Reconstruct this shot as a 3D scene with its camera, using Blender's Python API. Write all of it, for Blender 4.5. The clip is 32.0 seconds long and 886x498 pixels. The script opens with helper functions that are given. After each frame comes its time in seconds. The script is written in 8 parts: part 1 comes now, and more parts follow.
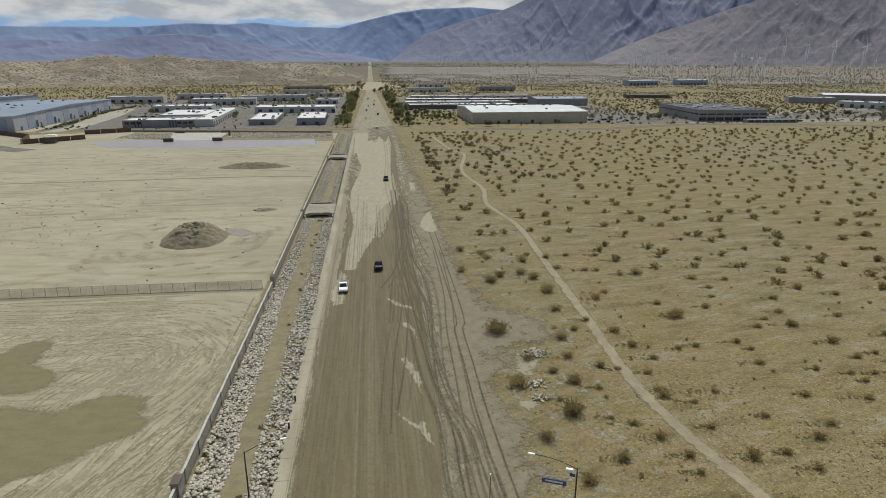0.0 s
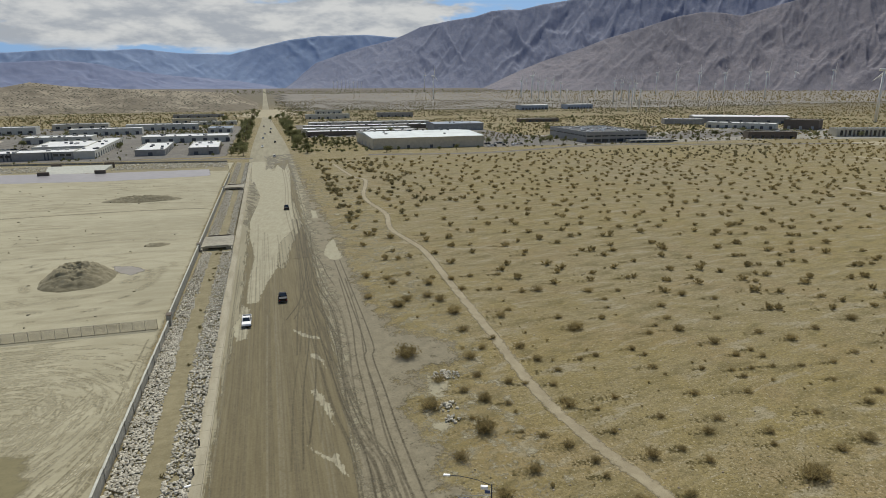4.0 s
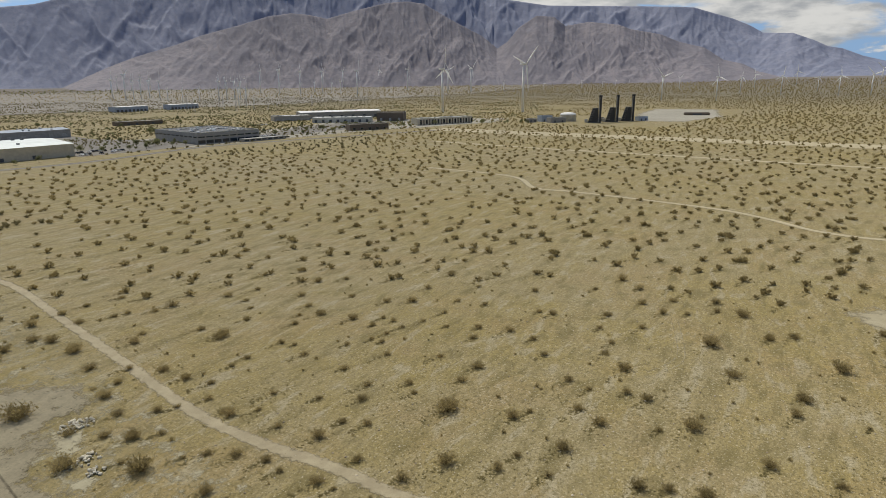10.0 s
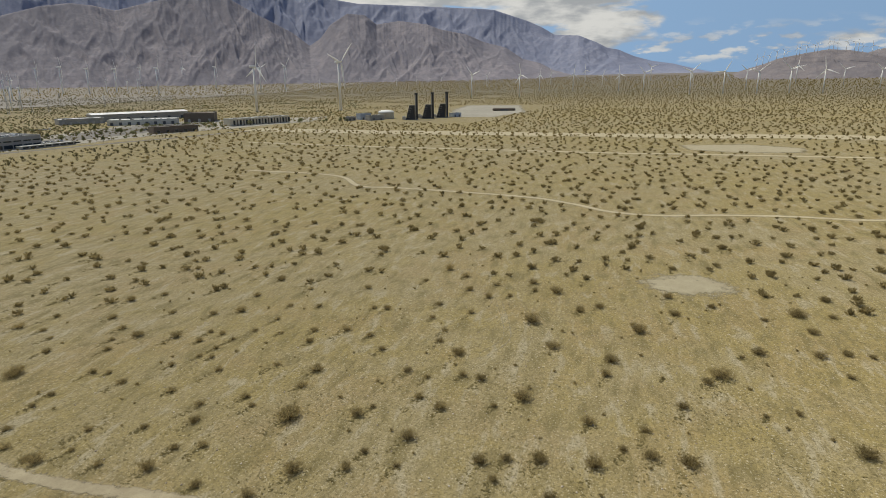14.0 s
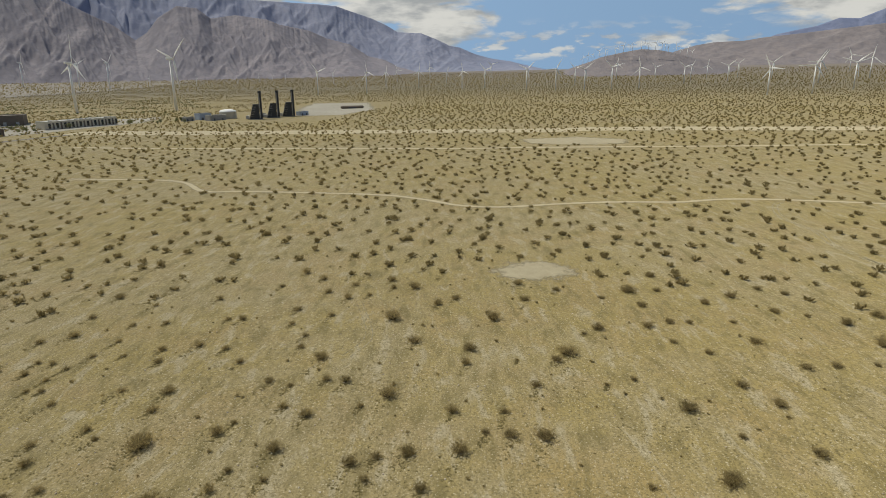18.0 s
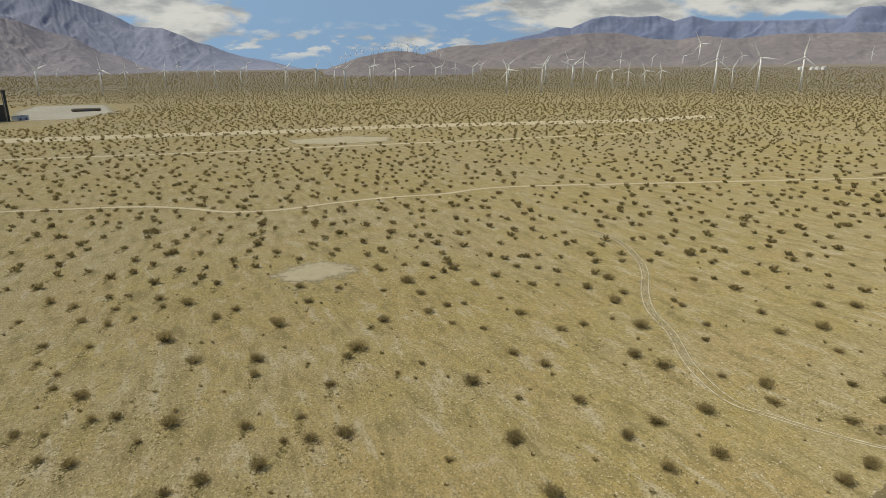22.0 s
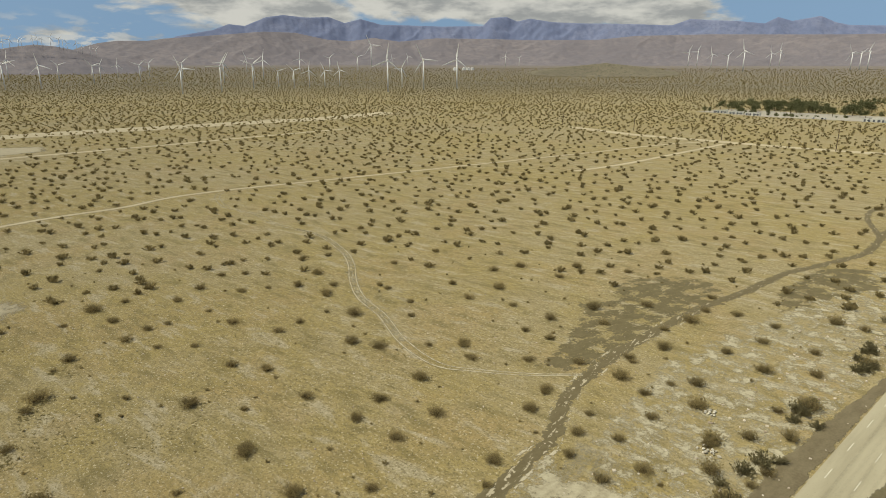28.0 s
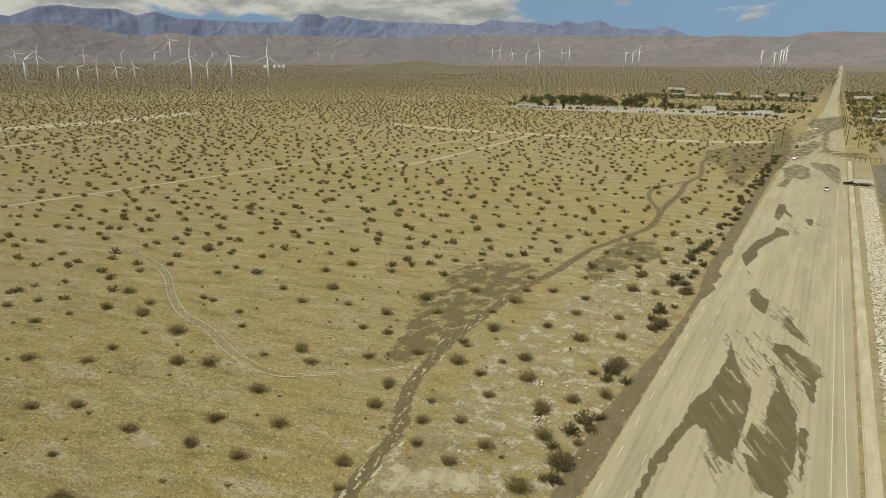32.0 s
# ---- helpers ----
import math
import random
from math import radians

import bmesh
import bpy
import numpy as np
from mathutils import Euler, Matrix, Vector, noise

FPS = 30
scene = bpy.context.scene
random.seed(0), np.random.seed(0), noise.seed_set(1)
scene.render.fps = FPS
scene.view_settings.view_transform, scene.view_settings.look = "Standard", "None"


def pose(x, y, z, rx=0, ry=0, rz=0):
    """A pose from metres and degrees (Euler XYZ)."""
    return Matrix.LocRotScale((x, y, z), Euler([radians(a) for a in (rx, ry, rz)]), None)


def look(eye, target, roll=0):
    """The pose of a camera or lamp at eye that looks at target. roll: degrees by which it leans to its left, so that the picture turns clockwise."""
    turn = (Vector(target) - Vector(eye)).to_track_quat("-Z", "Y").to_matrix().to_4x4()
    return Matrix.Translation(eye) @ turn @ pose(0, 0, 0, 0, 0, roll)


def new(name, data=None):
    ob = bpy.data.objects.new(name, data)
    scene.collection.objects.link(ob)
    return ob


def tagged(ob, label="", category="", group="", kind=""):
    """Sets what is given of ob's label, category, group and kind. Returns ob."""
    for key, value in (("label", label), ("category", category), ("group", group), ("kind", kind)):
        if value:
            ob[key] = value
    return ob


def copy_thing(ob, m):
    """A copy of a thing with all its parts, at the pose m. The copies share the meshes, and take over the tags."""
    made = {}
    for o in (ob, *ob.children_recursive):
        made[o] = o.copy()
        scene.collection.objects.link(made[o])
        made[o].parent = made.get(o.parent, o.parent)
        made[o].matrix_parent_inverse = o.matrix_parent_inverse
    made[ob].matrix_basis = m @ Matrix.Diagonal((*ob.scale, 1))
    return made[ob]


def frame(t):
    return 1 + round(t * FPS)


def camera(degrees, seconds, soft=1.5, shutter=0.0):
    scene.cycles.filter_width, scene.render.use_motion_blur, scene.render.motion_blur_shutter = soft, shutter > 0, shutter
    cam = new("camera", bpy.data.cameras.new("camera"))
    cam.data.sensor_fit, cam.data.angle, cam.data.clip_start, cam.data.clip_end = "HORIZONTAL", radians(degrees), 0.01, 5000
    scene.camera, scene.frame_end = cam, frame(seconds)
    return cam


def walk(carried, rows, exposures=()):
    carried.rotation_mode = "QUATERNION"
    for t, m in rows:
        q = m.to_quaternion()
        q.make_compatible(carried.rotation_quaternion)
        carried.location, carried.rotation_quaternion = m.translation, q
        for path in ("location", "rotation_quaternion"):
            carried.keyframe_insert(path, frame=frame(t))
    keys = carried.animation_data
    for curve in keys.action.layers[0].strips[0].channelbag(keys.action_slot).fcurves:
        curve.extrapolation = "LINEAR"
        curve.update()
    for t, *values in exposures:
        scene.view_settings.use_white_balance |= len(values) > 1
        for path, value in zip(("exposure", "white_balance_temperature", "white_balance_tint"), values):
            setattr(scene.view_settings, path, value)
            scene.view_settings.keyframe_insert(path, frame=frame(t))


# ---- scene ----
cam = camera(72.16, 32.0, soft=0.6)
PATH = [
    (0.0, -0.04, -0.18, 50.04, 72.70, -0.09, -6.57),
    (0.5, -0.05, -0.25, 50.06, 73.42, -0.11, -6.55),
    (1.0, -0.06, -0.34, 50.10, 74.19, -0.08, -6.51),
    (1.5, -0.07, -0.46, 50.14, 74.91, -0.08, -6.47),
    (2.0, -0.08, -0.58, 50.20, 74.92, -0.06, -6.40),
    (2.5, -0.08, -0.70, 50.27, 74.96, 0.03, -8.11),
    (3.0, -0.09, -0.81, 50.33, 74.97, -0.01, -8.82),
    (3.5, -0.10, -0.90, 50.39, 75.00, 0.09, -11.25),
    (4.0, -0.12, -0.98, 50.45, 74.98, 0.19, -15.88),
    (4.5, -0.16, -1.05, 50.51, 74.96, 0.29, -19.55),
    (6.5, -0.47, -1.38, 50.68, 74.87, 0.62, -29.88),
    (7.0, -0.51, -1.45, 50.68, 74.84, 0.57, -32.38),
    (7.5, -0.53, -1.51, 50.68, 74.79, 0.59, -35.91),
    (8.0, -0.56, -1.57, 50.67, 74.74, 0.64, -39.32),
    (8.5, -0.59, -1.63, 50.65, 74.71, 0.63, -41.74),
    (9.0, -0.64, -1.70, 50.64, 74.66, 0.60, -44.00),
    (9.5, -0.71, -1.75, 50.63, 74.61, 0.66, -47.09),
    (10.0, -0.81, -1.81, 50.64, 74.55, 0.69, -50.79),
    (10.5, -0.94, -1.85, 50.65, 74.45, 0.78, -54.94),
    (11.0, -1.07, -1.88, 50.68, 74.36, 0.80, -58.90),
    (11.5, -1.21, -1.90, 50.71, 74.30, 0.84, -62.79),
    (12.0, -1.32, -1.90, 50.73, 74.24, 0.83, -64.94),
    (12.5, -1.41, -1.91, 50.75, 74.22, 0.81, -65.68),
    (13.0, -1.48, -1.91, 50.77, 74.20, 0.76, -66.20),
    (13.5, -1.54, -1.95, 50.80, 74.18, 0.75, -66.76),
    (15.5, -1.91, -2.50, 51.18, 74.05, 0.77, -71.87),
    (16.0, -2.00, -2.60, 51.28, 73.97, 0.79, -74.59),
    (16.5, -2.09, -2.66, 51.37, 73.89, 0.81, -76.74),
    (17.0, -2.18, -2.68, 51.45, 73.82, 0.85, -78.41),
    (17.5, -2.26, -2.67, 51.52, 73.79, 0.76, -79.70),
    (18.0, -2.33, -2.62, 51.57, 73.72, 0.73, -81.26),
    (18.5, -2.39, -2.53, 51.60, 73.64, 0.66, -83.50),
    (19.0, -2.44, -2.43, 51.62, 73.62, 0.57, -86.31),
    (19.5, -2.49, -2.32, 51.63, 73.56, 0.48, -89.16),
    (20.0, -2.55, -2.21, 51.63, 73.54, 0.42, -92.15),
    (20.5, -2.62, -2.12, 51.62, 73.51, 0.35, -94.56),
    (21.0, -2.71, -2.05, 51.60, 73.51, 0.35, -97.23),
    (21.5, -2.80, -1.98, 51.58, 73.49, 0.25, -100.18),
    (22.0, -2.91, -1.91, 51.55, 73.53, 0.21, -102.82),
    (22.5, -3.02, -1.83, 51.52, 73.54, 0.23, -105.28),
    (23.0, -3.13, -1.74, 51.51, 73.55, 0.20, -107.09),
    (23.5, -3.25, -1.65, 51.51, 73.53, 0.11, -109.25),
    (24.0, -3.35, -1.56, 51.52, 73.53, 0.05, -111.72),
    (24.5, -3.44, -1.48, 51.54, 73.51, 0.03, -115.13),
    (25.0, -3.51, -1.41, 51.56, 73.49, 0.02, -117.88),
    (25.5, -3.55, -1.35, 51.58, 73.48, -0.02, -120.46),
    (26.0, -3.59, -1.30, 51.59, 73.48, -0.05, -122.30),
    (26.5, -3.62, -1.26, 51.61, 73.47, -0.08, -124.43),
    (28.5, -3.80, -1.03, 51.63, 73.46, -0.21, -132.98),
    (29.0, -3.78, -0.99, 51.63, 73.45, -0.20, -134.57),
    (29.5, -3.74, -0.95, 51.63, 73.44, -0.25, -136.51),
    (30.0, -3.69, -0.91, 51.64, 73.40, -0.23, -139.16),
    (30.5, -3.64, -0.87, 51.65, 73.39, -0.29, -141.83),
    (31.0, -3.59, -0.82, 51.66, 73.36, -0.26, -144.12),
    (31.5, -3.55, -0.78, 51.67, 73.33, -0.35, -145.93),
    (32.0, -3.52, -0.74, 51.68, 73.31, -0.31, -147.83),
]
walk(cam, [(t, pose(*p)) for t, *p in PATH], exposures=[(0, 0.33, 6550, 8), (4, 0.38, 6600, 8), (9, 0.53, 6800, 9), (13, 0.52, 6880, 8), (17, 0.52, 6970, 7), (21, 0.50, 7050, 6), (25, 0.44, 7100, 6), (29, 0.40, 7200, 4), (32, 0.28, 7300, 2)])

# ---- world, sun, exposure ----
SUN_AZ, SUN_EL = 18.0, 56.0
world = bpy.data.worlds.new("world")
scene.world = world
world.use_nodes = True
wt = world.node_tree
wt.nodes.clear()


class Nodes:
    """Small helper to write node trees shortly."""

    def __init__(self, tree):
        self.tree = tree

    def add(self, kind, ins=None, **props):
        n = self.tree.nodes.new(kind)
        for key, value in props.items():
            setattr(n, key, value)
        for key, value in (ins or {}).items():
            self.put(n.inputs[key], value)
        return n

    def put(self, socket, value):
        if isinstance(value, bpy.types.NodeSocket):
            self.tree.links.new(value, socket)
        else:
            socket.default_value = value

    def math(self, op, a, b=0.0, c=0.0):
        return self.add("ShaderNodeMath", {0: a, 1: b, 2: c}, operation=op).outputs[0]

    def remap(self, v, lo, hi, a=0.0, b=1.0, smooth=True):
        n = self.add("ShaderNodeMapRange", {0: v, 1: lo, 2: hi, 3: a, 4: b})
        n.interpolation_type = "SMOOTHSTEP" if smooth else "LINEAR"
        return n.outputs[0]

    def mix(self, f, a, b):
        n = self.add("ShaderNodeMix", data_type="RGBA")
        for k, v in ((0, f), (6, a), (7, b)):
            if isinstance(v, tuple) and len(v) == 3:
                v = (*v, 1)
            self.put(n.inputs[k], v)
        return n.outputs[2]

    def noise(self, vec, scale, detail=4.0, rough=0.55, dist=0.0):
        n = self.add("ShaderNodeTexNoise", {"Scale": scale, "Detail": detail, "Roughness": rough, "Distortion": dist})
        self.put(n.inputs["Vector"], vec)
        return n.outputs[0]

    def scaled(self, vec, s, rot=0.0):
        if rot:
            vec = self.add("ShaderNodeMapping", {"Vector": vec, "Rotation": (0, 0, rot)}).outputs[0]
        return self.add("ShaderNodeMapping", {"Vector": vec, "Scale": s}).outputs[0]


W = Nodes(wt)
sky = W.add("ShaderNodeTexSky", sky_type="NISHITA", sun_disc=False)
sky.sun_elevation, sky.sun_rotation = radians(SUN_EL), radians(SUN_AZ)
sky.altitude, sky.air_density, sky.dust_density, sky.ozone_density = 1800, 1.0, 0.05, 4.0
ray_dir = W.add("ShaderNodeTexCoord").outputs["Generated"]
sep = W.add("ShaderNodeSeparateXYZ", {0: ray_dir}).outputs
# the blue of the clear desert air reaches down to the ridges
high = W.add("ShaderNodeCombineXYZ", {0: sep[0], 1: sep[1], 2: W.math("MAXIMUM", sep[2], 0.16)}).outputs[0]
W.put(sky.inputs["Vector"], high)
azim = W.math("ADD", W.math("ARCTAN2", W.math("MULTIPLY", sep[1], -1.0), sep[0]), radians(90))
elev = W.math("ARCSINE", sep[2])
cvec = W.add("ShaderNodeCombineXYZ", {0: W.math("MULTIPLY", azim, 9.0), 1: W.math("MULTIPLY", elev, 26.0), 2: 3.1}).outputs[0]
puff = W.noise(cvec, 0.85, 9.0, 0.55, 0.3)
broad = W.noise(cvec, 0.28, 3.0, 0.5)
# cloud banks over the ranges, clear gap above the pass
bank_a = W.remap(azim, radians(38), radians(2), 0.0, 0.31)
bank_b = W.math("MULTIPLY", W.math("MULTIPLY", W.remap(azim, radians(100), radians(113), 0, 0.30), W.remap(azim, radians(166), radians(138), 0, 1)), W.remap(elev, radians(2.6), radians(4.6)))
bank_c = W.math("MULTIPLY", W.math("MULTIPLY", W.remap(azim, radians(30), radians(45), 0, 0.42), W.remap(azim, radians(84), radians(72), 0, 1)), W.remap(elev, radians(5.6), radians(6.6)))
clear_foot = W.remap(azim, radians(34), radians(20), 0.0, radians(1.6))
foot = W.math("SUBTRACT", elev, clear_foot)
low = W.math("MULTIPLY", W.remap(foot, radians(0.5), radians(2.4), 0.0, 1.0), W.remap(elev, radians(26), radians(7), 0.35, 1.0))
cover = W.math("ADD", W.math("ADD", bank_a, W.math("ADD", bank_b, bank_c)), W.math("MULTIPLY", W.math("SUBTRACT", broad, 0.5), 0.7))
puffs_low = W.math("MULTIPLY", W.math("MULTIPLY", W.remap(azim, radians(66), radians(80)), W.remap(azim, radians(116), radians(104))), W.math("MULTIPLY", W.remap(elev, radians(0.6), radians(1.4)), W.remap(elev, radians(4.6), radians(2.0))))
small_cloud = W.math("MULTIPLY", W.remap(W.noise(cvec, 2.6, 6.0, 0.55), 0.50, 0.62), W.math("MULTIPLY", puffs_low, 0.8))
cloud = W.math("MULTIPLY", W.remap(W.math("ADD", puff, W.math("MULTIPLY", cover, low)), 0.57, 0.69), W.remap(foot, radians(0.3), radians(2.2), 0.45, 1.0))
shade = W.remap(W.noise(cvec, 1.3, 7.0, 0.6), 0.36, 0.62)
# clouds towards the sun are brighter than those away from it
sunward = W.remap(azim, radians(100), radians(30), 0.0, 1.0)
cloud_col = W.mix(shade, W.mix(sunward, (3.1, 3.3, 3.6), (3.9, 4.2, 4.7)), W.mix(sunward, (5.9, 6.0, 6.1), (6.4, 6.5, 6.6)))
# thin dust haze greys the blue
hazy = W.mix(0.10, sky.outputs[0], (2.3, 2.45, 2.6))
sky_col = W.mix(W.math("MAXIMUM", cloud, small_cloud), hazy, cloud_col)
bg = W.add("ShaderNodeBackground", {"Color": sky_col, "Strength": 0.074})
W.add("ShaderNodeOutputWorld", {"Surface": bg.outputs[0]})

sun_data = bpy.data.lights.new("sun", "SUN")
sun_data.energy, sun_data.angle, sun_data.color = 3.4, radians(0.6), (1.0, 0.965, 0.885)
sun = new("sun", sun_data)
sun.matrix_world = look((0, 0, 300), (-math.sin(radians(SUN_AZ)) * 100, -math.cos(radians(SUN_AZ)) * 100, 300 - 100 * math.tan(radians(SUN_EL))))

# ---- materials ----
def material(name, rough=0.85, metal=0.0):
    m = bpy.data.materials.new(name)
    m.use_nodes = True
    n = Nodes(m.node_tree)
    bsdf = m.node_tree.nodes["Principled BSDF"]
    bsdf.inputs["Roughness"].default_value, bsdf.inputs["Metallic"].default_value = rough, metal
    bsdf.inputs["Specular IOR Level"].default_value = 0.25
    bsdf.inputs["Diffuse Roughness"].default_value = 0.5 if rough >= 0.6 else 0.0
    return m, n, bsdf


def where(n):
    return n.add("ShaderNodeNewGeometry").outputs["Position"]


def bumped(n, bsdf, height, strength, distance):
    n.put(bsdf.inputs["Normal"], n.add("ShaderNodeBump", {"Height": height, "Strength": strength, "Distance": distance}).outputs[0])


def plain(name, col, rough=0.7, metal=0.0, vary=0.15, scale=3.0, local=True):
    """Paint, metal or plaster with stains at two sizes."""
    m, n, b = material(name, rough, metal)
    p = n.add("ShaderNodeTexCoord").outputs["Object"] if local else where(n)
    v = n.math("ADD", n.math("MULTIPLY", n.noise(p, scale, 5.0), 0.6), n.math("MULTIPLY", n.noise(p, scale * 0.17, 3.0), 0.4))
    lo, hi = tuple(c * (1 - vary) for c in col), tuple(min(1, c * (1 + vary)) for c in col)
    tone = n.mix(n.remap(v, 0.35, 0.65), lo, hi)
    n.put(b.inputs["Base Color"], tone)
    bumped(n, b, v, 0.15, 0.02)
    return m


def earth(name, dark, light, fleck, amp=0.0, soft=0.5, grain=1.0, rough=0.9, stretch=(1, 1, 1), turn=0.0, wet=False, fine=0.5, flecks=0.12, fray=0.45):
    """Soil, sand or mud. amp > 0: a sheet whose rim is frayed by noise, from the attribute edge (metres inside)."""
    m, n, b = material(name, rough)
    p = where(n)
    q = n.scaled(p, stretch, turn)
    big = n.noise(q, 0.035 * grain, 4.0)
    mid = n.noise(q, 0.35 * grain, 5.0, 0.62)
    tiny = n.noise(p, 3.2 * grain, 4.0, 0.7)
    v = n.math("ADD", n.math("MULTIPLY", big, 0.4), n.math("MULTIPLY", mid, 0.6))
    col = n.mix(n.remap(v, 0.36, 0.64), dark, light)
    col = n.mix(n.math("MULTIPLY", n.remap(tiny, 0.48, 0.75), fine), col, tuple(c * 0.62 for c in dark))
    col = n.mix(n.math("MULTIPLY", n.remap(n.noise(p, 5.7 * grain, 2.0), 0.70 - flecks, 0.74), 0.8), col, fleck)
    n.put(b.inputs["Base Color"], col)
    bumped(n, b, n.math("ADD", mid, n.math("MULTIPLY", tiny, 0.4)), 0.1 if wet else 0.5, 0.12)
    if wet:
        n.put(b.inputs["Roughness"], n.remap(mid, 0.3, 0.7, 0.28, 0.6))
    if amp:
        edge = n.add("ShaderNodeAttribute", attribute_name="edge").outputs["Fac"]
        fr = n.math("ADD", n.math("MULTIPLY", n.noise(q, fray * grain, 7.0, 0.62), 0.8), n.math("MULTIPLY", n.noise(p, 2.6, 3.0), 0.2))
        a = n.remap(n.math("ADD", edge, n.math("MULTIPLY", n.math("SUBTRACT", fr, 0.5), amp * 2.6)), 0.0, soft)
        mixs = n.add("ShaderNodeMixShader", {0: a, 1: n.add("ShaderNodeBsdfTransparent").outputs[0], 2: b.outputs[0]})
        n.put(m.node_tree.nodes["Material Output"].inputs["Surface"], mixs.outputs[0])
    return m


def desert_ground():
    """Stony sand with dry grass; beyond the built shrubs their dots go on in the soil."""
    m, n, b = material("desert_soil", 0.95)
    p = where(n)
    big = n.noise(p, 0.011, 4.0, 0.55)
    mid = n.noise(p, 0.10, 5.0, 0.62)
    small = n.noise(p, 0.75, 5.0, 0.68)
    tiny = n.noise(p, 2.6, 5.0, 0.78)
    grass = n.remap(n.math("ADD", n.math("MULTIPLY", big, 0.55), n.math("MULTIPLY", mid, 0.45)), 0.40, 0.60)
    col = n.mix(grass, (0.292, 0.241, 0.128), (0.284, 0.224, 0.086))
    col = n.mix(n.math("MULTIPLY", n.remap(n.noise(p, 0.045, 5.0, 0.6, 0.5), 0.48, 0.64), 0.4), col, (0.30, 0.216, 0.103))
    # olive grass smudges drawn out by the wind from the pass, stony light ground between
    wind = n.scaled(p, (0.34, 1.0, 1.0), -0.17)
    smudge = n.noise(wind, 0.30, 5.0, 0.60, 0.4)
    col = n.mix(n.math("MULTIPLY", n.remap(smudge, 0.50, 0.68), 0.75), col, (0.15, 0.122, 0.047))
    col = n.mix(n.math("MULTIPLY", n.remap(smudge, 0.47, 0.34), 0.75), col, (0.36, 0.318, 0.215))
    col = n.mix(n.math("MULTIPLY", n.remap(n.noise(wind, 1.5, 4.0, 0.65), 0.50, 0.68), 0.55), col, (0.15, 0.12, 0.05))
    col = n.mix(n.math("MULTIPLY", n.remap(small, 0.44, 0.66), 0.50), col, (0.18, 0.146, 0.066))
    col = n.mix(n.math("MULTIPLY", n.remap(tiny, 0.48, 0.64), 0.75), col, (0.10, 0.081, 0.037))
    col = n.mix(n.math("MULTIPLY", n.remap(n.noise(p, 2.2, 5.0, 0.78), 0.55, 0.65), 0.78), col, (0.47, 0.418, 0.29))
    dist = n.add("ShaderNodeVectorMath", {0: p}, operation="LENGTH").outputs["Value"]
    far = n.remap(dist, 2700, 3300)
    cell = n.add("ShaderNodeTexVoronoi", {"Vector": p, "Scale": 0.085}).outputs["Distance"]
    dot = n.math("MULTIPLY", n.remap(cell, 0.42, 0.26), far)
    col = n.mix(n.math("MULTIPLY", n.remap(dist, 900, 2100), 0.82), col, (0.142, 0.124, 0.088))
    col = n.mix(dot, col, (0.075, 0.07, 0.04))
    # beyond 2400 m haze is painted in: the soil turns mauve-grey
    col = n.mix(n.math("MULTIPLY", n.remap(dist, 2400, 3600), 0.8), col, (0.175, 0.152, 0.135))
    n.put(b.inputs["Base Color"], col)
    bumped(n, b, n.math("ADD", small, n.math("MULTIPLY", tiny, 0.5)), 0.8, 0.2)
    return m


def rock_slope(name, dark, light, scrub, dots=0.0, relief=0.85):
    """Bare mountain rock with pale scree and scrub."""
    m, n, b = material(name, 0.95)
    p = where(n)
    v = n.math("ADD", n.math("MULTIPLY", n.noise(p, 0.0022, 6.0, 0.6), 0.55), n.math("MULTIPLY", n.noise(p, 0.012, 6.0, 0.65), 0.45))
    col = n.mix(n.remap(v, 0.42, 0.58), dark, light)
    col = n.mix(n.math("MULTIPLY", n.remap(n.noise(p, 0.03, 6.0, 0.7), 0.46, 0.60), 0.7), col, scrub)
    if dots:
        cell = n.add("ShaderNodeTexVoronoi", {"Vector": p, "Scale": dots}).outputs["Distance"]
        col = n.mix(n.math("MULTIPLY", n.remap(cell, 0.42, 0.26), n.remap(n.noise(p, 0.012, 4.0), 0.36, 0.46)), col, (0.055, 0.052, 0.03))
    n.put(b.inputs["Base Color"], col)
    bumped(n, b, n.math("ADD", n.noise(p, 0.010, 9.0, 0.70), n.math("MULTIPLY", n.noise(p, 0.05, 6.0, 0.7), 0.25)), relief, 34.0)
    return m


def leafy(name, dark, light, rough=0.8):
    m, n, b = material(name, rough)
    r = n.add("ShaderNodeObjectInfo").outputs["Random"]
    g = n.add("ShaderNodeNewGeometry").outputs["Random Per Island"]
    v = n.math("ADD", n.math("MULTIPLY", r, 0.45), n.math("MULTIPLY", g, 0.55))
    n.put(b.inputs["Base Color"], n.mix(v, dark, light))
    b.inputs["Specular IOR Level"].default_value = 0.1
    glow_through = n.add("ShaderNodeBsdfTranslucent", {"Color": b.inputs["Base Color"].links[0].from_socket})
    mixs = n.add("ShaderNodeMixShader", {0: 0.5, 1: b.outputs[0], 2: glow_through.outputs[0]})
    n.put(m.node_tree.nodes["Material Output"].inputs["Surface"], mixs.outputs[0])
    return m


def stones(name, dark, light):
    m, n, b = material(name, 0.85)
    r = n.add("ShaderNodeObjectInfo").outputs["Random"]
    g = n.add("ShaderNodeNewGeometry").outputs["Random Per Island"]
    p = where(n)
    v = n.math("FRACT", n.math("ADD", r, g))
    col = n.mix(v, dark, light)
    col = n.mix(n.math("MULTIPLY", n.remap(n.noise(p, 3.0, 4.0), 0.5, 0.7), 0.35), col, (0.28, 0.22, 0.15))
    n.put(b.inputs["Base Color"], col)
    bumped(n, b, n.noise(p, 6.0, 5.0), 0.4, 0.05)
    return m


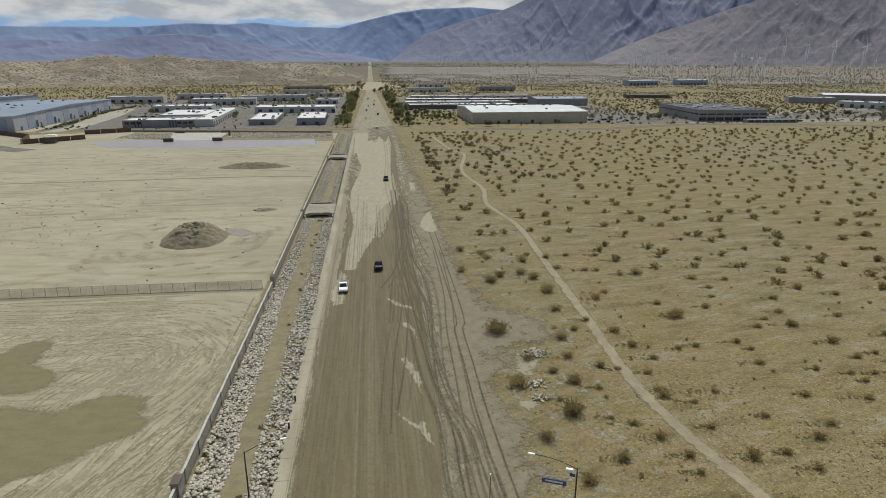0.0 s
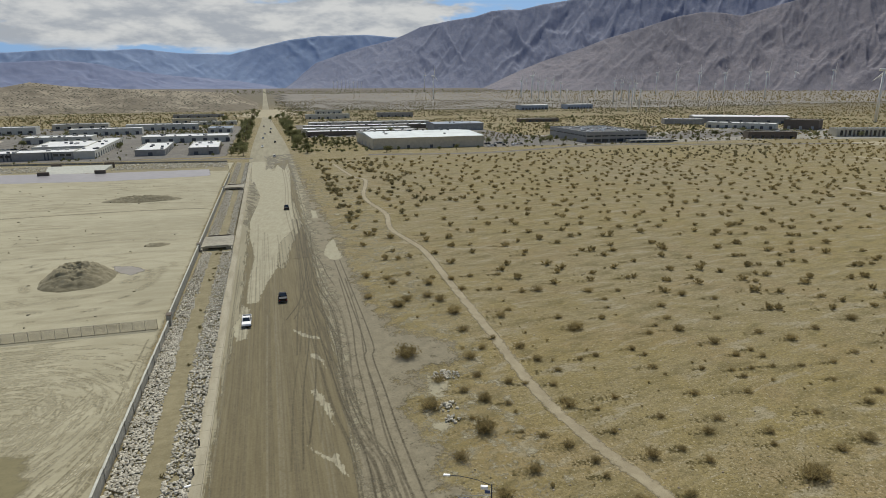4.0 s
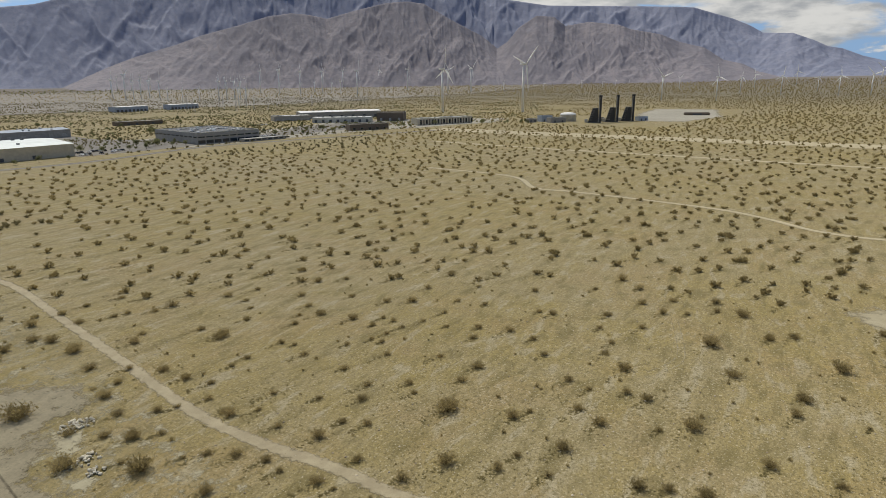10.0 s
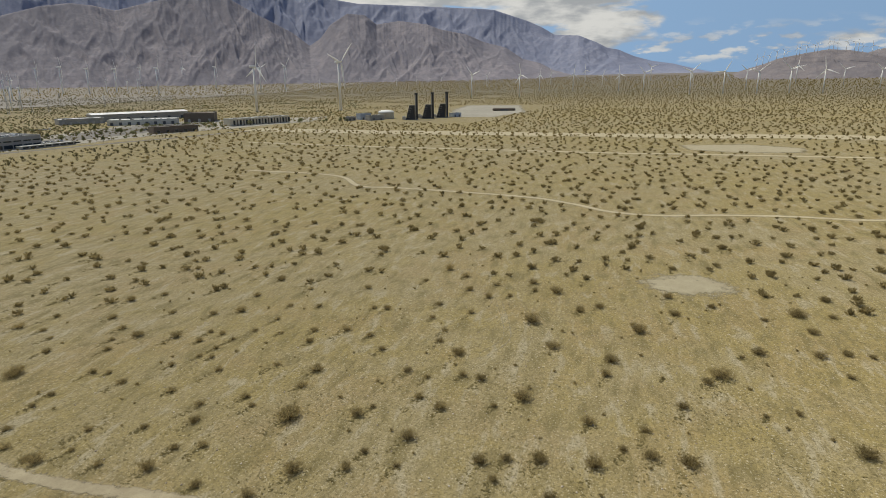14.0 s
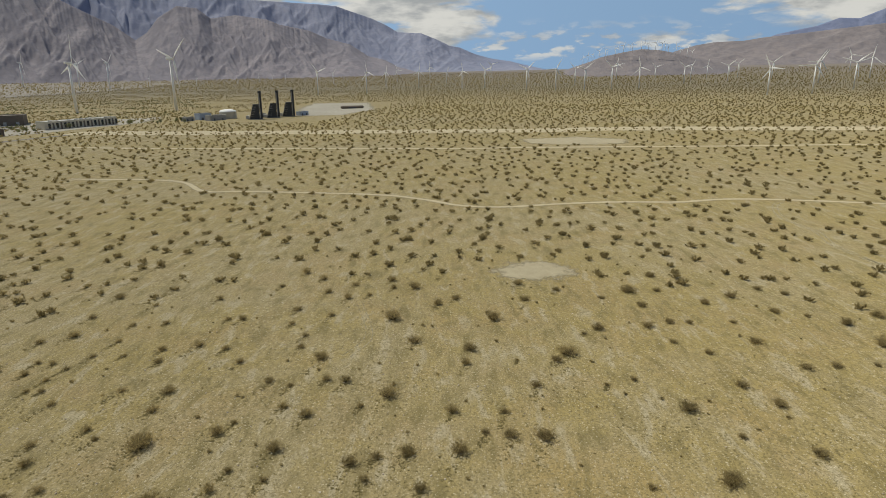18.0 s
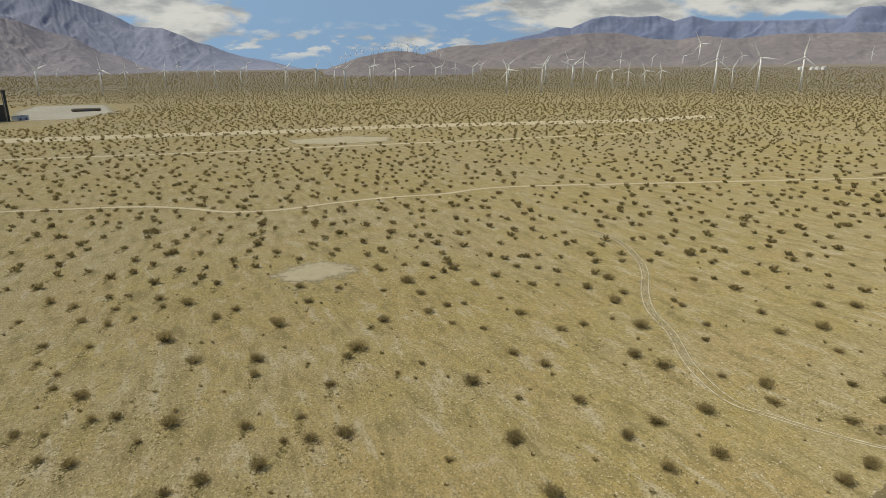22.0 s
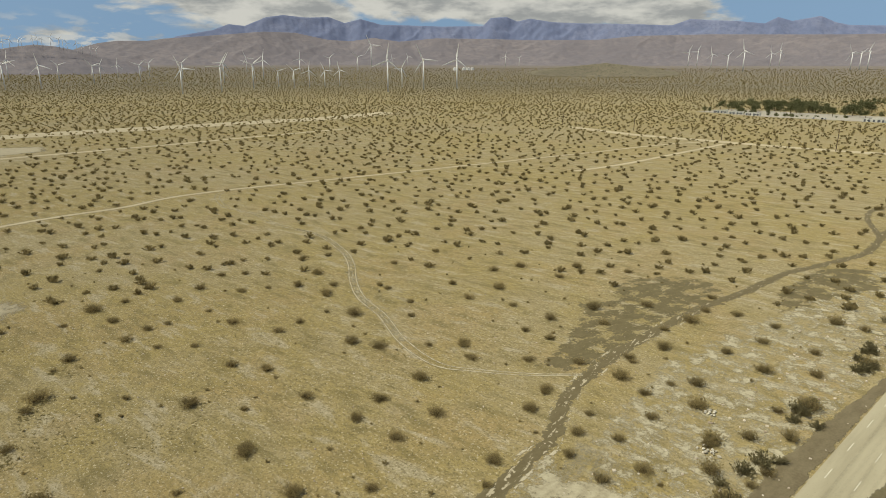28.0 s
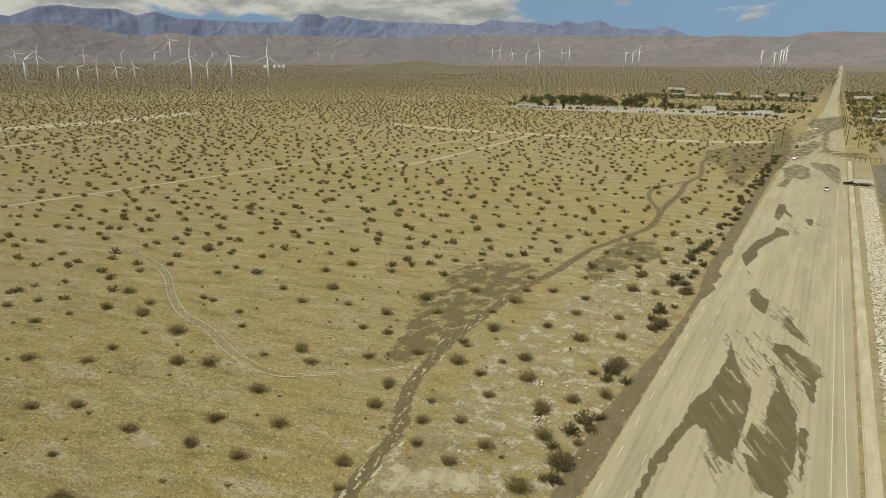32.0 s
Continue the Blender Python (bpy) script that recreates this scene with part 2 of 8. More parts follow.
def layered(name, layers, rim=True):
    """Ground whose layers of mud and silt follow attributes (metres inside, or 0..1 for pressed tracks)."""
    m, n, b = material(name, 0.9)
    p = where(n)
    col, cover, rough = None, None, None
    relief = n.noise(p, 1.6, 5.0, 0.65)
    for attr, dark, light, amp, soft, fray, stretch, turn, gloss in layers:
        a = n.add("ShaderNodeAttribute", attribute_name=attr).outputs["Fac"]
        q = n.scaled(p, stretch, turn)
        grain = n.math("ADD", n.math("MULTIPLY", n.noise(q, 0.6, 6.0, 0.68), 0.6), n.math("MULTIPLY", n.noise(p, 2.8, 4.0, 0.7), 0.4))
        tone = n.mix(n.remap(grain, 0.36, 0.64), dark, light)
        if amp:
            fr = n.math("ADD", n.math("MULTIPLY", n.noise(q, fray, 7.0, 0.62), 0.75), n.math("MULTIPLY", n.noise(p, 1.9, 4.0), 0.25))
            f = n.remap(n.math("ADD", a, n.math("MULTIPLY", n.math("SUBTRACT", n.remap(fr, 0.32, 0.68, smooth=False), 0.5), amp * 2.0)), 0.0, soft)
        else:
            f = n.math("MULTIPLY", a, n.remap(n.noise(p, 1.3, 4.0, 0.7), 0.32, 0.60, soft, 1.0))
        col = tone if col is None else n.mix(f, col, tone)
        cover = f if cover is None else n.math("MAXIMUM", cover, f)
        g = n.math("MULTIPLY_ADD", f, gloss - 0.9, 0.9)
        rough = g if rough is None else n.math("MINIMUM", rough, g)
    n.put(b.inputs["Base Color"], col)
    n.put(b.inputs["Roughness"], rough)
    bumped(n, b, relief, 0.3, 0.08)
    if rim:
        mixs = n.add("ShaderNodeMixShader", {0: cover, 1: n.add("ShaderNodeBsdfTransparent").outputs[0], 2: b.outputs[0]})
        n.put(m.node_tree.nodes["Material Output"].inputs["Surface"], mixs.outputs[0])
    return m


def glass_pane(name, tint=(0.02, 0.03, 0.04)):
    m, n, b = material(name, 0.08)
    n.put(b.inputs["Base Color"], (*tint, 1))
    b.inputs["Specular IOR Level"].default_value = 0.6
    return m


def water(name, col, rough):
    m, n, b = material(name, rough)
    p = where(n)
    n.put(b.inputs["Base Color"], n.mix(n.remap(n.noise(p, 0.25, 4.0), 0.4, 0.6), col, tuple(c * 1.15 for c in col)))
    bumped(n, b, n.noise(p, 1.2, 3.0), 0.08, 0.03)
    b.inputs["Specular IOR Level"].default_value = 0.5
    edge = n.add("ShaderNodeAttribute", attribute_name="edge").outputs["Fac"]
    a = n.remap(n.math("ADD", edge, n.math("MULTIPLY", n.math("SUBTRACT", n.noise(p, 0.2, 5.0), 0.5), 4.0)), 0.0, 0.6)
    mixs = n.add("ShaderNodeMixShader", {0: a, 1: n.add("ShaderNodeBsdfTransparent").outputs[0], 2: b.outputs[0]})
    n.put(m.node_tree.nodes["Material Output"].inputs["Surface"], mixs.outputs[0])
    return m


DESERT = desert_ground()
SAND_LOT = earth("graded_sand", (0.345, 0.311, 0.208), (0.45, 0.412, 0.287), (0.25, 0.222, 0.155), 1.0, 1.5, 1.0, fine=0.55, stretch=(0.3, 1, 1))
DUST_ROAD = earth("dusty_asphalt", (0.27, 0.242, 0.16), (0.35, 0.318, 0.217), (0.223, 0.2, 0.13), 0.0, 0.5, 1.0, stretch=(1, 0.10, 1), fine=0.15, flecks=0.05)
BROWN_MUD = earth("brown_mud", (0.126, 0.102, 0.058), (0.191, 0.16, 0.095), (0.0977, 0.08, 0.047), 3.0, 0.5, 2.2, stretch=(1, 0.035, 1), fine=0.35)
GREY_DIRT = earth("grey_shoulder_dirt", (0.191, 0.168, 0.112), (0.256, 0.23, 0.16), (0.316, 0.29, 0.21), 5.0, 1.2, 1.2, fine=0.4)
TRAIL_SAND = earth("trodden_sand", (0.30, 0.252, 0.162), (0.40, 0.345, 0.228), (0.25, 0.205, 0.125), 1.0, 0.7, 1.4, fine=0.5)
TRACK_SAND = earth("pale_track_sand", (0.36, 0.31, 0.20), (0.43, 0.372, 0.245), (0.29, 0.242, 0.15), 0.8, 0.9, 1.4, fine=0.35)
RUT_SAND = earth("wheel_rut_sand", (0.35, 0.305, 0.198), (0.425, 0.375, 0.25), (0.29, 0.245, 0.155), 0.34, 0.42, 1.4, fine=0.4)
BARE_RUT = earth("worn_rut_ground", (0.30, 0.262, 0.165), (0.36, 0.315, 0.205), (0.26, 0.22, 0.135), 2.4, 3.2, 1.2, fine=0.5, fray=0.4)
ROAD_MUD = layered("flood_mud_on_road", [("shoulder", (0.205, 0.176, 0.115), (0.285, 0.25, 0.168), 5.0, 4.0, 0.25, (1, 0.8, 1), 0.0, 0.9), ("brown", (0.15, 0.123, 0.066), (0.208, 0.175, 0.098), 1.3, 1.2, 0.9, (2.2, 0.12, 1), 0.0, 0.9), ("dark", (0.108, 0.09, 0.045), (0.15, 0.127, 0.067), 2.6, 0.6, 0.4, (1, 0.14, 1), -0.42, 0.6), ("pale", (0.34, 0.307, 0.21), (0.425, 0.392, 0.275), 0.45, 0.3, 1.5, (1, 0.3, 1), 0.25, 0.9), ("streak", (0.088, 0.073, 0.042), (0.125, 0.105, 0.062), 0.0, 0.15, 1.0, (1, 1, 1), 0.0, 0.8), ("bright", (0.23, 0.205, 0.14), (0.29, 0.262, 0.185), 0.0, 0.1, 1.0, (1, 1, 1), 0.0, 0.9), ("track", (0.050, 0.040, 0.021), (0.078, 0.063, 0.034), 0.0, 0.6, 1.0, (1, 1, 1), 0.0, 0.8)])
SOUTH_MUD = layered("damp_mud_sheets", [("streak", (0.20, 0.175, 0.115), (0.25, 0.222, 0.15), 0.0, 0.15, 1.0, (1, 1, 1), 0.0, 0.85), ("dark", (0.098, 0.083, 0.041), (0.138, 0.117, 0.062), 0.38, 0.3, 0.7, (1.3, 0.22, 1), -0.49, 0.6), ("track", (0.118, 0.098, 0.05), (0.15, 0.126, 0.068), 0.0, 0.3, 1.0, (1, 1, 1), 0.0, 0.75), ("bright", (0.31, 0.278, 0.183), (0.37, 0.335, 0.225), 0.0, 0.4, 1.0, (1, 1, 1), 0.0, 0.9), ("brown", (0.118, 0.095, 0.053), (0.165, 0.137, 0.08), 0.5, 0.25, 0.7, (1, 0.4, 1), 0.0, 0.8)])
LOT_MARKS = layered("wet_and_tracked_sand", [("mark", (0.235, 0.205, 0.125), (0.285, 0.25, 0.158), 0.0, 0.0, 1.0, (1, 1, 1), 0.0, 0.9), ("pale", (0.50, 0.456, 0.32), (0.57, 0.525, 0.375), 0.0, 0.0, 1.0, (1, 1, 1), 0.0, 0.9), ("wet", (0.18, 0.155, 0.078), (0.222, 0.193, 0.10), 1.6, 1.9, 0.22, (0.5, 1, 1), 0.0, 0.75)])
FIELD_FLOOD = layered("flood_mud_in_field", [("silt", (0.315, 0.282, 0.188), (0.40, 0.362, 0.25), 2.6, 2.4, 0.35, (1, 1, 1), 0.0, 0.9), ("wet", (0.106, 0.087, 0.041), (0.142, 0.117, 0.059), 3.4, 0.35, 0.28, (1, 0.7, 1), 0.3, 0.85), ("foam", (0.345, 0.30, 0.20), (0.41, 0.365, 0.255), 0.75, 0.22, 0.6, (1, 0.28, 1), -0.3, 0.9), ("stream", (0.108, 0.086, 0.042), (0.138, 0.113, 0.058), 0.8, 0.2, 0.6, (1, 0.6, 1), 0.2, 0.75), ("islands", (0.345, 0.30, 0.20), (0.41, 0.365, 0.255), 1.1, 0.16, 1.3, (1, 0.16, 1), -0.3, 0.9), ("track", (0.20, 0.17, 0.105), (0.25, 0.215, 0.135), 0.0, 0.2, 1.0, (1, 1, 1), 0.0, 0.9)])
BARE_SILT = earth("bare_silt", (0.30, 0.262, 0.172), (0.365, 0.322, 0.218), (0.25, 0.21, 0.13), 6.5, 4.5, 0.9, fine=0.5, fray=0.3)
FLOOD_MUD = earth("flood_mud", (0.128, 0.108, 0.058), (0.165, 0.14, 0.08), (0.30, 0.27, 0.18), 13.0, 0.3, 1.1, wet=True, fine=0.15, fray=0.14)
RUBBLE_BED = earth("channel_bed", (0.215, 0.182, 0.10), (0.30, 0.258, 0.15), (0.34, 0.31, 0.22), 0.6, 0.6, 1.6, fine=0.45)
GRAVEL_PAD = earth("gravel_pad", (0.27, 0.252, 0.205), (0.35, 0.325, 0.265), (0.22, 0.20, 0.16), 20.0, 6.0, 0.5, fine=0.3)
YARD = earth("yard_asphalt", (0.14, 0.13, 0.115), (0.215, 0.198, 0.168), (0.30, 0.27, 0.22), 4.0, 3.0, 0.8, fine=0.4, fray=0.1)
FAR_FLAT = earth("far_gravel_flat", (0.20, 0.18, 0.15), (0.27, 0.245, 0.205), (0.14, 0.125, 0.09), 90.0, 80.0, 0.12, fine=0.5, fray=0.06)
MOUND_EARTH = earth("loose_earth", (0.185, 0.162, 0.10), (0.31, 0.275, 0.18), (0.12, 0.10, 0.06), 0.0, 0.5, 2.5, fine=0.6)
POND_WATER = water("silty_water", (0.215, 0.20, 0.205), 0.35)
PUDDLE_WATER = water("puddle_water", (0.18, 0.16, 0.13), 0.35)
PAVEMENT = earth("silted_pavement", (0.335, 0.30, 0.21), (0.455, 0.413, 0.305), (0.22, 0.19, 0.12), 0.0, 0.5, 1.5, stretch=(1, 0.15, 1), fine=0.35, flecks=0.16)
PALE_PAVING = earth("pale_concrete_paving", (0.36, 0.335, 0.265), (0.44, 0.413, 0.335), (0.30, 0.272, 0.205), 0.8, 0.7, 0.8, fine=0.25)
CONCRETE = plain("concrete", (0.345, 0.318, 0.25), 0.9, 0, 0.2, 0.8, False)
WALL_BLOCK = plain("grey_block", (0.279, 0.27, 0.235), 0.9, 0, 0.18, 1.2, False)
COPING = plain("pale_coping", (0.512, 0.51, 0.44), 0.85)
WHITE_ROOF = plain("white_roof_membrane", (0.74, 0.74, 0.72), 0.7, 0, 0.07, 0.35)
TAN_WALL = plain("tan_stucco", (0.50, 0.465, 0.375), 0.9, 0, 0.10, 0.4)
PALE_ROOF = plain("pale_blue_grey_roof", (0.46, 0.50, 0.50), 0.55, 0, 0.10, 0.15)
FRAME_GREY = plain("grey_door_frame", (0.22, 0.22, 0.21), 0.7)
GREY_WALL = plain("grey_stucco", (0.31, 0.305, 0.29), 0.9, 0, 0.10, 0.4)
BLUE_WALL = plain("blue_grey_panel", (0.33, 0.385, 0.47), 0.75, 0, 0.08, 0.3)
PALE_PANEL = plain("pale_wall_panel", (0.43, 0.455, 0.48), 0.8, 0, 0.07, 0.3)
DARK_ROOF = plain("dark_roof_gravel", (0.13, 0.132, 0.135), 0.9, 0, 0.2, 0.6)
BLUE_ROOF = plain("blue_grey_roof", (0.25, 0.30, 0.37), 0.6, 0, 0.08, 0.3)
WHITE_WALL = plain("white_stucco", (0.52, 0.515, 0.465), 0.9, 0, 0.08, 0.4)
BROWN_WALL = plain("brown_stucco", (0.153, 0.125, 0.1), 0.9, 0, 0.12, 0.4)
DARK_PANEL = plain("dark_door_panel", (0.09, 0.095, 0.105), 0.6)
BROWN_WOOD = plain("brown_boards", (0.14, 0.095, 0.065), 0.9)
STEEL_DARK = plain("dark_steel", (0.05, 0.052, 0.055), 0.55, 0.3)
STEEL_GREY = plain("galvanised_steel", (0.36, 0.36, 0.35), 0.5, 0.5)
TURBINE_WHITE = plain("white_turbine_paint", (0.72, 0.72, 0.70), 0.5, 0, 0.05)
POLE_WOOD = plain("weathered_pole_wood", (0.11, 0.08, 0.055), 0.95)
LINE_PAINT = plain("worn_line_paint", (0.47, 0.44, 0.34), 0.8, 0, 0.15, 2.0, False)
MESH_FENCE = plain("fence_wire", (0.30, 0.28, 0.24), 0.7)
SIGN_BLUE = plain("blue_sign", (0.07, 0.10, 0.22), 0.5)
SIGN_WHITE = plain("white_sign_bar", (0.75, 0.75, 0.74), 0.5)
CAR_WHITE = plain("white_car_paint", (0.78, 0.78, 0.78), 0.25, 0, 0.03)
CAR_BLACK = plain("black_car_paint", (0.012, 0.012, 0.014), 0.25, 0, 0.1)
CAR_SILVER = plain("silver_car_paint", (0.40, 0.41, 0.42), 0.3, 0.3, 0.05)
RUBBER = plain("tyre_rubber", (0.015, 0.015, 0.015), 0.9)
LAMP_RED = plain("red_lamp_glass", (0.35, 0.02, 0.015), 0.3)
LAMP_CLEAR = plain("clear_lamp_glass", (0.8, 0.8, 0.75), 0.2)
GLASS = glass_pane("dark_glass")
BARK = plain("bark", (0.12, 0.09, 0.06), 0.95)
TREE_LEAF = leafy("tree_leaves", (0.09, 0.099, 0.046), (0.225, 0.225, 0.11))
SHRUB_LEAF = leafy("shrub_leaves", (0.175, 0.139, 0.062), (0.43, 0.347, 0.164))
DARK_SCRUB = leafy("dark_scrub_leaves", (0.10, 0.088, 0.046), (0.27, 0.232, 0.12))
SHRUB_TWIG = leafy("shrub_twigs", (0.10, 0.076, 0.042), (0.22, 0.165, 0.09))
DRY_GRASS = leafy("dry_grass", (0.25, 0.21, 0.092), (0.42, 0.355, 0.185))
LEE_GRASS = leafy("lee_grass_blades", (0.12, 0.10, 0.04), (0.25, 0.21, 0.095))
RIPRAP = stones("riprap_stone", (0.34, 0.315, 0.25), (0.66, 0.62, 0.515))
FIELD_STONE = stones("field_stone", (0.26, 0.21, 0.15), (0.55, 0.49, 0.39))
# haze and cloud shade are put into the massif's blue-grey colour
ROCK_HAZE_BLUE = rock_slope("blue_grey_rock", (0.195, 0.215, 0.295), (0.245, 0.26, 0.335), (0.18, 0.20, 0.28), 0.0, 0.16)
# brown ridge rock with mauve haze mixed into its base colour
ROCK_HAZE_BROWN = rock_slope("mauve_brown_rock", (0.195, 0.182, 0.207), (0.26, 0.236, 0.254), (0.17, 0.162, 0.187), 0.0, 0.2)
# these three ranges carry the blue of distance haze in their rock colour
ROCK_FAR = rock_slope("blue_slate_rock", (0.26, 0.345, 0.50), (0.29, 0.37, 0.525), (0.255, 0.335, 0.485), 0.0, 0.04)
ROCK_HAZE_DARK = rock_slope("slate_blue_rock", (0.145, 0.175, 0.275), (0.19, 0.215, 0.31), (0.135, 0.163, 0.255), 0.0, 0.18)
ROCK_HAZE_MAUVE = rock_slope("blue_mauve_rock", (0.21, 0.245, 0.365), (0.24, 0.27, 0.385), (0.20, 0.235, 0.35), 0.0, 0.08)
# tan soil shifted towards mauve: haze painted into the foothills
ROCK_HAZE_TAN = rock_slope("tan_hill_soil", (0.165, 0.15, 0.16), (0.205, 0.182, 0.185), (0.145, 0.135, 0.148), 0.0, 0.16)
DUNE = rock_slope("dune_hill_soil", (0.20, 0.168, 0.118), (0.38, 0.325, 0.235), (0.17, 0.143, 0.10), 0.15, 0.12)
KNOLL = rock_slope("knoll_soil", (0.15, 0.131, 0.09), (0.19, 0.165, 0.112), (0.125, 0.11, 0.075), 0.10, 0.1)

# ---- geometry helpers ----
rng = np.random.default_rng(7)


def lattice(x, y, seed=0):
    """Smooth value noise in 0..1 on arrays."""
    xi, yi = np.floor(x).astype(np.int64), np.floor(y).astype(np.int64)
    fx, fy = x - xi, y - yi
    fx, fy = fx * fx * (3 - 2 * fx), fy * fy * (3 - 2 * fy)

    def h(a, b):
        k = (a * 374761393 + b * 668265263 + seed * 982451653) & 0x7FFFFFFF
        k = ((k ^ (k >> 13)) * 1274126177) & 0x7FFFFFFF
        return ((k ^ (k >> 16)) & 0xFFFF) / 65535.0

    return (h(xi, yi) * (1 - fx) + h(xi + 1, yi) * fx) * (1 - fy) + (h(xi, yi + 1) * (1 - fx) + h(xi + 1, yi + 1) * fx) * fy


def fbm(x, y, octaves=5, seed=0, ridged=False):
    total, amp, norm = 0.0, 1.0, 0.0
    for k in range(octaves):
        v = lattice(x * 2**k, y * 2**k, seed + k)
        total, norm, amp = total + amp * (1 - np.abs(2 * v - 1) if ridged else v), norm + amp, amp * 0.5
    return total / norm


def ground_z(x, y):
    """Gentle swells in the field; the far plain rises slowly."""
    x, y = np.asarray(x, float), np.asarray(y, float)
    r = np.hypot(x, y)
    t = np.clip((x - 26) / 40, 0, 1)
    k = np.clip((np.abs(np.degrees(np.arctan2(x, y))) - 40) / 100, 0, 1)
    rise = 1e-5 + 8e-6 * k * k * (3 - 2 * k)
    return 0.5 * (lattice(x / 48.0, y / 48.0, 3) - 0.5) * t * t * (3 - 2 * t) + rise * np.clip(r - 1500, 0, 1950) ** 2


def sheet(name, verts, faces, mat, smooth=False, edge=None):
    """A mesh object from arrays; faces is an array of quads or triangles."""
    me = bpy.data.meshes.new(name)
    verts, faces = np.asarray(verts, np.float32), np.asarray(faces, np.int32)
    me.vertices.add(len(verts))
    me.vertices.foreach_set("co", verts.ravel())
    me.loops.add(faces.size)
    me.loops.foreach_set("vertex_index", faces.ravel())
    me.polygons.add(len(faces))
    me.polygons.foreach_set("loop_start", np.arange(len(faces), dtype=np.int32) * faces.shape[1])
    me.update(calc_edges=True)
    me.polygons.foreach_set("use_smooth", np.full(len(faces), smooth))
    if edge is not None:
        me.attributes.new("edge", "FLOAT", "POINT").data.foreach_set("value", np.asarray(edge, np.float32))
    me.materials.append(mat)
    return new(name, me)


def grid_faces(nu, nv):
    i = (np.arange(nu - 1)[:, None] * nv + np.arange(nv - 1)[None]).ravel()
    return np.stack([i, i + nv, i + nv + 1, i + 1], 1)


def inside_distance(px, py, poly):
    """Metres inside (+) or outside (-) a polygon, for arrays of points."""
    best, inside = np.full(px.shape, 1e9), np.zeros(px.shape, bool)
    for (ax, ay), (bx, by) in zip(poly, poly[1:] + poly[:1]):
        dx, dy = bx - ax, by - ay
        s = np.clip(((px - ax) * dx + (py - ay) * dy) / (dx * dx + dy * dy + 1e-9), 0, 1)
        best = np.minimum(best, np.hypot(px - ax - s * dx, py - ay - s * dy))
        cross = (ay > py) != (by > py)
        inside ^= cross & (px < (bx - ax) * (py - ay) / (by - ay + 1e-12) + ax)
    return np.where(inside, best, -best)


def patch(name, poly, mat, lift, label, step=1.0, margin=2.0, category="ground"):
    """A thin sheet on the ground over a polygon, with its rim left to the material."""
    xs, ys = [p[0] for p in poly], [p[1] for p in poly]
    sx = max(step, (max(xs) - min(xs)) / 220)
    sy = max(step, (max(ys) - min(ys)) / 220)
    gx, gy = np.arange(min(xs) - margin, max(xs) + margin + sx, sx), np.arange(min(ys) - margin, max(ys) + margin + sy, sy)
    X, Y = np.meshgrid(gx, gy, indexing="ij")
    d = inside_distance(X, Y, poly)
    faces = grid_faces(len(gx), len(gy))
    keep = (d.ravel()[faces] > -margin).any(1)
    faces = faces[keep]
    used, inv = np.unique(faces, return_inverse=True)
    v = np.stack([X.ravel(), Y.ravel(), (ground_z(X, Y) + lift).ravel()], 1)[used]
    ob = sheet(name, v, inv.reshape(-1, 4), mat, True, d.ravel()[used])
    return tagged(ob, label, category, kind="structure")


def union_inside(X, Y, polys, reach=6.0):
    """Metres inside the nearest of several polygons, computed near them only."""
    out = np.full(X.shape, -reach)
    for q in polys:
        xs, ys = [c[0] for c in q], [c[1] for c in q]
        k = (X > min(xs) - reach) & (X < max(xs) + reach) & (Y > min(ys) - reach) & (Y < max(ys) + reach)
        out[k] = np.maximum(out[k], inside_distance(X[k], Y[k], q))
    return out


def line_inside(X, Y, line, width, reach=5.0):
    """Metres inside a band of some width along a line."""
    q = smooth_line(line, 1.0)
    out = np.full(X.shape, -reach)
    k = np.where((X > q[:, 0].min() - reach).ravel() & (X < q[:, 0].max() + reach).ravel() & (Y > q[:, 1].min() - reach).ravel() & (Y < q[:, 1].max() + reach).ravel())[0]
    fx, fy, fo = X.ravel(), Y.ravel(), out.ravel()
    for s in range(0, len(k), 20000):
        i = k[s:s + 20000]
        near_y = q[(q[:, 1] > fy[i].min() - 6) & (q[:, 1] < fy[i].max() + 6)]
        if len(near_y) == 0:
            continue
        d = np.min((fx[i][:, None] - near_y[None, :, 0]) ** 2 + (fy[i][:, None] - near_y[None, :, 1]) ** 2, 1)
        fo[i] = np.maximum(-reach, width / 2 - np.sqrt(d))
    return fo.reshape(X.shape)


def stamped(gx, gy, lines, width, strength):
    """Pressed tracks 0..1 on a grid; lines is a list of point lists."""
    out = np.zeros((len(gx), len(gy)))
    sx, sy = gx[1] - gx[0], gy[1] - gy[0]
    nx, ny = int(width / sx) + 1, int(width / sy) + 1
    for line, st in zip(lines, strength):
        q = smooth_line(line, 0.5 * min(sx, sy))
        ix, iy = np.round((q[:, 0] - gx[0]) / sx).astype(int), np.round((q[:, 1] - gy[0]) / sy).astype(int)
        for dx in range(-nx, nx + 1):
            for dy in range(-ny, ny + 1):
                jx, jy = ix + dx, iy + dy
                ok = (jx >= 0) & (jx < len(gx)) & (jy >= 0) & (jy < len(gy))
                jx, jy = jx[ok], jy[ok]
                d = np.hypot(gx[jx] - q[ok, 0], gy[jy] - q[ok, 1])
                np.maximum.at(out, (jx, jy), st * np.clip(1.0 - (d - width * 0.45) / (0.25 * width + 0.6 * max(sx, 0.05)), 0, 1))
    return out


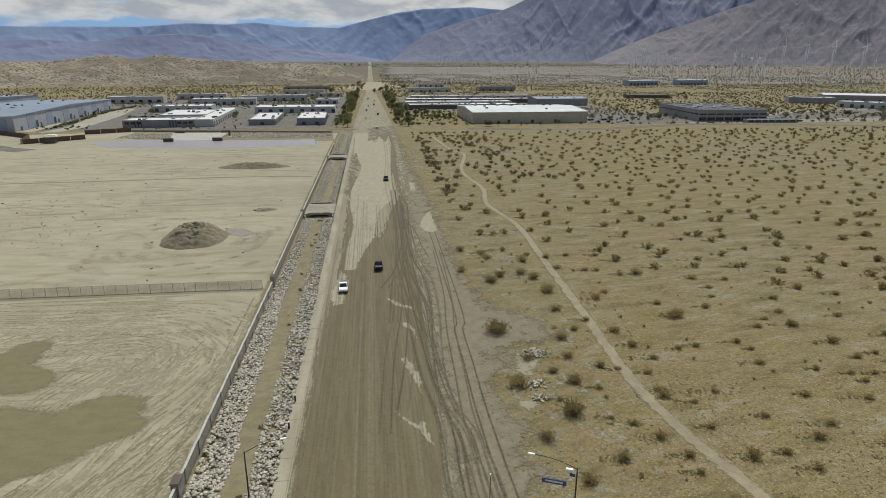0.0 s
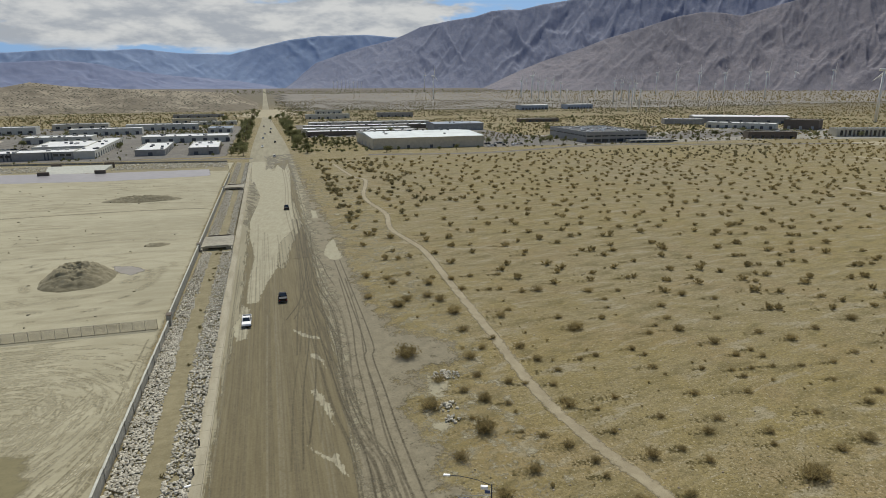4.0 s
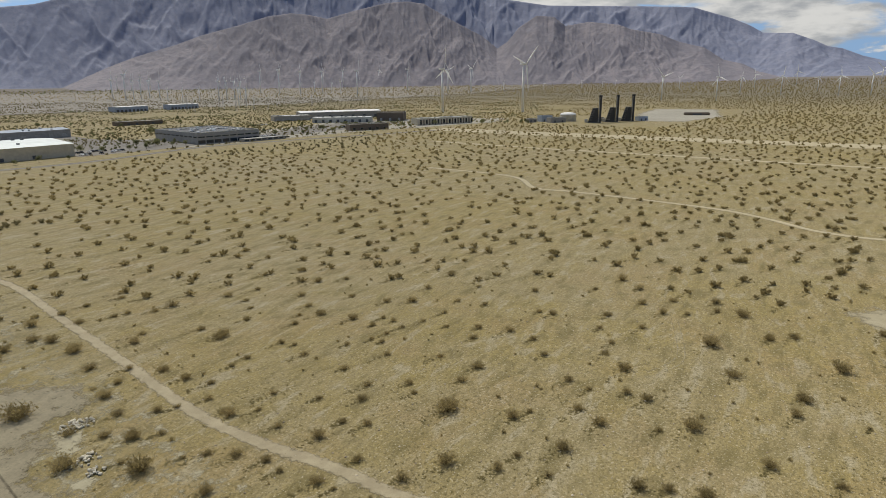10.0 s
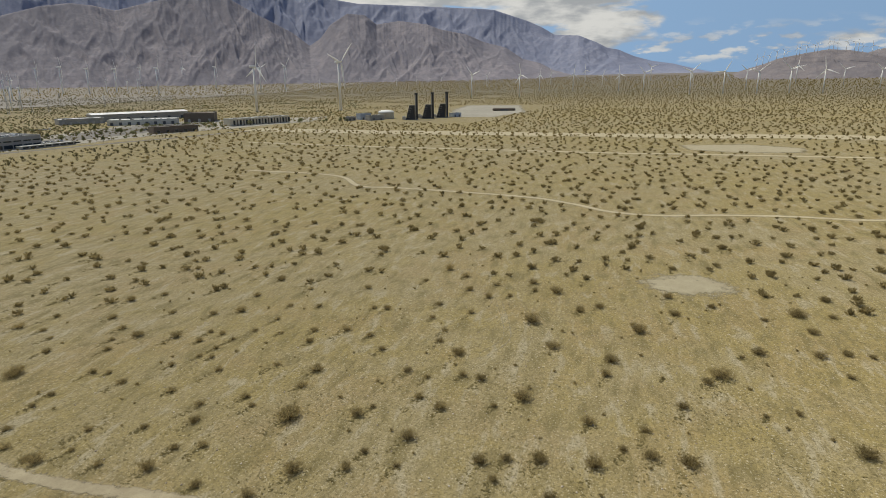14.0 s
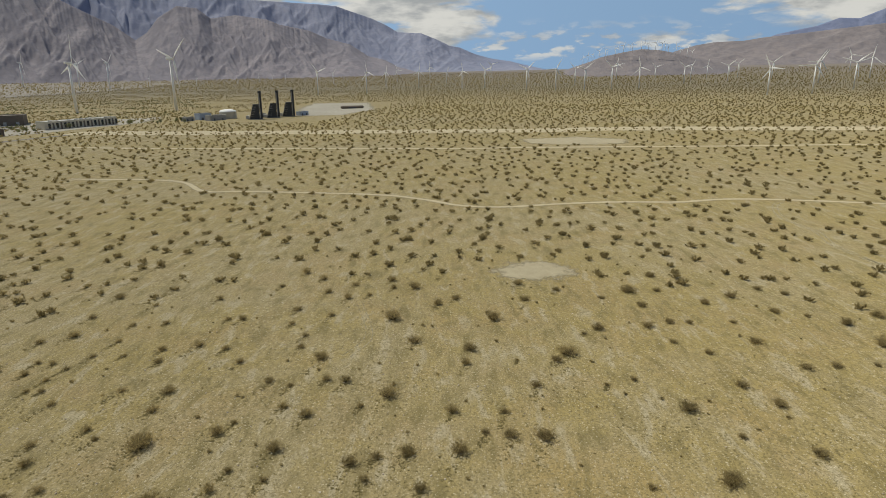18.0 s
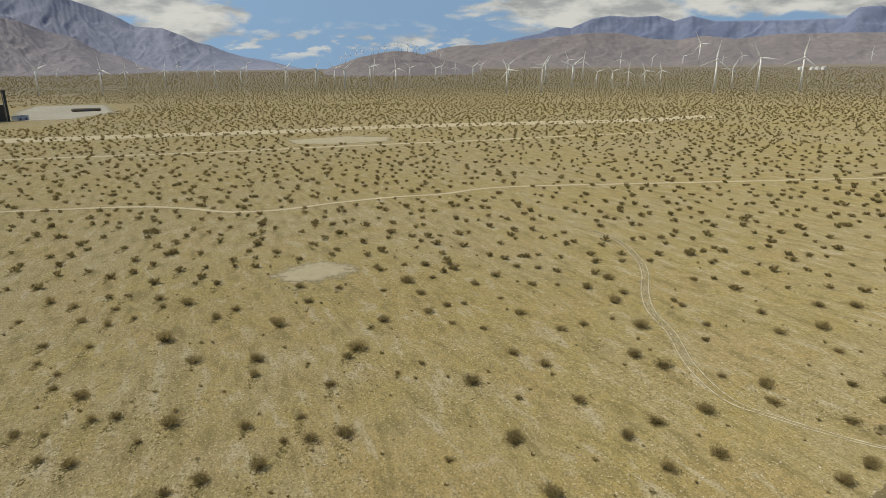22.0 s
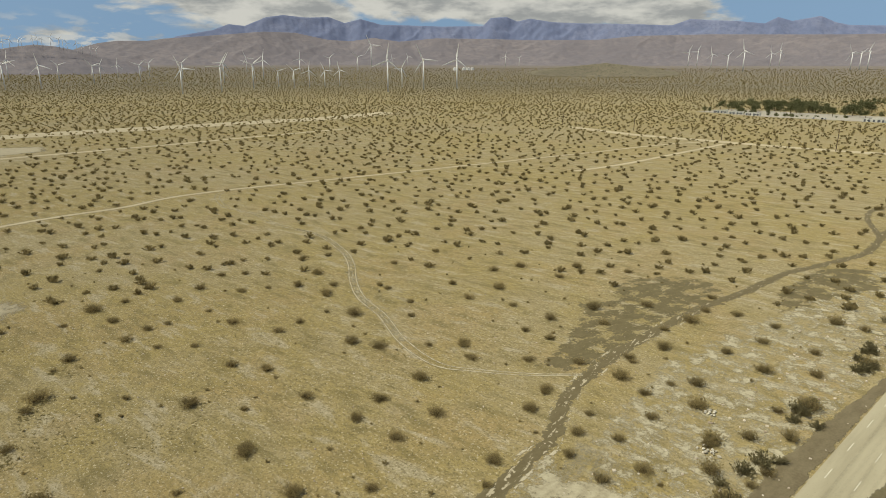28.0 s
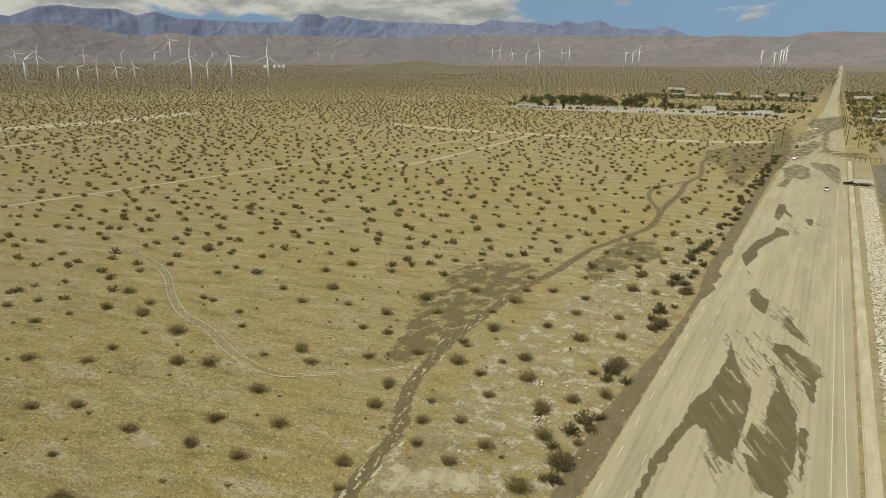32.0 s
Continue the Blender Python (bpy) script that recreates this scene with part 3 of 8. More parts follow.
def ground_layers(name, gx, gy, layers, mat, lift, label, category="ground"):
    """A thin grid on the ground that carries its layers as attributes."""
    X, Y = np.meshgrid(gx, gy, indexing="ij")
    ob = sheet(name, np.stack([X, Y, ground_z(X, Y) + lift], -1).reshape(-1, 3), grid_faces(len(gx), len(gy)), mat, True)
    for key, values in layers.items():
        ob.data.attributes.new(key, "FLOAT", "POINT").data.foreach_set("value", np.asarray(values, np.float32).ravel())
    return tagged(ob, label, category, kind="structure")


def smooth_line(points, spacing):
    """Points along a rounded line."""
    p = np.array(points, float)
    q = np.vstack([2 * p[0] - p[1], p, 2 * p[-1] - p[-2]])
    out = []
    for i in range(1, len(q) - 2):
        m = max(2, int(np.hypot(*(q[i + 1] - q[i])) / spacing))
        t = np.linspace(0, 1, m, endpoint=False)[:, None]
        out.append(0.5 * (2 * q[i] + (q[i + 1] - q[i - 1]) * t + (2 * q[i - 1] - 5 * q[i] + 4 * q[i + 1] - q[i + 2]) * t**2 + (3 * q[i] - q[i - 1] - 3 * q[i + 1] + q[i + 2]) * t**3))
    return np.vstack(out + [p[-1:]])


def ribbon_arrays(points, width, lift, spacing=1.5, spread=1.0):
    p = smooth_line(points, spacing)
    d = np.gradient(p, axis=0)
    d /= np.linalg.norm(d, axis=1, keepdims=True) + 1e-9
    nrm = np.stack([-d[:, 1], d[:, 0]], 1)
    offs = np.linspace(-1, 1, 7) * (width / 2 + spread)
    xy = p[:, None] + nrm[:, None] * offs[None, :, None]
    edge = np.broadcast_to(width / 2 - np.abs(offs), xy.shape[:2])
    z = ground_z(xy[..., 0], xy[..., 1]) + lift
    return np.dstack([xy, z]).reshape(-1, 3), grid_faces(len(p), 7), edge.ravel()


def ribbon(name, points, width, mat, lift, label, spacing=1.5, spread=1.0, category="path"):
    v, f, e = ribbon_arrays(points, width, lift, spacing, spread)
    return tagged(sheet(name, v, f, mat, True, e), label, category, kind="structure")


def part(name, bm, mat, parent=None, label="", smooth=False):
    """One bmesh as one mesh object under a thing or a part."""
    me = bpy.data.meshes.new(name)
    bm.to_mesh(me)
    bm.free()
    me.materials.append(mat)
    if smooth:
        me.polygons.foreach_set("use_smooth", np.ones(len(me.polygons), bool))
    ob = new(name, me)
    ob.parent = parent
    if label:
        ob["label"] = label
    return ob


def thing(name, x, y, label, category, turn=0.0, group="", z=None, kind=""):
    ob = new(name)
    ob.matrix_world = pose(x, y, float(ground_z(x, y)) if z is None else z, 0, 0, turn)
    return tagged(ob, label, category, group, kind)


def box(bm, x0, y0, z0, x1, y1, z1, bevel=0.0):
    """Adds a box, its edges bevelled, to bm."""
    made = bmesh.ops.create_cube(bm, size=1.0, matrix=Matrix.Translation(((x0 + x1) / 2, (y0 + y1) / 2, (z0 + z1) / 2)) @ Matrix.Diagonal((x1 - x0, y1 - y0, z1 - z0, 1)))
    if bevel:
        es = list({e for v in made["verts"] for e in v.link_edges})
        bmesh.ops.bevel(bm, geom=es, offset=bevel, segments=1, affect="EDGES")
    return bm


def tube(bm, a, b, ra, rb, sides=8):
    """Adds a tapered tube from a to b to bm."""
    a, b = Vector(a), Vector(b)
    m = Matrix.Translation((a + b) / 2) @ (b - a).to_track_quat("Z", "Y").to_matrix().to_4x4()
    bmesh.ops.create_cone(bm, cap_ends=True, segments=sides, radius1=ra, radius2=rb, depth=(b - a).length, matrix=m)
    return bm


B = bmesh.new

# ---- ground, ranges ----
radii = np.concatenate([np.linspace(0, 60, 21), np.arange(64, 640, 4.0), np.geomspace(640, 4850, 90)])
angles = np.linspace(0, 2 * np.pi, 721)
RR, AA = np.meshgrid(radii, angles, indexing="ij")
GX, GY = RR * np.sin(AA), RR * np.cos(AA)
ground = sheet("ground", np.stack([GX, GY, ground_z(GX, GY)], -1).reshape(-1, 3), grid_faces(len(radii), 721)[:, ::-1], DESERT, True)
tagged(ground, "sandy desert ground with dry yellow grass and pebbles", "ground", kind="structure")


def soft_row(v, n):
    """A row smoothed by a bell of n samples."""
    k = np.exp(-np.linspace(-2, 2, 2 * n + 1) ** 2)
    return np.convolve(np.pad(v, n, mode="edge"), k / k.sum(), mode="valid")


def mountain_range(name, profile, r0, r1, mat, label, seed, rough=1.0, cols=700, rows=60, spur=0.30, lean=1.1):
    """A range whose skyline follows angles (degrees round, degrees up); spurs and gullies branch down to the plain."""
    az = np.linspace(profile[0][0], profile[-1][0], cols)
    top = np.interp(az, [q[0] for q in profile], [q[1] for q in profile])
    u = np.linspace(0, 1, rows)
    U, AZ = np.meshgrid(u, az, indexing="ij")
    R = r0 + (r1 - r0) * U
    x, y = R * np.sin(np.radians(AZ)), R * np.cos(np.radians(AZ))
    base = ground_z(x, y) - 6
    crest_at = 0.78 + 0.18 * (fbm(AZ * 0.21, U * 0 + seed, 3, seed + 5) - 0.5) * 2
    V = U / crest_at
    prof = np.where(V < 1, np.clip(V, 0, 1) ** lean, 1 - 0.6 * (V - 1))
    wx, wy = fbm(AZ * 0.30, U * 3.0, 3, seed + 1) - 0.5, fbm(AZ * 0.9, U * 4.0 + 5, 3, seed + 2) - 0.5
    def spurs(k, octaves, s, cut):
        """Ridges that run down both ways and cross into facets."""
        a = fbm(AZ * k + (1.0 + 5.0 * k) * (1 - U) + 0.9 * wx, U * cut + 0.7 * wy, octaves, s, True)
        c = fbm(AZ * k * 1.13 - (0.8 + 4.2 * k) * (1 - U) + 0.9 * wy, U * cut * 0.85 - 0.7 * wx, octaves, s + 40, True)
        return np.maximum(a, c)

    s1, s2, s3 = spurs(spur, 2, seed + 3, 1.4), spurs(spur * 2.2, 3, seed + 4, 3.5), spurs(spur * 5.0, 3, seed + 6, 9.0)
    carve = np.sin(np.pi * np.clip(V, 0, 1) ** 0.75) ** 0.6
    H = prof * (1 - 0.22 * rough * (1 - s1)) - rough * carve * (0.27 * (1 - s1) + 0.17 * (1 - s2)) - 0.085 * rough * (1 - s3) * np.clip(3 * prof, 0, 1) * (1 - 0.75 * np.clip(V, 0, 1) ** 3)
    H = np.clip(H, 0, None)
    want = np.tan(np.radians(top))
    step = az[1] - az[0]
    c = np.arange(cols)
    f = np.full(cols, 400.0)
    for _ in range(4):
        pk = ((f[None] * H + base - 50) / R).argmax(0)
        goal = np.clip(want * R[pk, c] + 50 - base[pk, c], 1, None) / np.maximum(H[pk, c], 0.15)
        f = soft_row(goal, max(2, int(0.6 / step)))
    z = base + f[None] * H
    # the crest itself follows the skyline closely, its flanks only roughly
    flank = np.clip((V - 0.25) / 0.75, 0, 1) ** 2 * np.clip(2.2 - V, 0, 1)
    for _ in range(5):
        pk = ((z - 50) / R).argmax(0)
        z = z + flank * soft_row(want * R[pk, c] + 50 - z[pk, c], max(1, int(0.10 / step)))[None]
    ob = sheet(name, np.stack([x, y, z], -1).reshape(-1, 3), grid_faces(rows, cols)[:, ::-1], mat, True)
    return tagged(ob, label, "mountain", kind="structure")


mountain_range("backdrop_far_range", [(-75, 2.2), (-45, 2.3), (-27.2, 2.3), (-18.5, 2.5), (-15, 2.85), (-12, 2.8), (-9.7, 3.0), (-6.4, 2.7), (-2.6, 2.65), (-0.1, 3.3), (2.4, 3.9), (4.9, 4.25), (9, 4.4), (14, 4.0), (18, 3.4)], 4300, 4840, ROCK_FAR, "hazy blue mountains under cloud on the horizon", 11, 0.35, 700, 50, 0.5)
mountain_range("backdrop_mauve_ridge", [(-75, 1.3), (-55, 1.5), (-44, 1.2), (-29.1, 1.27), (-26.8, 1.4), (-25.2, 1.42), (-23.2, 1.26), (-21.1, 1.41), (-19.4, 1.75), (-17.2, 1.92), (-15.5, 2.0), (-13.7, 1.9), (-12.3, 1.71), (-10.9, 1.33), (-9.1, 1.14), (-7.2, 0.89), (-4.8, 0.73), (-1.8, 0.43), (0.2, 0.13), (2.7, -0.5)], 3750, 4350, ROCK_HAZE_MAUVE, "foothills tinted blue-mauve by painted haze before the far mountains", 15, 0.7, 600, 50)
mountain_range("backdrop_high_massif", [(1.5, -0.3), (3.1, 0.88), (4.6, 2.0), (6.6, 2.7), (8.6, 3.3), (11.2, 3.92), (12.7, 4.5), (13.9, 5.06), (16.7, 5.6), (18.7, 5.88), (20.2, 6.33), (21.7, 6.44), (22.7, 6.38), (24.6, 6.8), (26.5, 7.03), (32, 7.8), (38, 8.4), (48, 8.3), (55, 7.0), (60, 6.2), (65, 6.0), (70.6, 5.7), (72, 5.57), (73.5, 5.07), (75, 4.58), (76.3, 4.0), (77.3, 3.41), (79.4, 3.3), (80.9, 2.71), (81.9, 2.22), (82.8, 2.06), (84.2, 1.47), (85.6, 1.08), (87.4, 0.81), (88.3, 0.57), (90.5, 0.08), (93, -0.5)], 3700, 4780, ROCK_HAZE_BLUE, "high rocky mountain massif tinted blue-grey by painted haze", 21, 0.4, 1300, 80, 0.42)
mountain_range("backdrop_front_ridge", [(19, -0.4), (23.1, 1.44), (25.1, 2.2), (28.2, 3.15), (30.2, 3.9), (33.2, 4.72), (35.7, 5.48), (37.7, 5.77), (39.2, 5.65), (40.7, 5.34), (43.1, 6.0), (45.9, 6.64), (47.8, 6.74), (49.2, 6.55), (51.5, 5.26), (54.3, 3.83), (55.7, 2.75), (56.6, 3.32), (57.6, 4.49), (59.1, 5.41), (60.6, 5.26), (61.6, 4.5), (63.6, 4.78), (66.1, 4.47), (67.1, 4.08), (69.6, 3.57), (71.1, 2.93), (73.1, 2.41), (74.6, 1.43), (76.1, 1.07), (77.1, 0.57), (78.6, 0.16), (80, -0.4)], 3050, 4050, ROCK_HAZE_BROWN, "bare brown rocky mountain ridge in front of the massif", 31, 0.42, 1200, 90, 0.42)
mountain_range("backdrop_pass_hill", [(90.5, -0.6), (91.8, -0.18), (92.8, 0.2), (94.3, 0.67), (95.2, 1.04), (97.2, 1.44), (98.6, 1.65), (100, 1.54), (101.2, 1.3), (103.5, 0.66), (105.8, 0.1), (109, -0.5)], 2700, 3300, ROCK_HAZE_TAN, "low rounded brown hill beside the pass", 41, 0.4, 260, 40)
mountain_range("backdrop_low_range", [(97, -0.5), (99.2, 0.5), (101.3, 1.4), (102.9, 1.85), (104.3, 2.05), (106.5, 2.1), (107.8, 2.3), (110.2, 2.5), (112.9, 2.75), (115.6, 3.0), (118.2, 2.95), (121, 2.4), (123, 2.3), (125, 2.6), (127.3, 2.3), (130.6, 2.6), (135.5, 2.55), (138.7, 2.45), (144.6, 2.45), (147.9, 2.75), (153.7, 2.8), (158.6, 2.7), (163.4, 2.6), (167, 2.6), (169.3, 2.6), (170.1, 2.48), (172.2, 2.63), (173.5, 2.48), (176.3, 2.43), (177.4, 2.7), (179.3, 2.76), (181, 2.65), (190, 2.5), (230, 2.2)], 3500, 4300, ROCK_HAZE_TAN, "low barren tan foothills across the valley", 51, 0.35, 1200, 60, 0.45)
mountain_range("backdrop_blue_range", [(104, 0.8), (107.2, 1.76), (108.6, 2.47), (109.9, 2.74), (111.5, 3.03), (112.8, 3.53), (114.1, 3.42), (115.9, 4.16), (117.3, 4.36), (119.2, 4.2), (121.2, 4.26), (122.5, 3.8), (123.9, 4.15), (125.7, 3.7), (128.1, 3.66), (131.1, 3.58), (134.7, 3.63), (135.4, 4.31), (136.8, 4.37), (137.7, 4.0), (138.8, 4.23), (140.7, 3.94), (142.7, 3.82), (147.8, 3.68), (150.7, 3.55), (152.1, 4.02), (153.6, 3.88), (155.6, 3.78), (157.6, 3.54), (158.5, 3.99), (159.5, 3.67), (161.4, 3.97), (162.4, 3.5), (163.3, 3.27), (165.6, 3.15), (166.7, 3.41), (167.9, 2.99), (169.3, 2.4), (173, 2.0), (190, 2.0), (235, 1.8)], 4250, 4830, ROCK_HAZE_DARK, "dark mountain range tinted blue-grey by painted haze behind the foothills", 61, 0.5, 1200, 50, 0.5)
mountain_range("backdrop_dune_hill", [(-48, -1.0), (-32, -0.15), (-25.4, -0.2), (-21.2, 0.35), (-19.2, 0.0), (-17.4, 0.38), (-15.2, 0.1), (-12.4, -0.1), (-7.7, -0.26), (-2.8, -0.5), (-0.6, -1.4)], 1330, 1750, DUNE, "sandy hills dotted with dark desert scrub", 71, 0.6, 300, 30)
mountain_range("backdrop_field_knoll", [(136, -0.7), (141, 0.1), (145.6, 0.55), (149, 0.2), (154, -0.6)], 2500, 2950, KNOLL, "low sandy knoll on the open plain", 81, 0.3, 120, 20)

# ---- road, verge, lot ----
ys = np.concatenate([np.linspace(-4600, -520, 60), np.linspace(-500, 500, 201), np.linspace(520, 4600, 60)])
taper = np.clip((np.abs(ys) - 560) / 420, 0, 1)
xl, xr = -14.0 + 6.5 * taper, 15.6 - 8.5 * taper
cols = np.linspace(0, 1, 9)
X = xl[:, None] + (xr - xl)[:, None] * cols[None]
Y = np.broadcast_to(ys[:, None], X.shape)
road = sheet("road", np.stack([X, Y, ground_z(X, Y) + 0.05], -1).reshape(-1, 3), grid_faces(len(ys), 9)[:, ::-1], DUST_ROAD, True)
tagged(road, "wide straight road covered in pale dried dust and mud", "road", kind="structure")

patch("ground_lot", [(-430, -30), (-24.6, -30), (-24.6, 360), (-23.0, 442), (-170, 468), (-260, 450), (-430, 440)], SAND_LOT, 0.02, "bare graded pale sand lot with tyre marks", 3.0, 3.0)
PALE_0 = [(-12.2, 440.8), (13.3, 437.6), (8.2, 284.3), (7.3, 224.6), (1.4, 203.5), (-0.3, 173), (-3.4, 157.2), (-5.3, 143.9), (-8.1, 144.2), (-8, 162.8), (-6.8, 186.2), (-9, 217.2), (-9.9, 286.4)]
PALE_1 = [(-9, 144.3), (-7, 140), (-7.2, 122.5), (-9.5, 121.2), (-10.6, 129.4), (-9.4, 136.4)]
PALE_2 = [(1.5, 125.8), (3.8, 122.8), (5.5, 120.4), (7.3, 119.3), (7.4, 117.7), (5.1, 118.9), (3.1, 120.7)]
PALE_3 = [(4.5, 111.7), (5.8, 111), (7.1, 107.9), (7.3, 103.6), (6.8, 104.1), (6.3, 107.5), (4.6, 109.5)]
PALE_4 = [(3.5, 96.1), (4.6, 96.4), (5.6, 93.7), (6.5, 90.7), (6.8, 87.3), (6.3, 85.2), (6.9, 83.7), (6.2, 83.5), (5.8, 86.1), (5.1, 89.9), (4.1, 93.3)]
PALE_5 = [(2.1, 79.4), (3.3, 77.8), (4.4, 76.2), (5.2, 75.5), (5.9, 76.5), (6.4, 75.7), (6.4, 73.6), (6.8, 71.5), (7.4, 70.2), (6.7, 70.5), (5.7, 72.3), (5.1, 74.1), (4, 75.7), (2.7, 77.3)]
PALE_6 = [(15.8, 196), (17.5, 200.6), (19, 205.3), (19, 189.7), (19.1, 178.7), (16.9, 176.4), (15, 177.9), (13.8, 184.6)]
PALE_7 = [(14.8, 256.4), (17, 253.7), (16.6, 238.8), (14.4, 239.1)]
BROWN_0 = [(-11.8, 2), (-11.6, 62.4), (-12, 97.5), (-10.8, 122.8), (-9.7, 136.4), (-9.8, 168.4), (-9.9, 226.5), (-10.7, 286.5), (-3.8, 200.2), (1, 172.8), (5.7, 208.7), (9.6, 229.2), (8.2, 284.3), (1.5, 429), (13.7, 451.7), (12.1, 283.8), (10.9, 198.5), (10.4, 142.2), (9.4, 84), (8.1, 60.3), (8, 2)]
MUD_0 = [(6.7, -124.5), (5.2, -119), (4.1, -114.2), (2.7, -110.1), (1.7, -107.2), (0.9, -105.9), (0.5, -100.5), (0.4, -95.6), (0.3, -92.1), (0.4, -89.4), (0.6, -86.9), (0.6, -84.5), (0.6, -81.8), (1.8, -82.2), (3.3, -83.1), (3.8, -84.8), (5.5, -88.4), (6.7, -89.4), (7.2, -88.1), (7.6, -85.3), (8.1, -82.1), (8.2, -77.3), (9.2, -76.5), (8.9, -74.4), (9.1, -71.5), (9.1, -66.3), (10.4, -65.5), (10.2, -69.9), (10.2, -73.9), (10.5, -76.7), (10, -80), (9.5, -84.5), (8.8, -88.4), (8.8, -93.1), (8.3, -98.1), (7.2, -100.8), (6.9, -105.8), (6.4, -110.2), (6.2, -115.6)]
MUD_1 = [(-0.8, -116.1), (-2.2, -111.6), (-2.1, -105.3), (-1.7, -100.8), (-1.9, -96.2), (-2.2, -91.9), (-1.3, -93.1), (-0.3, -94.6), (0.3, -88.6), (-1.2, -86.4), (-2.7, -82.9), (-3.7, -79.4), (-4.8, -76.3), (-6.5, -77.5), (-6.1, -81), (-6.4, -83.9), (-6.6, -87.6), (-6.7, -91.5), (-6.4, -96.4), (-6.1, -100.7), (-5.1, -104.6), (-4, -108.6), (-2.8, -113.6), (-1.7, -118)]
MUD_2 = [(0.1, -85.6), (-1.4, -85.3), (-2.9, -83.8), (-4.6, -81.3), (-5.9, -77.1), (-5.4, -76.7), (-3.5, -77.7), (-2.6, -77.4), (-1.6, -80.1)]
MUD_3 = [(-6.4, -97.2), (-7.4, -97), (-7.9, -95.6), (-8, -90.7), (-7.8, -86.2), (-7.7, -82.6), (-7.1, -82.7), (-7.1, -87.2), (-6.5, -90.6)]
MUD_4 = [(-0.9, -127.9), (-3.2, -128.2), (-4.9, -125.5), (-6.9, -123.5), (-8.7, -121.2), (-9.3, -117.1), (-8.3, -115.5), (-8.4, -110.3), (-8.2, -105), (-7.4, -106.5), (-6.6, -110.3), (-5.6, -113.1), (-4.2, -115.8), (-2.3, -119.7), (-0.6, -123.6)]
MUD_5 = [(-2.4, -145), (-3.5, -140.3), (-5.2, -136.3), (-6.3, -132.3), (-6.2, -130.1), (-4.4, -132.6), (-2.7, -134.8), (-1.4, -139), (-1.4, -143.6)]
MUD_6 = [(6.9, -159), (5.9, -160.7), (4.6, -156.9), (3.5, -154.1), (2.2, -153.2), (2, -147.9), (2.1, -142.8), (3.4, -144.3), (4.7, -146.2), (5.9, -149.5), (6.8, -154.6)]
MUD_7 = [(6.9, -222.3), (7.2, -230.9), (4.9, -229.7), (3, -226.6), (2.2, -220.4), (4.2, -219.1), (5.5, -215), (6.9, -207.9), (8.3, -201.8), (9.2, -195.6), (8.4, -191.4), (8.9, -186), (9.7, -180.5), (9.9, -178.1), (7.9, -170.4), (7.2, -165.7), (8.7, -171.5), (10.5, -178.8), (12, -185.2), (12.9, -188.5), (12, -193.8), (11.6, -201.1), (10.6, -209.3), (8.6, -214.5)]
MUD_8 = [(8.8, -246.4), (9.5, -260.1), (9.3, -272.2), (7, -273.7), (5.9, -262.5), (3.9, -254.9), (2.5, -245.5), (3.9, -249.6), (6.2, -255.6), (6.9, -240.6)]
MUD_9 = [(-0.9, -249.7), (-3.1, -251.2), (-3.8, -241.8), (-2.2, -238.9)]
MUD_10 = [(14.9, -372), (10.2, -399), (3.0, -385), (1.4, -356), (3.6, -339), (8.1, -346), (9.7, -314), (13.9, -315), (11.3, -338)]
MUD_11 = [(3.4, -409), (-8.0, -407), (-11.5, -390), (-12.1, -353), (-10.7, -335), (-7.4, -350), (-3.6, -374), (1.5, -386)]
VERGE_0 = [(21.9, -346.2), (20.7, -287.3), (19.7, -229.2), (19.5, -192.3), (18.3, -162.6), (17.2, -148.7), (17.1, -132.4), (17.5, -118.5), (18.8, -102.3), (19.4, -89.4), (19.9, -78.7), (19.5, -68.7), (19.1, -61.1), (16.2, -63), (15.7, -68.4), (15.8, -84.8), (15.8, -104.2), (15.7, -122.8), (15.9, -135.1), (15.8, -144.4), (13.8, -153.7), (15.1, -157.1), (14.2, -165.3), (15.7, -169.7), (16.2, -178.7), (14.8, -190.6), (16.1, -198.2), (15.7, -206), (16.7, -269.7), (17.1, -333.9), (17, -382.5)]
DARK_7 = [(17.2, -452), (12.4, -483), (5.8, -536), (0.0, -519), (6.2, -453), (11.8, -411)]
DARK_8 = [(13.3, -768), (-17.7, -858), (-14.3, -686), (-2.0, -616), (-3.1, -483), (-15.1, -468), (-25.8, -475), (-23.7, -450), (-12.1, -447), (-1.4, -459), (0.3, -587), (15.3, -686)]
DARK_9 = [(62.6, -428), (51.6, -472), (31.5, -485), (33.5, -608), (27.5, -637), (17.3, -480), (14.2, -438), (16.2, -371), (26.4, -364), (29.6, -304), (39.1, -356), (47.4, -373), (53.3, -382)]
SHOULDER_0 = [(17.5, 444), (19.8, 283), (21.6, 233), (21.6, 164.9), (21.9, 140.9), (25.2, 118.9), (32.7, 110.6), (33.4, 101.4), (22.6, 93.7), (19.3, 82.8), (21.5, 69.2), (20.4, 58.8), (20.8, 2), (6.8, 2), (6.8, 60.5), (7.6, 84.2), (9.7, 142.3), (10, 198.6)]
WET_0 = [(-72.2, 103.5), (-67.2, 106.1), (-66.1, 109.4), (-64.2, 111.6), (-60.9, 112), (-58.6, 110.2), (-57.8, 108), (-58.7, 105.2), (-58.1, 101.9), (-55.3, 100), (-52.3, 97.3), (-51.9, 94.4), (-52.4, 91.8), (-54.6, 90.3), (-58.5, 89.9), (-64.5, 90.6)]
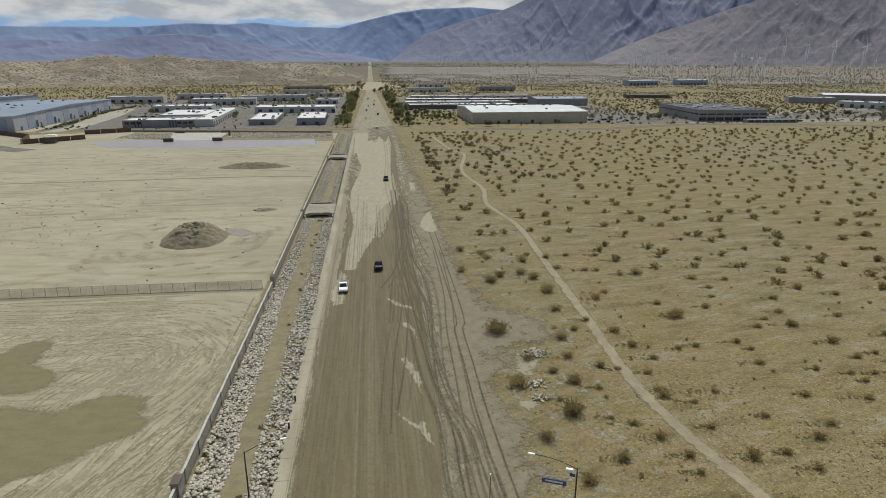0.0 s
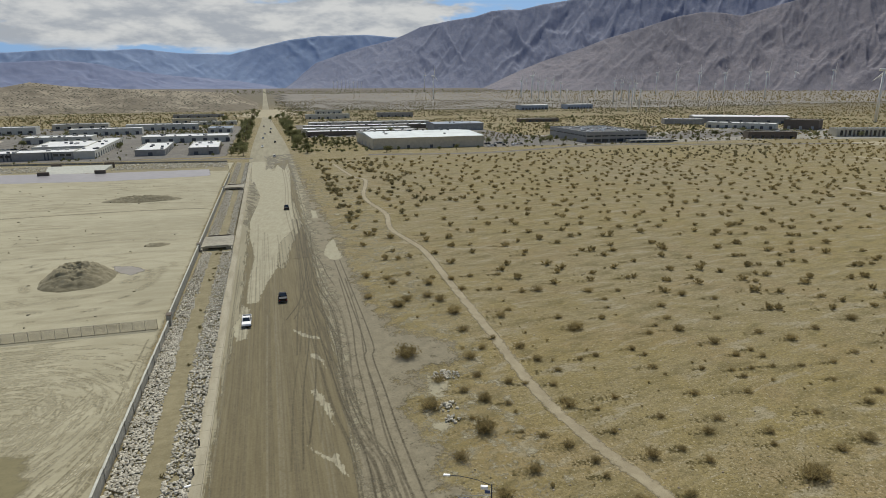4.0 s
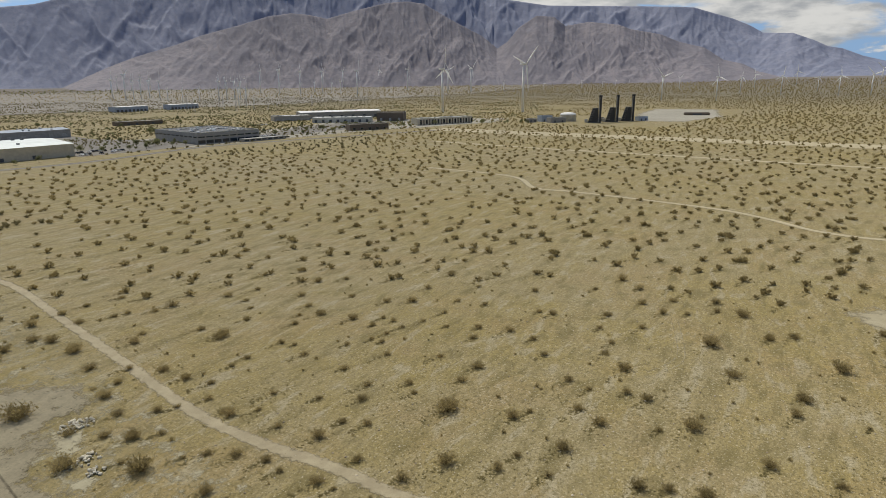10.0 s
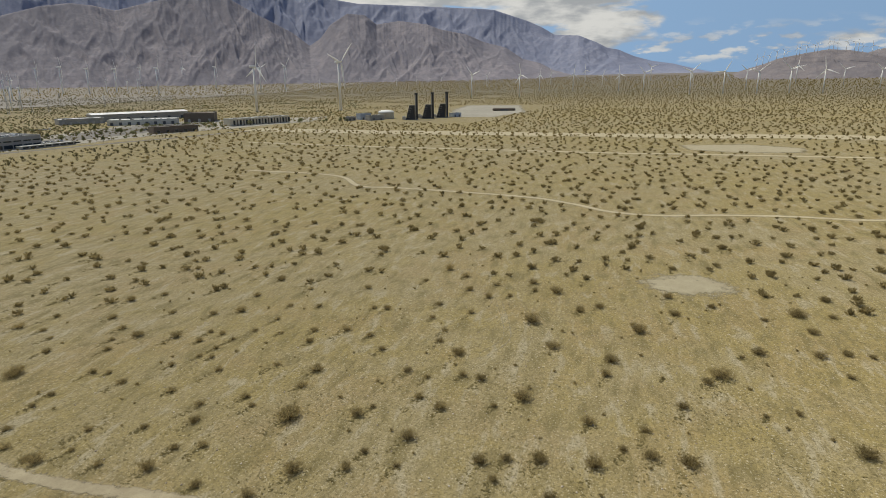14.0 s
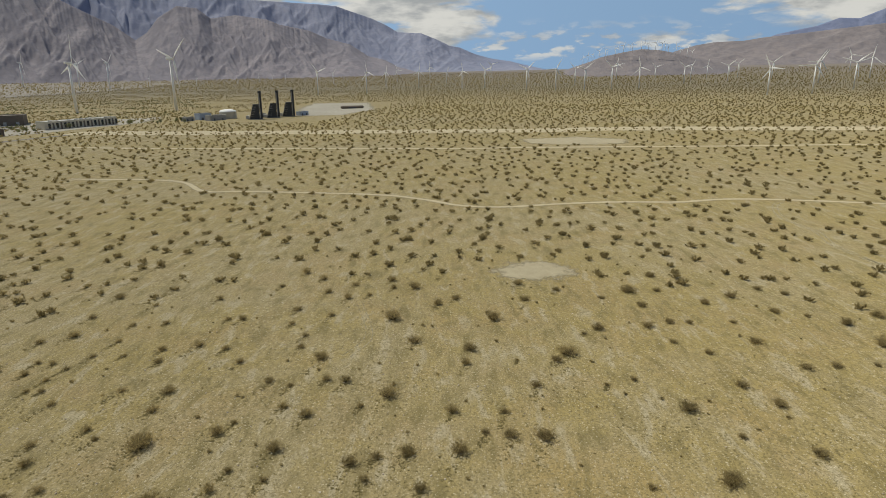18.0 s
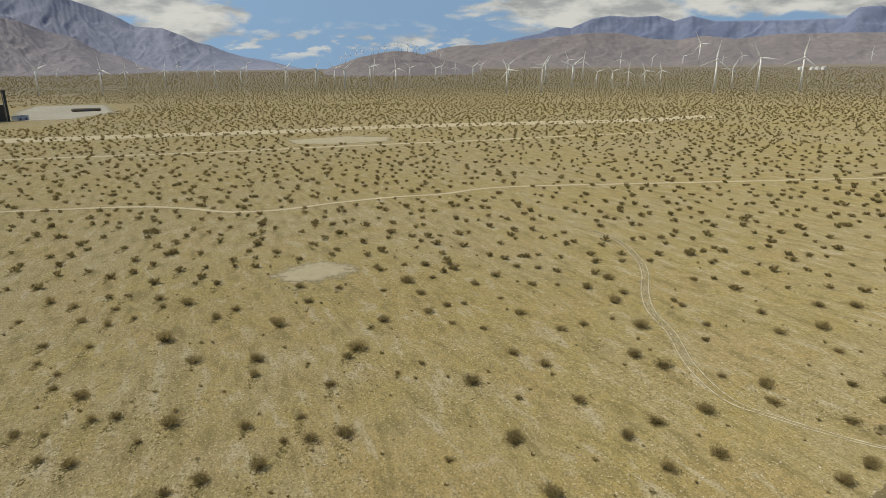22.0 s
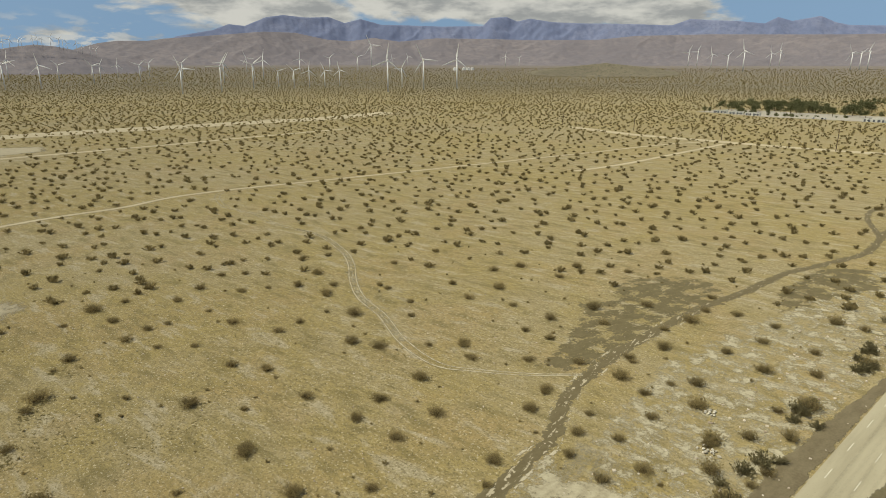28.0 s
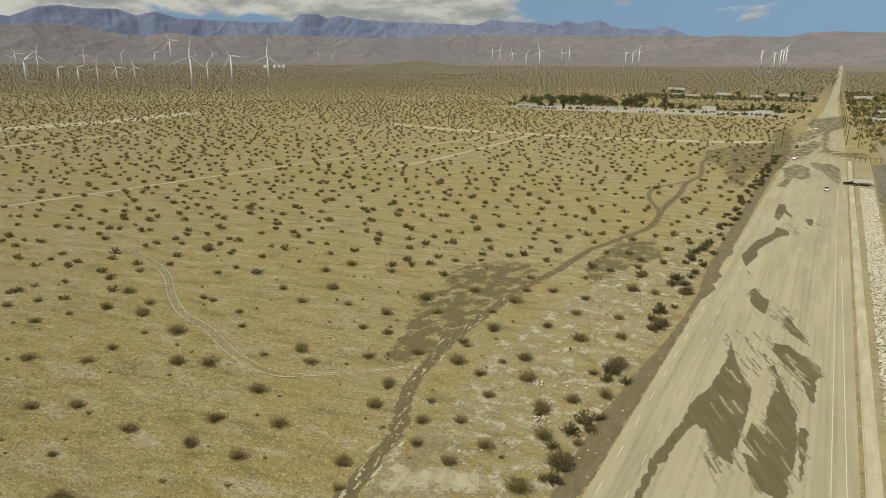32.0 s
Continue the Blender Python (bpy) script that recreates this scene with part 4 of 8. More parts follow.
WET_1 = [(-63.5, 88.9), (-57.5, 88.2), (-52.2, 87.1), (-47.8, 86.3), (-44.6, 88.4), (-43.1, 89.7), (-39.2, 89.4), (-35.8, 88.2), (-34.3, 84.8), (-34.2, 82.5), (-33, 80.8), (-33.2, 78.1), (-34.8, 76.2), (-36.3, 75.1), (-39, 72.9), (-41.5, 70.9), (-44, 69), (-46.5, 67.7), (-50.4, 66.6)]
PUD_0 = [(-46.8, 188.8), (-40.6, 187.4), (-36.6, 181.9), (-39.5, 177.4), (-43.6, 180.2)]
POND_0 = [(-177.5, 403.7), (-153.7, 415.8), (-127.9, 414.2), (-97.9, 409.3), (-36.6, 409), (-34.1, 378.5), (-85.9, 371), (-154, 379.6)]
BANK_0 = [(-171.8, 466.8), (-27.7, 443.1), (-24.4, 398.7), (-154.8, 418.9)]
FLOODWET_0 = [(74.1, -127.2), (75.8, -135.1), (70.1, -141.7), (60.6, -147.9), (52.3, -131.7), (56.4, -124.7), (56.7, -113.6), (54.3, -99.3), (52.9, -89.6), (54.9, -82.2), (59.9, -81.1), (63, -92.8), (67.8, -104.5), (71.9, -111.6), (69.3, -119.3)]
FLOODWET_1 = [(45.9, -150.5), (46.3, -181.9), (38.4, -190.9), (31.2, -174.8), (38.3, -155.4), (41.7, -142.9)]
STREAM_0 = [(40.5, -47.4), (42.3, -56.4), (43.7, -63.5), (49.6, -75.3), (52, -85.9), (53.3, -94.9), (54, -115.2), (53.8, -132.6), (52.1, -146.5), (51.3, -168.4), (48.6, -181.1), (45.5, -194.9), (43.2, -207.5), (44.2, -223.2), (45.8, -236.2), (46.5, -256.5), (47.4, -276.9), (49.8, -299.4), (48.2, -324.2), (51, -347.4), (54.6, -368.1), (57.1, -405.1), (56.7, -438.5), (53.5, -477.1)]
STREAM2_0 = [(45.6, -231.8), (51.9, -246.5), (56.7, -259.2), (59, -272.2), (58.6, -283.5), (54.9, -292.6), (50.7, -304)]
SANDBAR_0 = [(39.1, -50), (41.3, -60.1), (36.5, -58.7), (28.9, -63.5), (25.5, -58.7)]
PALEFIELD_0 = [(31.9, -76.4), (31, -87.2), (30.8, -99.4), (31.3, -124), (26.1, -152.9), (20.8, -146.9), (20.3, -106), (21.7, -82.8), (21.3, -72.8), (25.3, -71.9)]
PALEFIELD_1 = [(22.6, 93.7), (28.8, 96.2), (30.4, 92.8), (26.9, 89.2), (22.4, 82.5), (26.2, 78.7), (20.1, 76.4), (19.6, 82)]
BARE_0 = [(153.2, 10.2), (161.3, 6.1), (164.2, -3.2), (161.9, -12.5), (153.1, -15.3), (147.5, -10.3), (144.2, -3.2), (147, 5.4)]
PAD_0 = [(882.8, 355.5), (1060.9, 394.9), (1080, 296.8), (866.8, 229.5), (760.7, 244.8), (738.5, 289.6)]
SANDPATCH_0 = [(485.5, 13.7), (502, -35.4), (485.5, -71.3), (454.8, -67.1), (443.7, -31.8), (450.9, 4.4)]
TRAIL1_0 = [(40.6, 414.8), (45.5, 350.3), (50, 332.5), (41.3, 280.7), (44, 241.4), (40.7, 211.7), (44.6, 180.6), (43.5, 145), (42.2, 110.9), (40.9, 87.4), (42, 71.3), (45.1, 55.3)]
TRAIL2_0 = [(280.3, 239.1), (278, 178.8), (254.2, 149.3), (255.2, 127.3), (252.5, 68.3), (244.5, 45), (234, 27.4), (233.3, 9.8), (241.1, -12.3), (246, -35.2), (247.8, -58.2), (257.1, -90.8), (249.5, -167.2), (238.5, -254.3), (231.6, -318.8), (221.7, -411.5), (209.8, -454.9)]
TRAIL3_0 = [(254, -99.5), (243.2, -93.3), (223.8, -89.4), (205.3, -92.7), (188, -91), (176.3, -93.6), (162.9, -95.7), (145.1, -92.1), (133.3, -87.3), (121, -80), (109.8, -74.9), (97.9, -72.4), (84.3, -67.7), (72.5, -66.4), (66.1, -69.9), (58.1, -76.6), (52, -83.8)]
TRAIL4_0 = [(408.9, 343.9), (410.5, 222.4), (417.8, 112), (424.2, 27.1), (434, -58.4), (449.9, -181), (466.2, -301.1)]
TRAIL5_0 = [(191.2, -263.8), (188.7, -317), (193.2, -401.2), (197.3, -448.8)]
TRAIL6_0 = [(98.8, 32.1), (108.8, 30.5), (126.8, 37.8)]
SANDROAD_0 = [(518.9, 433.7), (522.5, 324.1), (531.9, 223.4), (548.3, 75.5), (555.7, 1), (571.6, -75.4), (577.9, -204.2), (577.4, -333.8), (609.5, -451.8)]
CROSSS_0 = [(346.8, -466.4), (272.2, -454), (211.7, -458.8), (131.3, -465.9), (59.5, -493), (28.5, -510.6)]
CROSSN_0 = [(72.8, 463.3), (159.5, 449.6), (259, 475.4), (344.3, 463.3), (502.5, 422.1)]
patch("ground_bank", BANK_0, RUBBLE_BED, 0.03, "stony bank behind the shallow pond", 2.0)
patch("water_pond", POND_0, POND_WATER, 0.06, "shallow grey-blue pond of flood water on sand", 2.0, 4.0, "water")
patch("water_puddle", PUD_0, PUDDLE_WATER, 0.06, "small grey puddle beside an earth mound", 0.5, 2.0, "water")
ribbon("ground_mud_verge", [(19.6, -376), (21.5, -420), (24, -520)], 4.0, BROWN_MUD, 0.07, "brown mud verge between road and field", category="ground")
patch("ground_bare_patch", BARE_0, BARE_SILT, 0.04, "bare pale sandy patch in the scrub field", 0.8, 8.0)
patch("ground_gravel_pad", PAD_0, GRAVEL_PAD, 0.05, "pale gravel pad beside the power plant", 4.0, 10.0)
patch("ground_sand_patch", SANDPATCH_0, BARE_SILT, 0.04, "pale cleared sand beside a dirt track", 2.0, 8.0)
ribbon("path_field_track", TRAIL2_0, 3.9, TRACK_SAND, 0.10, "faint pale vehicle track across the field")
ribbon("path_far_track", TRAIL4_0, 7.0, TRACK_SAND, 0.05, "thin straight dirt track across the plain", 4.0)
ribbon("path_side_track", TRAIL5_0, 4.5, TRACK_SAND, 0.055, "faint dirt track towards the crossing", 3.0)
ribbon("path_sand_road", SANDROAD_0, 36.0, TRACK_SAND, 0.045, "wide pale sandy dirt road across the plain", 4.0, 3.0)
ribbon("road_cross_dirt", CROSSS_0, 13.0, TRACK_SAND, 0.06, "pale dirt cross road along the power poles", 3.0, 2.0, "road")
ribbon("road_cross_street", CROSSN_0, 10.0, YARD, 0.055, "paved cross street before the warehouses", 3.0, 3.0, "road")
ribbon("road_cross_street_east", [(-12, 462), (-40, 468), (-120, 478), (-200, 490)], 9.0, YARD, 0.055, "paved street in front of the low buildings", 3.0, 3.0, "road")
ribbon("road_lot_entry", [(-196, 372), (-225, 390), (-250, 425), (-262, 480), (-240, 560), (-225, 640), (-214, 700)], 14.0, YARD, 0.06, "grey paved entry road past a gate", 3.0, 3.0, "road")
patch("ground_yard_west", [(176, 488), (276, 492), (284, 560), (250, 640), (250, 850), (34, 850), (30, 640), (172, 630)], YARD, 0.03, "asphalt yards and parking among warehouses", 8.0, 8.0)
patch("ground_gravel_yards", [(255, 482), (440, 478), (640, 440), (730, 470), (650, 560), (560, 640), (440, 600), (350, 590), (262, 600)], GRAVEL_PAD, 0.026, "pale gravel yards around the office and brown buildings", 5.0, 10.0)
patch("ground_yard_office", [(450, 515), (560, 530), (600, 560), (560, 610), (470, 600), (360, 540), (362, 510)], YARD, 0.034, "asphalt parking beside the brown buildings", 5.0, 8.0)
patch("ground_yard_east", [(-30, 480), (-30, 860), (-330, 880), (-420, 720), (-300, 480)], YARD, 0.03, "asphalt yards around the low industrial units", 8.0, 8.0)
patch("pavement_lorry_yard", [(-236, 464), (-233, 501), (-249, 589), (-267, 690), (-246, 690), (-228, 599), (-218, 500), (-222, 470)], PALE_PAVING, 0.09, "pale concrete lorry yard beside the blue warehouse", 3.0, 3.0)
patch("pavement_loading_strip", [(-253, 470), (-254, 540), (-257, 660), (-247, 660), (-243, 560), (-243, 500), (-241, 470)], PALE_PAVING, 0.08, "pale concrete loading strip along the warehouse", 3.0, 3.0)
patch("road_far_junction", [(-60, 1150), (-20, 1460), (32, 1460), (64, 1230), (40, 1110), (-18, 1080)], TRACK_SAND, 0.08, "wide pale dusty junction far up the road", 6.0, 6.0)
patch("ground_far_flat", [(24, 1330), (900, 1250), (1900, 1300), (2900, 1500), (2300, 2300), (1300, 2900), (24, 2900)], FAR_FLAT, 0.2, "pale barren gravel flat below the mountains", 30.0, 60.0)
patch("ground_park_yard", [(40, -770), (180, -752), (300, -745), (385, -770), (380, -850), (200, -860), (40, -850)], GRAVEL_PAD, 0.05, "pale gravel yards of a trailer park", 4.0, 10.0)

ribbon("path_roadside_trail", TRAIL1_0 + [(46.5, 44.0), (51.0, 28.0)], 2.8, TRAIL_SAND, 0.05, "winding trodden sandy foot trail through scrub")
ribbon("path_worn_bend", TRAIL3_0[5:13], 3.2, BARE_RUT, 0.03, "pale worn ground between the wheel ruts", 1.0, 1.5)
for k in (-0.8, 0.8):
    ribbon("path_wheel_rut", [(x + k * 0.4, y + k) for x, y in TRAIL3_0], 0.72, RUT_SAND, 0.052 + 0.003 * k, "pale wheel rut curving through dry grass", 1.0, 0.5)
    ribbon("path_old_ruts", [(x + 0.3 * k, y + k) for x, y in TRAIL6_0], 0.4, RUT_SAND, 0.05 + 0.003 * k, "faint old wheel marks in dry grass", 1.0, 0.4)
g = np.random.default_rng(5)
# mud and tyre tracks over the northern road and its shoulder
FAN = [[(17.1, 176.4), (16.6, 116.8), (15.4, 106.4), (15.2, 93.5), (14.9, 80.7), (14.9, 72.2), (15.0, 63.2), (15.6, 44)],
       [(16.4, 158.1), (15.5, 126.2), (13.9, 106.7), (13.2, 89.2), (12.7, 77.4), (13.1, 68.2), (13.6, 63.1), (14.0, 44)],
       [(8.6, 215), (7.1, 177.6), (7.0, 145.6), (9.1, 120.8), (8.8, 103.8), (9.0, 91.4), (9.9, 80.3), (11.6, 72.7), (11.9, 63.4), (12.5, 44)],
       [(10.5, 230), (10.1, 161.2), (12.1, 135.1), (11.8, 116.2), (10.6, 100.3), (10.0, 87.8), (10.7, 77.3), (11.6, 70.3), (11.3, 63.5), (10.9, 44)],
       [(7.5, 240), (6.7, 177.6), (6.1, 147.8), (6.4, 122.6), (7.1, 101.7), (7.8, 88.1), (8.9, 78.5), (9.1, 70.6), (8.9, 63.8), (9.0, 44)],
       [(1.7, 130.9), (5.7, 145.7), (9.1, 177.5), (11.0, 215)]]
lines, power = [], []
for k, line in enumerate(FAN + FAN[2:5] + FAN[2:5]):
    a, c = (0, 0) if k < 6 else (g.uniform(-1.1, 1.1), g.uniform(-1.3, 1.3))
    n = len(line)
    for off in (-0.8, 0.8):
        lines.append([(x + off + a + (c - a) * i / n, y) for i, (x, y) in enumerate(line)])
        power.append(g.uniform(0.65, 1.0) if k < 6 else g.uniform(0.3, 0.7))
for k in range(9):
    y0, x0 = g.uniform(95, 185), g.uniform(3.5, 13)
    turn = g.uniform(-0.09, 0.12)
    n = g.uniform(25, 70)
    one = [(x0 + turn * s + g.uniform(-0.5, 0.5), y0 - s) for s in (0, n * 0.33, n * 0.66, n)]
    for off in (-0.8, 0.8):
        lines.append([(x + off, y) for x, y in one])
        power.append(g.uniform(0.25, 0.8))
fan, fan_power = lines, power
NORTH_MUD = [[(-2.7, 474), (11.4, 486), (13.0, 453), (8.2, 392), (4.4, 424), (1.7, 388), (-1.1, 406), (-2.5, 394)], [(-11.5, 330), (-9.3, 343), (-6.0, 297), (-7.0, 275), (-9.4, 245), (-10.1, 228), (-11.8, 250)], [(12.3, 486), (16.5, 486), (15.0, 400), (13.0, 330), (11.2, 305), (12.0, 360), (11.5, 420)]]
lines, power, pale, pale_power = [], [], [], []
for k in range(110):
    x0 = g.uniform(-12.5, 11.0)
    y0 = g.uniform(8, 110)
    line = [(x0 + g.uniform(-0.15, 0.15), y) for y in np.linspace(y0, y0 + g.uniform(30, 150), 5)]
    (lines if k % 7 else pale).append(line)
    (power if k % 7 else pale_power).append(g.uniform(0.2, 0.8))
for x0 in (-3.6, -1.9):
    pale.append([(x0, 8), (x0 + 0.1, 90), (x0 + 0.4, 135)])
    pale_power.append(0.8)
for x0 in (6.8, 8.4, 9.2, 10.6, 5.6, 11.4):
    lines.append([(x0 + 1.5, 420), (x0 + 1.2, 330), (x0 + g.uniform(-1, 1), 260), (x0, 200), (x0 - 1.0, 150)])
    power.append(0.9)
for gy, fine in ((np.arange(44.0, 182.0, 0.42), 0.11), (np.arange(181.6, 492.0, 1.0), 0.25)):
    gx = np.arange(-13.9, 34.0, fine)
    X, Y = np.meshgrid(gx, gy, indexing="ij")
    ground_layers("road_flood_mud", gx, gy, {"shoulder": union_inside(X, Y, [SHOULDER_0]), "brown": union_inside(X, Y, [BROWN_0]), "dark": np.minimum(union_inside(X, Y, NORTH_MUD) * 0.5 - 0.2, 0.5), "pale": np.where(union_inside(X, Y, NORTH_MUD) > -0.4, -3.0, union_inside(X, Y, [PALE_0, PALE_1, PALE_2, PALE_3, PALE_4, PALE_5, PALE_6, PALE_7])), "streak": stamped(gx, gy, lines, 0.10, power) * (X < 15), "bright": 0.6 * stamped(gx, gy, pale, 0.22, pale_power) * (X < 15), "track": stamped(gx, gy, fan, 0.20 if fine < 0.2 else 0.26, fan_power)}, ROAD_MUD, 0.08, "brown flood mud with curving tyre tracks over the dusty road", "road")
# mud on the southern road: drying sheets combed by the run-off, with pale gaps along the flow
lines = [[(x + g.uniform(-0.4, 0.4), y) for y in np.linspace(-40, -g.uniform(120, 300), 4)] for x in np.linspace(-11, 13, 22)]
lines_power = g.uniform(0.03, 0.2, 22)
combs, comb_power = [], []
for x0, x1, y0, y1, n in ((-7, 6, -118, -76, 34), (-8, 2, -130, -112, 16), (2, 9, -160, -145, 8), (3, 8, -262, -220, 10), (-6, 2, -148, -120, 16)):
    for k in range(n):
        x, y, d = g.uniform(x0, x1), g.uniform(y0, y1), g.uniform(1.5, 6.5)
        combs.append([(x, y), (x - 0.22 * d + g.uniform(-0.1, 0.1), y + 0.45 * d), (x - 0.47 * d, y + 0.88 * d)])
        comb_power.append(g.uniform(0.45, 1.0))
drips, drip_power = [], []
for x0, x1, y0, y1, n in ((0, 8, -133, -118, 22), (-5, 4, -126, -112, 20), (0.5, 5.5, -88, -79, 16), (1, 4.5, -240, -222, 12), (-3, 4.5, -152, -138, 16), (-5, -1, -245, -232, 6)):
    for k in range(n):
        x, y, d = g.uniform(x0, x1), g.uniform(y0, y1), g.uniform(1.0, 4.5)
        drips.append([(x, y), (x - 0.22 * d, y + 0.45 * d), (x - 0.47 * d, y + 0.88 * d)])
        drip_power.append(g.uniform(0.3, 0.9))
SHEETS = [MUD_0, MUD_1, MUD_2, MUD_3, MUD_4, MUD_5, MUD_6, MUD_7, MUD_8, MUD_9]
for gx, gy in ((np.arange(-13.6, 21.0, 0.15), np.arange(-136.0, -40.0, 0.3)), (np.arange(-13.6, 24.0, 0.3), np.arange(-440.0, -135.7, 0.7))):
    X, Y = np.meshgrid(gx, gy, indexing="ij")
    none = np.full(X.shape, -9.0)
    ground_layers("road_flood_mud", gx, gy, {"streak": stamped(gx, gy, lines, 0.3, lines_power), "dark": np.maximum(union_inside(X, Y, SHEETS), np.minimum(union_inside(X, Y, [MUD_10, MUD_11]) * 0.3, 0.16)), "track": stamped(gx, gy, drips, 0.22, drip_power), "bright": np.maximum(stamped(gx, gy, combs[::2], 0.12, comb_power[::2]), stamped(gx, gy, combs[1::2], 0.34, comb_power[1::2])) * (union_inside(X, Y, SHEETS) > -0.5), "brown": union_inside(X, Y, [VERGE_0])}, SOUTH_MUD, 0.08, "damp dark mud streaked over the dusty road", "road")
# sand lot before the fence: wet patches and grading marks
gx, gy = np.arange(-98.0, -25.0, 0.20), np.arange(44.0, 133.0, 0.26)
X, Y = np.meshgrid(gx, gy, indexing="ij")
lines, power, pale, pale_power = [], [], [], []
for k in range(620):
    cx, cy, rad = -46 + g.uniform(-3, 3), 97 + g.uniform(-5, 5), g.uniform(4, 30)
    a0 = g.uniform(-1.2, 1.9)
    line = [(cx + rad * math.sin(a), cy + rad * 1.05 * math.cos(a)) for a in np.linspace(a0, a0 + g.uniform(1.5, 6.0) / rad, 4)]
    line = [(min(x, -26.0), y) for x, y in line]
    (lines if k % 2 else pale).append(line)
    (power if k % 2 else pale_power).append(g.uniform(0.3, 0.85))
for k in range(190):
    x0, y0 = g.uniform(-98, -58), g.uniform(76, 131)
    line = [(x0, y0), (x0 + g.uniform(4, 9), y0 + g.uniform(-0.5, 0.5)), (x0 + g.uniform(12, 26), y0 + g.uniform(-1, 1))]
    (lines if k % 2 else pale).append(line)
    (power if k % 2 else pale_power).append(g.uniform(0.3, 0.9))
for k in range(170):
    x0, y0 = g.uniform(-54, -28), g.uniform(46, 92)
    line = [(x0, y0), (x0 + g.uniform(1, 3), y0 + g.uniform(4, 7)), (x0 + g.uniform(3, 7), y0 + g.uniform(9, 16))]
    (lines if k % 2 else pale).append([(min(x, -26.0), y) for x, y in line])
    (power if k % 2 else pale_power).append(g.uniform(0.4, 1.0))
lines.append([(-27.2, 52), (-27.5, 90), (-27.0, 128)])
power.append(0.8)
ground_layers("ground_lot_marks", gx, gy, {"wet": union_inside(X, Y, [WET_0, WET_1]), "mark": stamped(gx, gy, lines, 0.16, power), "pale": stamped(gx, gy, pale, 0.2, pale_power)}, LOT_MARKS, 0.05, "wet olive patches and curved grading marks in pale sand")
# lot behind the fence: long scraped lines
gx, gy = np.arange(-210.0, -24.8, 0.8), np.arange(134.5, 372.0, 0.8)
X, Y = np.meshgrid(gx, gy, indexing="ij")
lines, power, pale, pale_power = [[(-210, 268), (-120, 272), (-60, 276), (-28, 274)]], [1.0], [], []
for k in range(260):
    x0, y0 = g.uniform(-205, -40), g.uniform(136, 365)
    n = g.uniform(4, 22)
    line = [(x0, y0), (x0 + n * 0.5, y0 + g.uniform(-2, 2)), (x0 + n, y0 + g.uniform(-4, 4))]
    (lines if k % 3 == 0 else pale).append([(min(x, -27), y) for x, y in line])
    (power if k % 3 == 0 else pale_power).append(g.uniform(0.06, 0.3))
for k in range(40):
    a0, rad = g.uniform(2.2, 6.6), g.uniform(11, 30)
    line = [(-53 + rad * math.cos(a), 177 + rad * 1.2 * math.sin(a)) for a in np.linspace(a0, a0 + g.uniform(1.5, 5.0) / rad, 4)]
    (lines if k % 3 == 0 else pale).append([(min(x, -27), y) for x, y in line])
    (power if k % 3 == 0 else pale_power).append(g.uniform(0.15, 0.5))
dry = np.full(X.shape, -9.0)
# a darker strip along the wall borrows the colour of the wet layer
ground_layers("ground_lot_marks", gx, gy, {"wet": np.maximum(dry, line_inside(X, Y, [(-26, 136), (-27, 240), (-27, 370)], 2.4)) - 1.2, "mark": stamped(gx, gy, lines, 0.7, power), "pale": stamped(gx, gy, pale, 1.4, pale_power)}, LOT_MARKS, 0.05, "scraped lines and wheel marks on the sand lot")
# flood stream and mud in the southern field
gx, gy = np.arange(19.0, 84.0, 0.36), np.arange(-400.0, -42.0, 0.55)
X, Y = np.meshgrid(gx, gy, indexing="ij")
stream = np.maximum(line_inside(X, Y, STREAM_0, 2.5), line_inside(X, Y, STREAM2_0, 2.0))
lines = [[(27 + k * 1.6 + g.uniform(-1, 1), -46), (30 + k * 1.2 + g.uniform(-1, 1), -56), (34 + k * 0.9, -66)] for k in range(8)]
ground_layers("water_flood_stream", gx, gy, {"silt": np.maximum(union_inside(X, Y, [SANDBAR_0]) + 0.5, np.minimum(union_inside(X, Y, [PALEFIELD_0, [(19, -230), (30, -230), (40, -150), (46, -100), (40, -70), (30, -58), (19, -58)]]), 0.75)), "wet": np.minimum(union_inside(X, Y, [FLOODWET_0, FLOODWET_1]) * 0.8, 0.55), "foam": 0.0 - np.abs(stream + 0.35) * 0.9 - 0.35 * (Y < -130), "stream": stream, "islands": np.where(stream > 0.2, 0.2 - np.abs(stream - 0.55), -3.0) - 0.28 - 0.25 * (Y < -130), "track": stamped(gx, gy, lines, 0.35, g.uniform(0.4, 0.9, 8))}, FIELD_FLOOD, 0.05, "muddy flood stream with pale foam islands and wet mud", "stream")
gx, gy = np.arange(15.0, 52.0, 0.55), np.arange(52.0, 352.0, 0.8)
X, Y = np.meshgrid(gx, gy, indexing="ij")
none = np.full(X.shape, -9.0)
strip = [(16, 52), (34, 52), (37, 110), (39, 170), (38, 250), (36, 350), (18, 350), (20, 200)]
ground_layers("ground_pale_silt", gx, gy, {"silt": np.maximum(union_inside(X, Y, [PALEFIELD_1]), np.minimum(union_inside(X, Y, [strip]) * 0.5, 0.1)), "wet": none, "foam": none, "stream": none, "islands": none, "track": none * 0}, FIELD_FLOOD, 0.04, "thin pale flood silt between shrubs")
gx, gy = np.arange(-30.0, 80.0, 0.9), np.arange(-864.0, -300.0, 1.6)
X, Y = np.meshgrid(gx, gy, indexing="ij")
none = np.full(X.shape, -9.0)
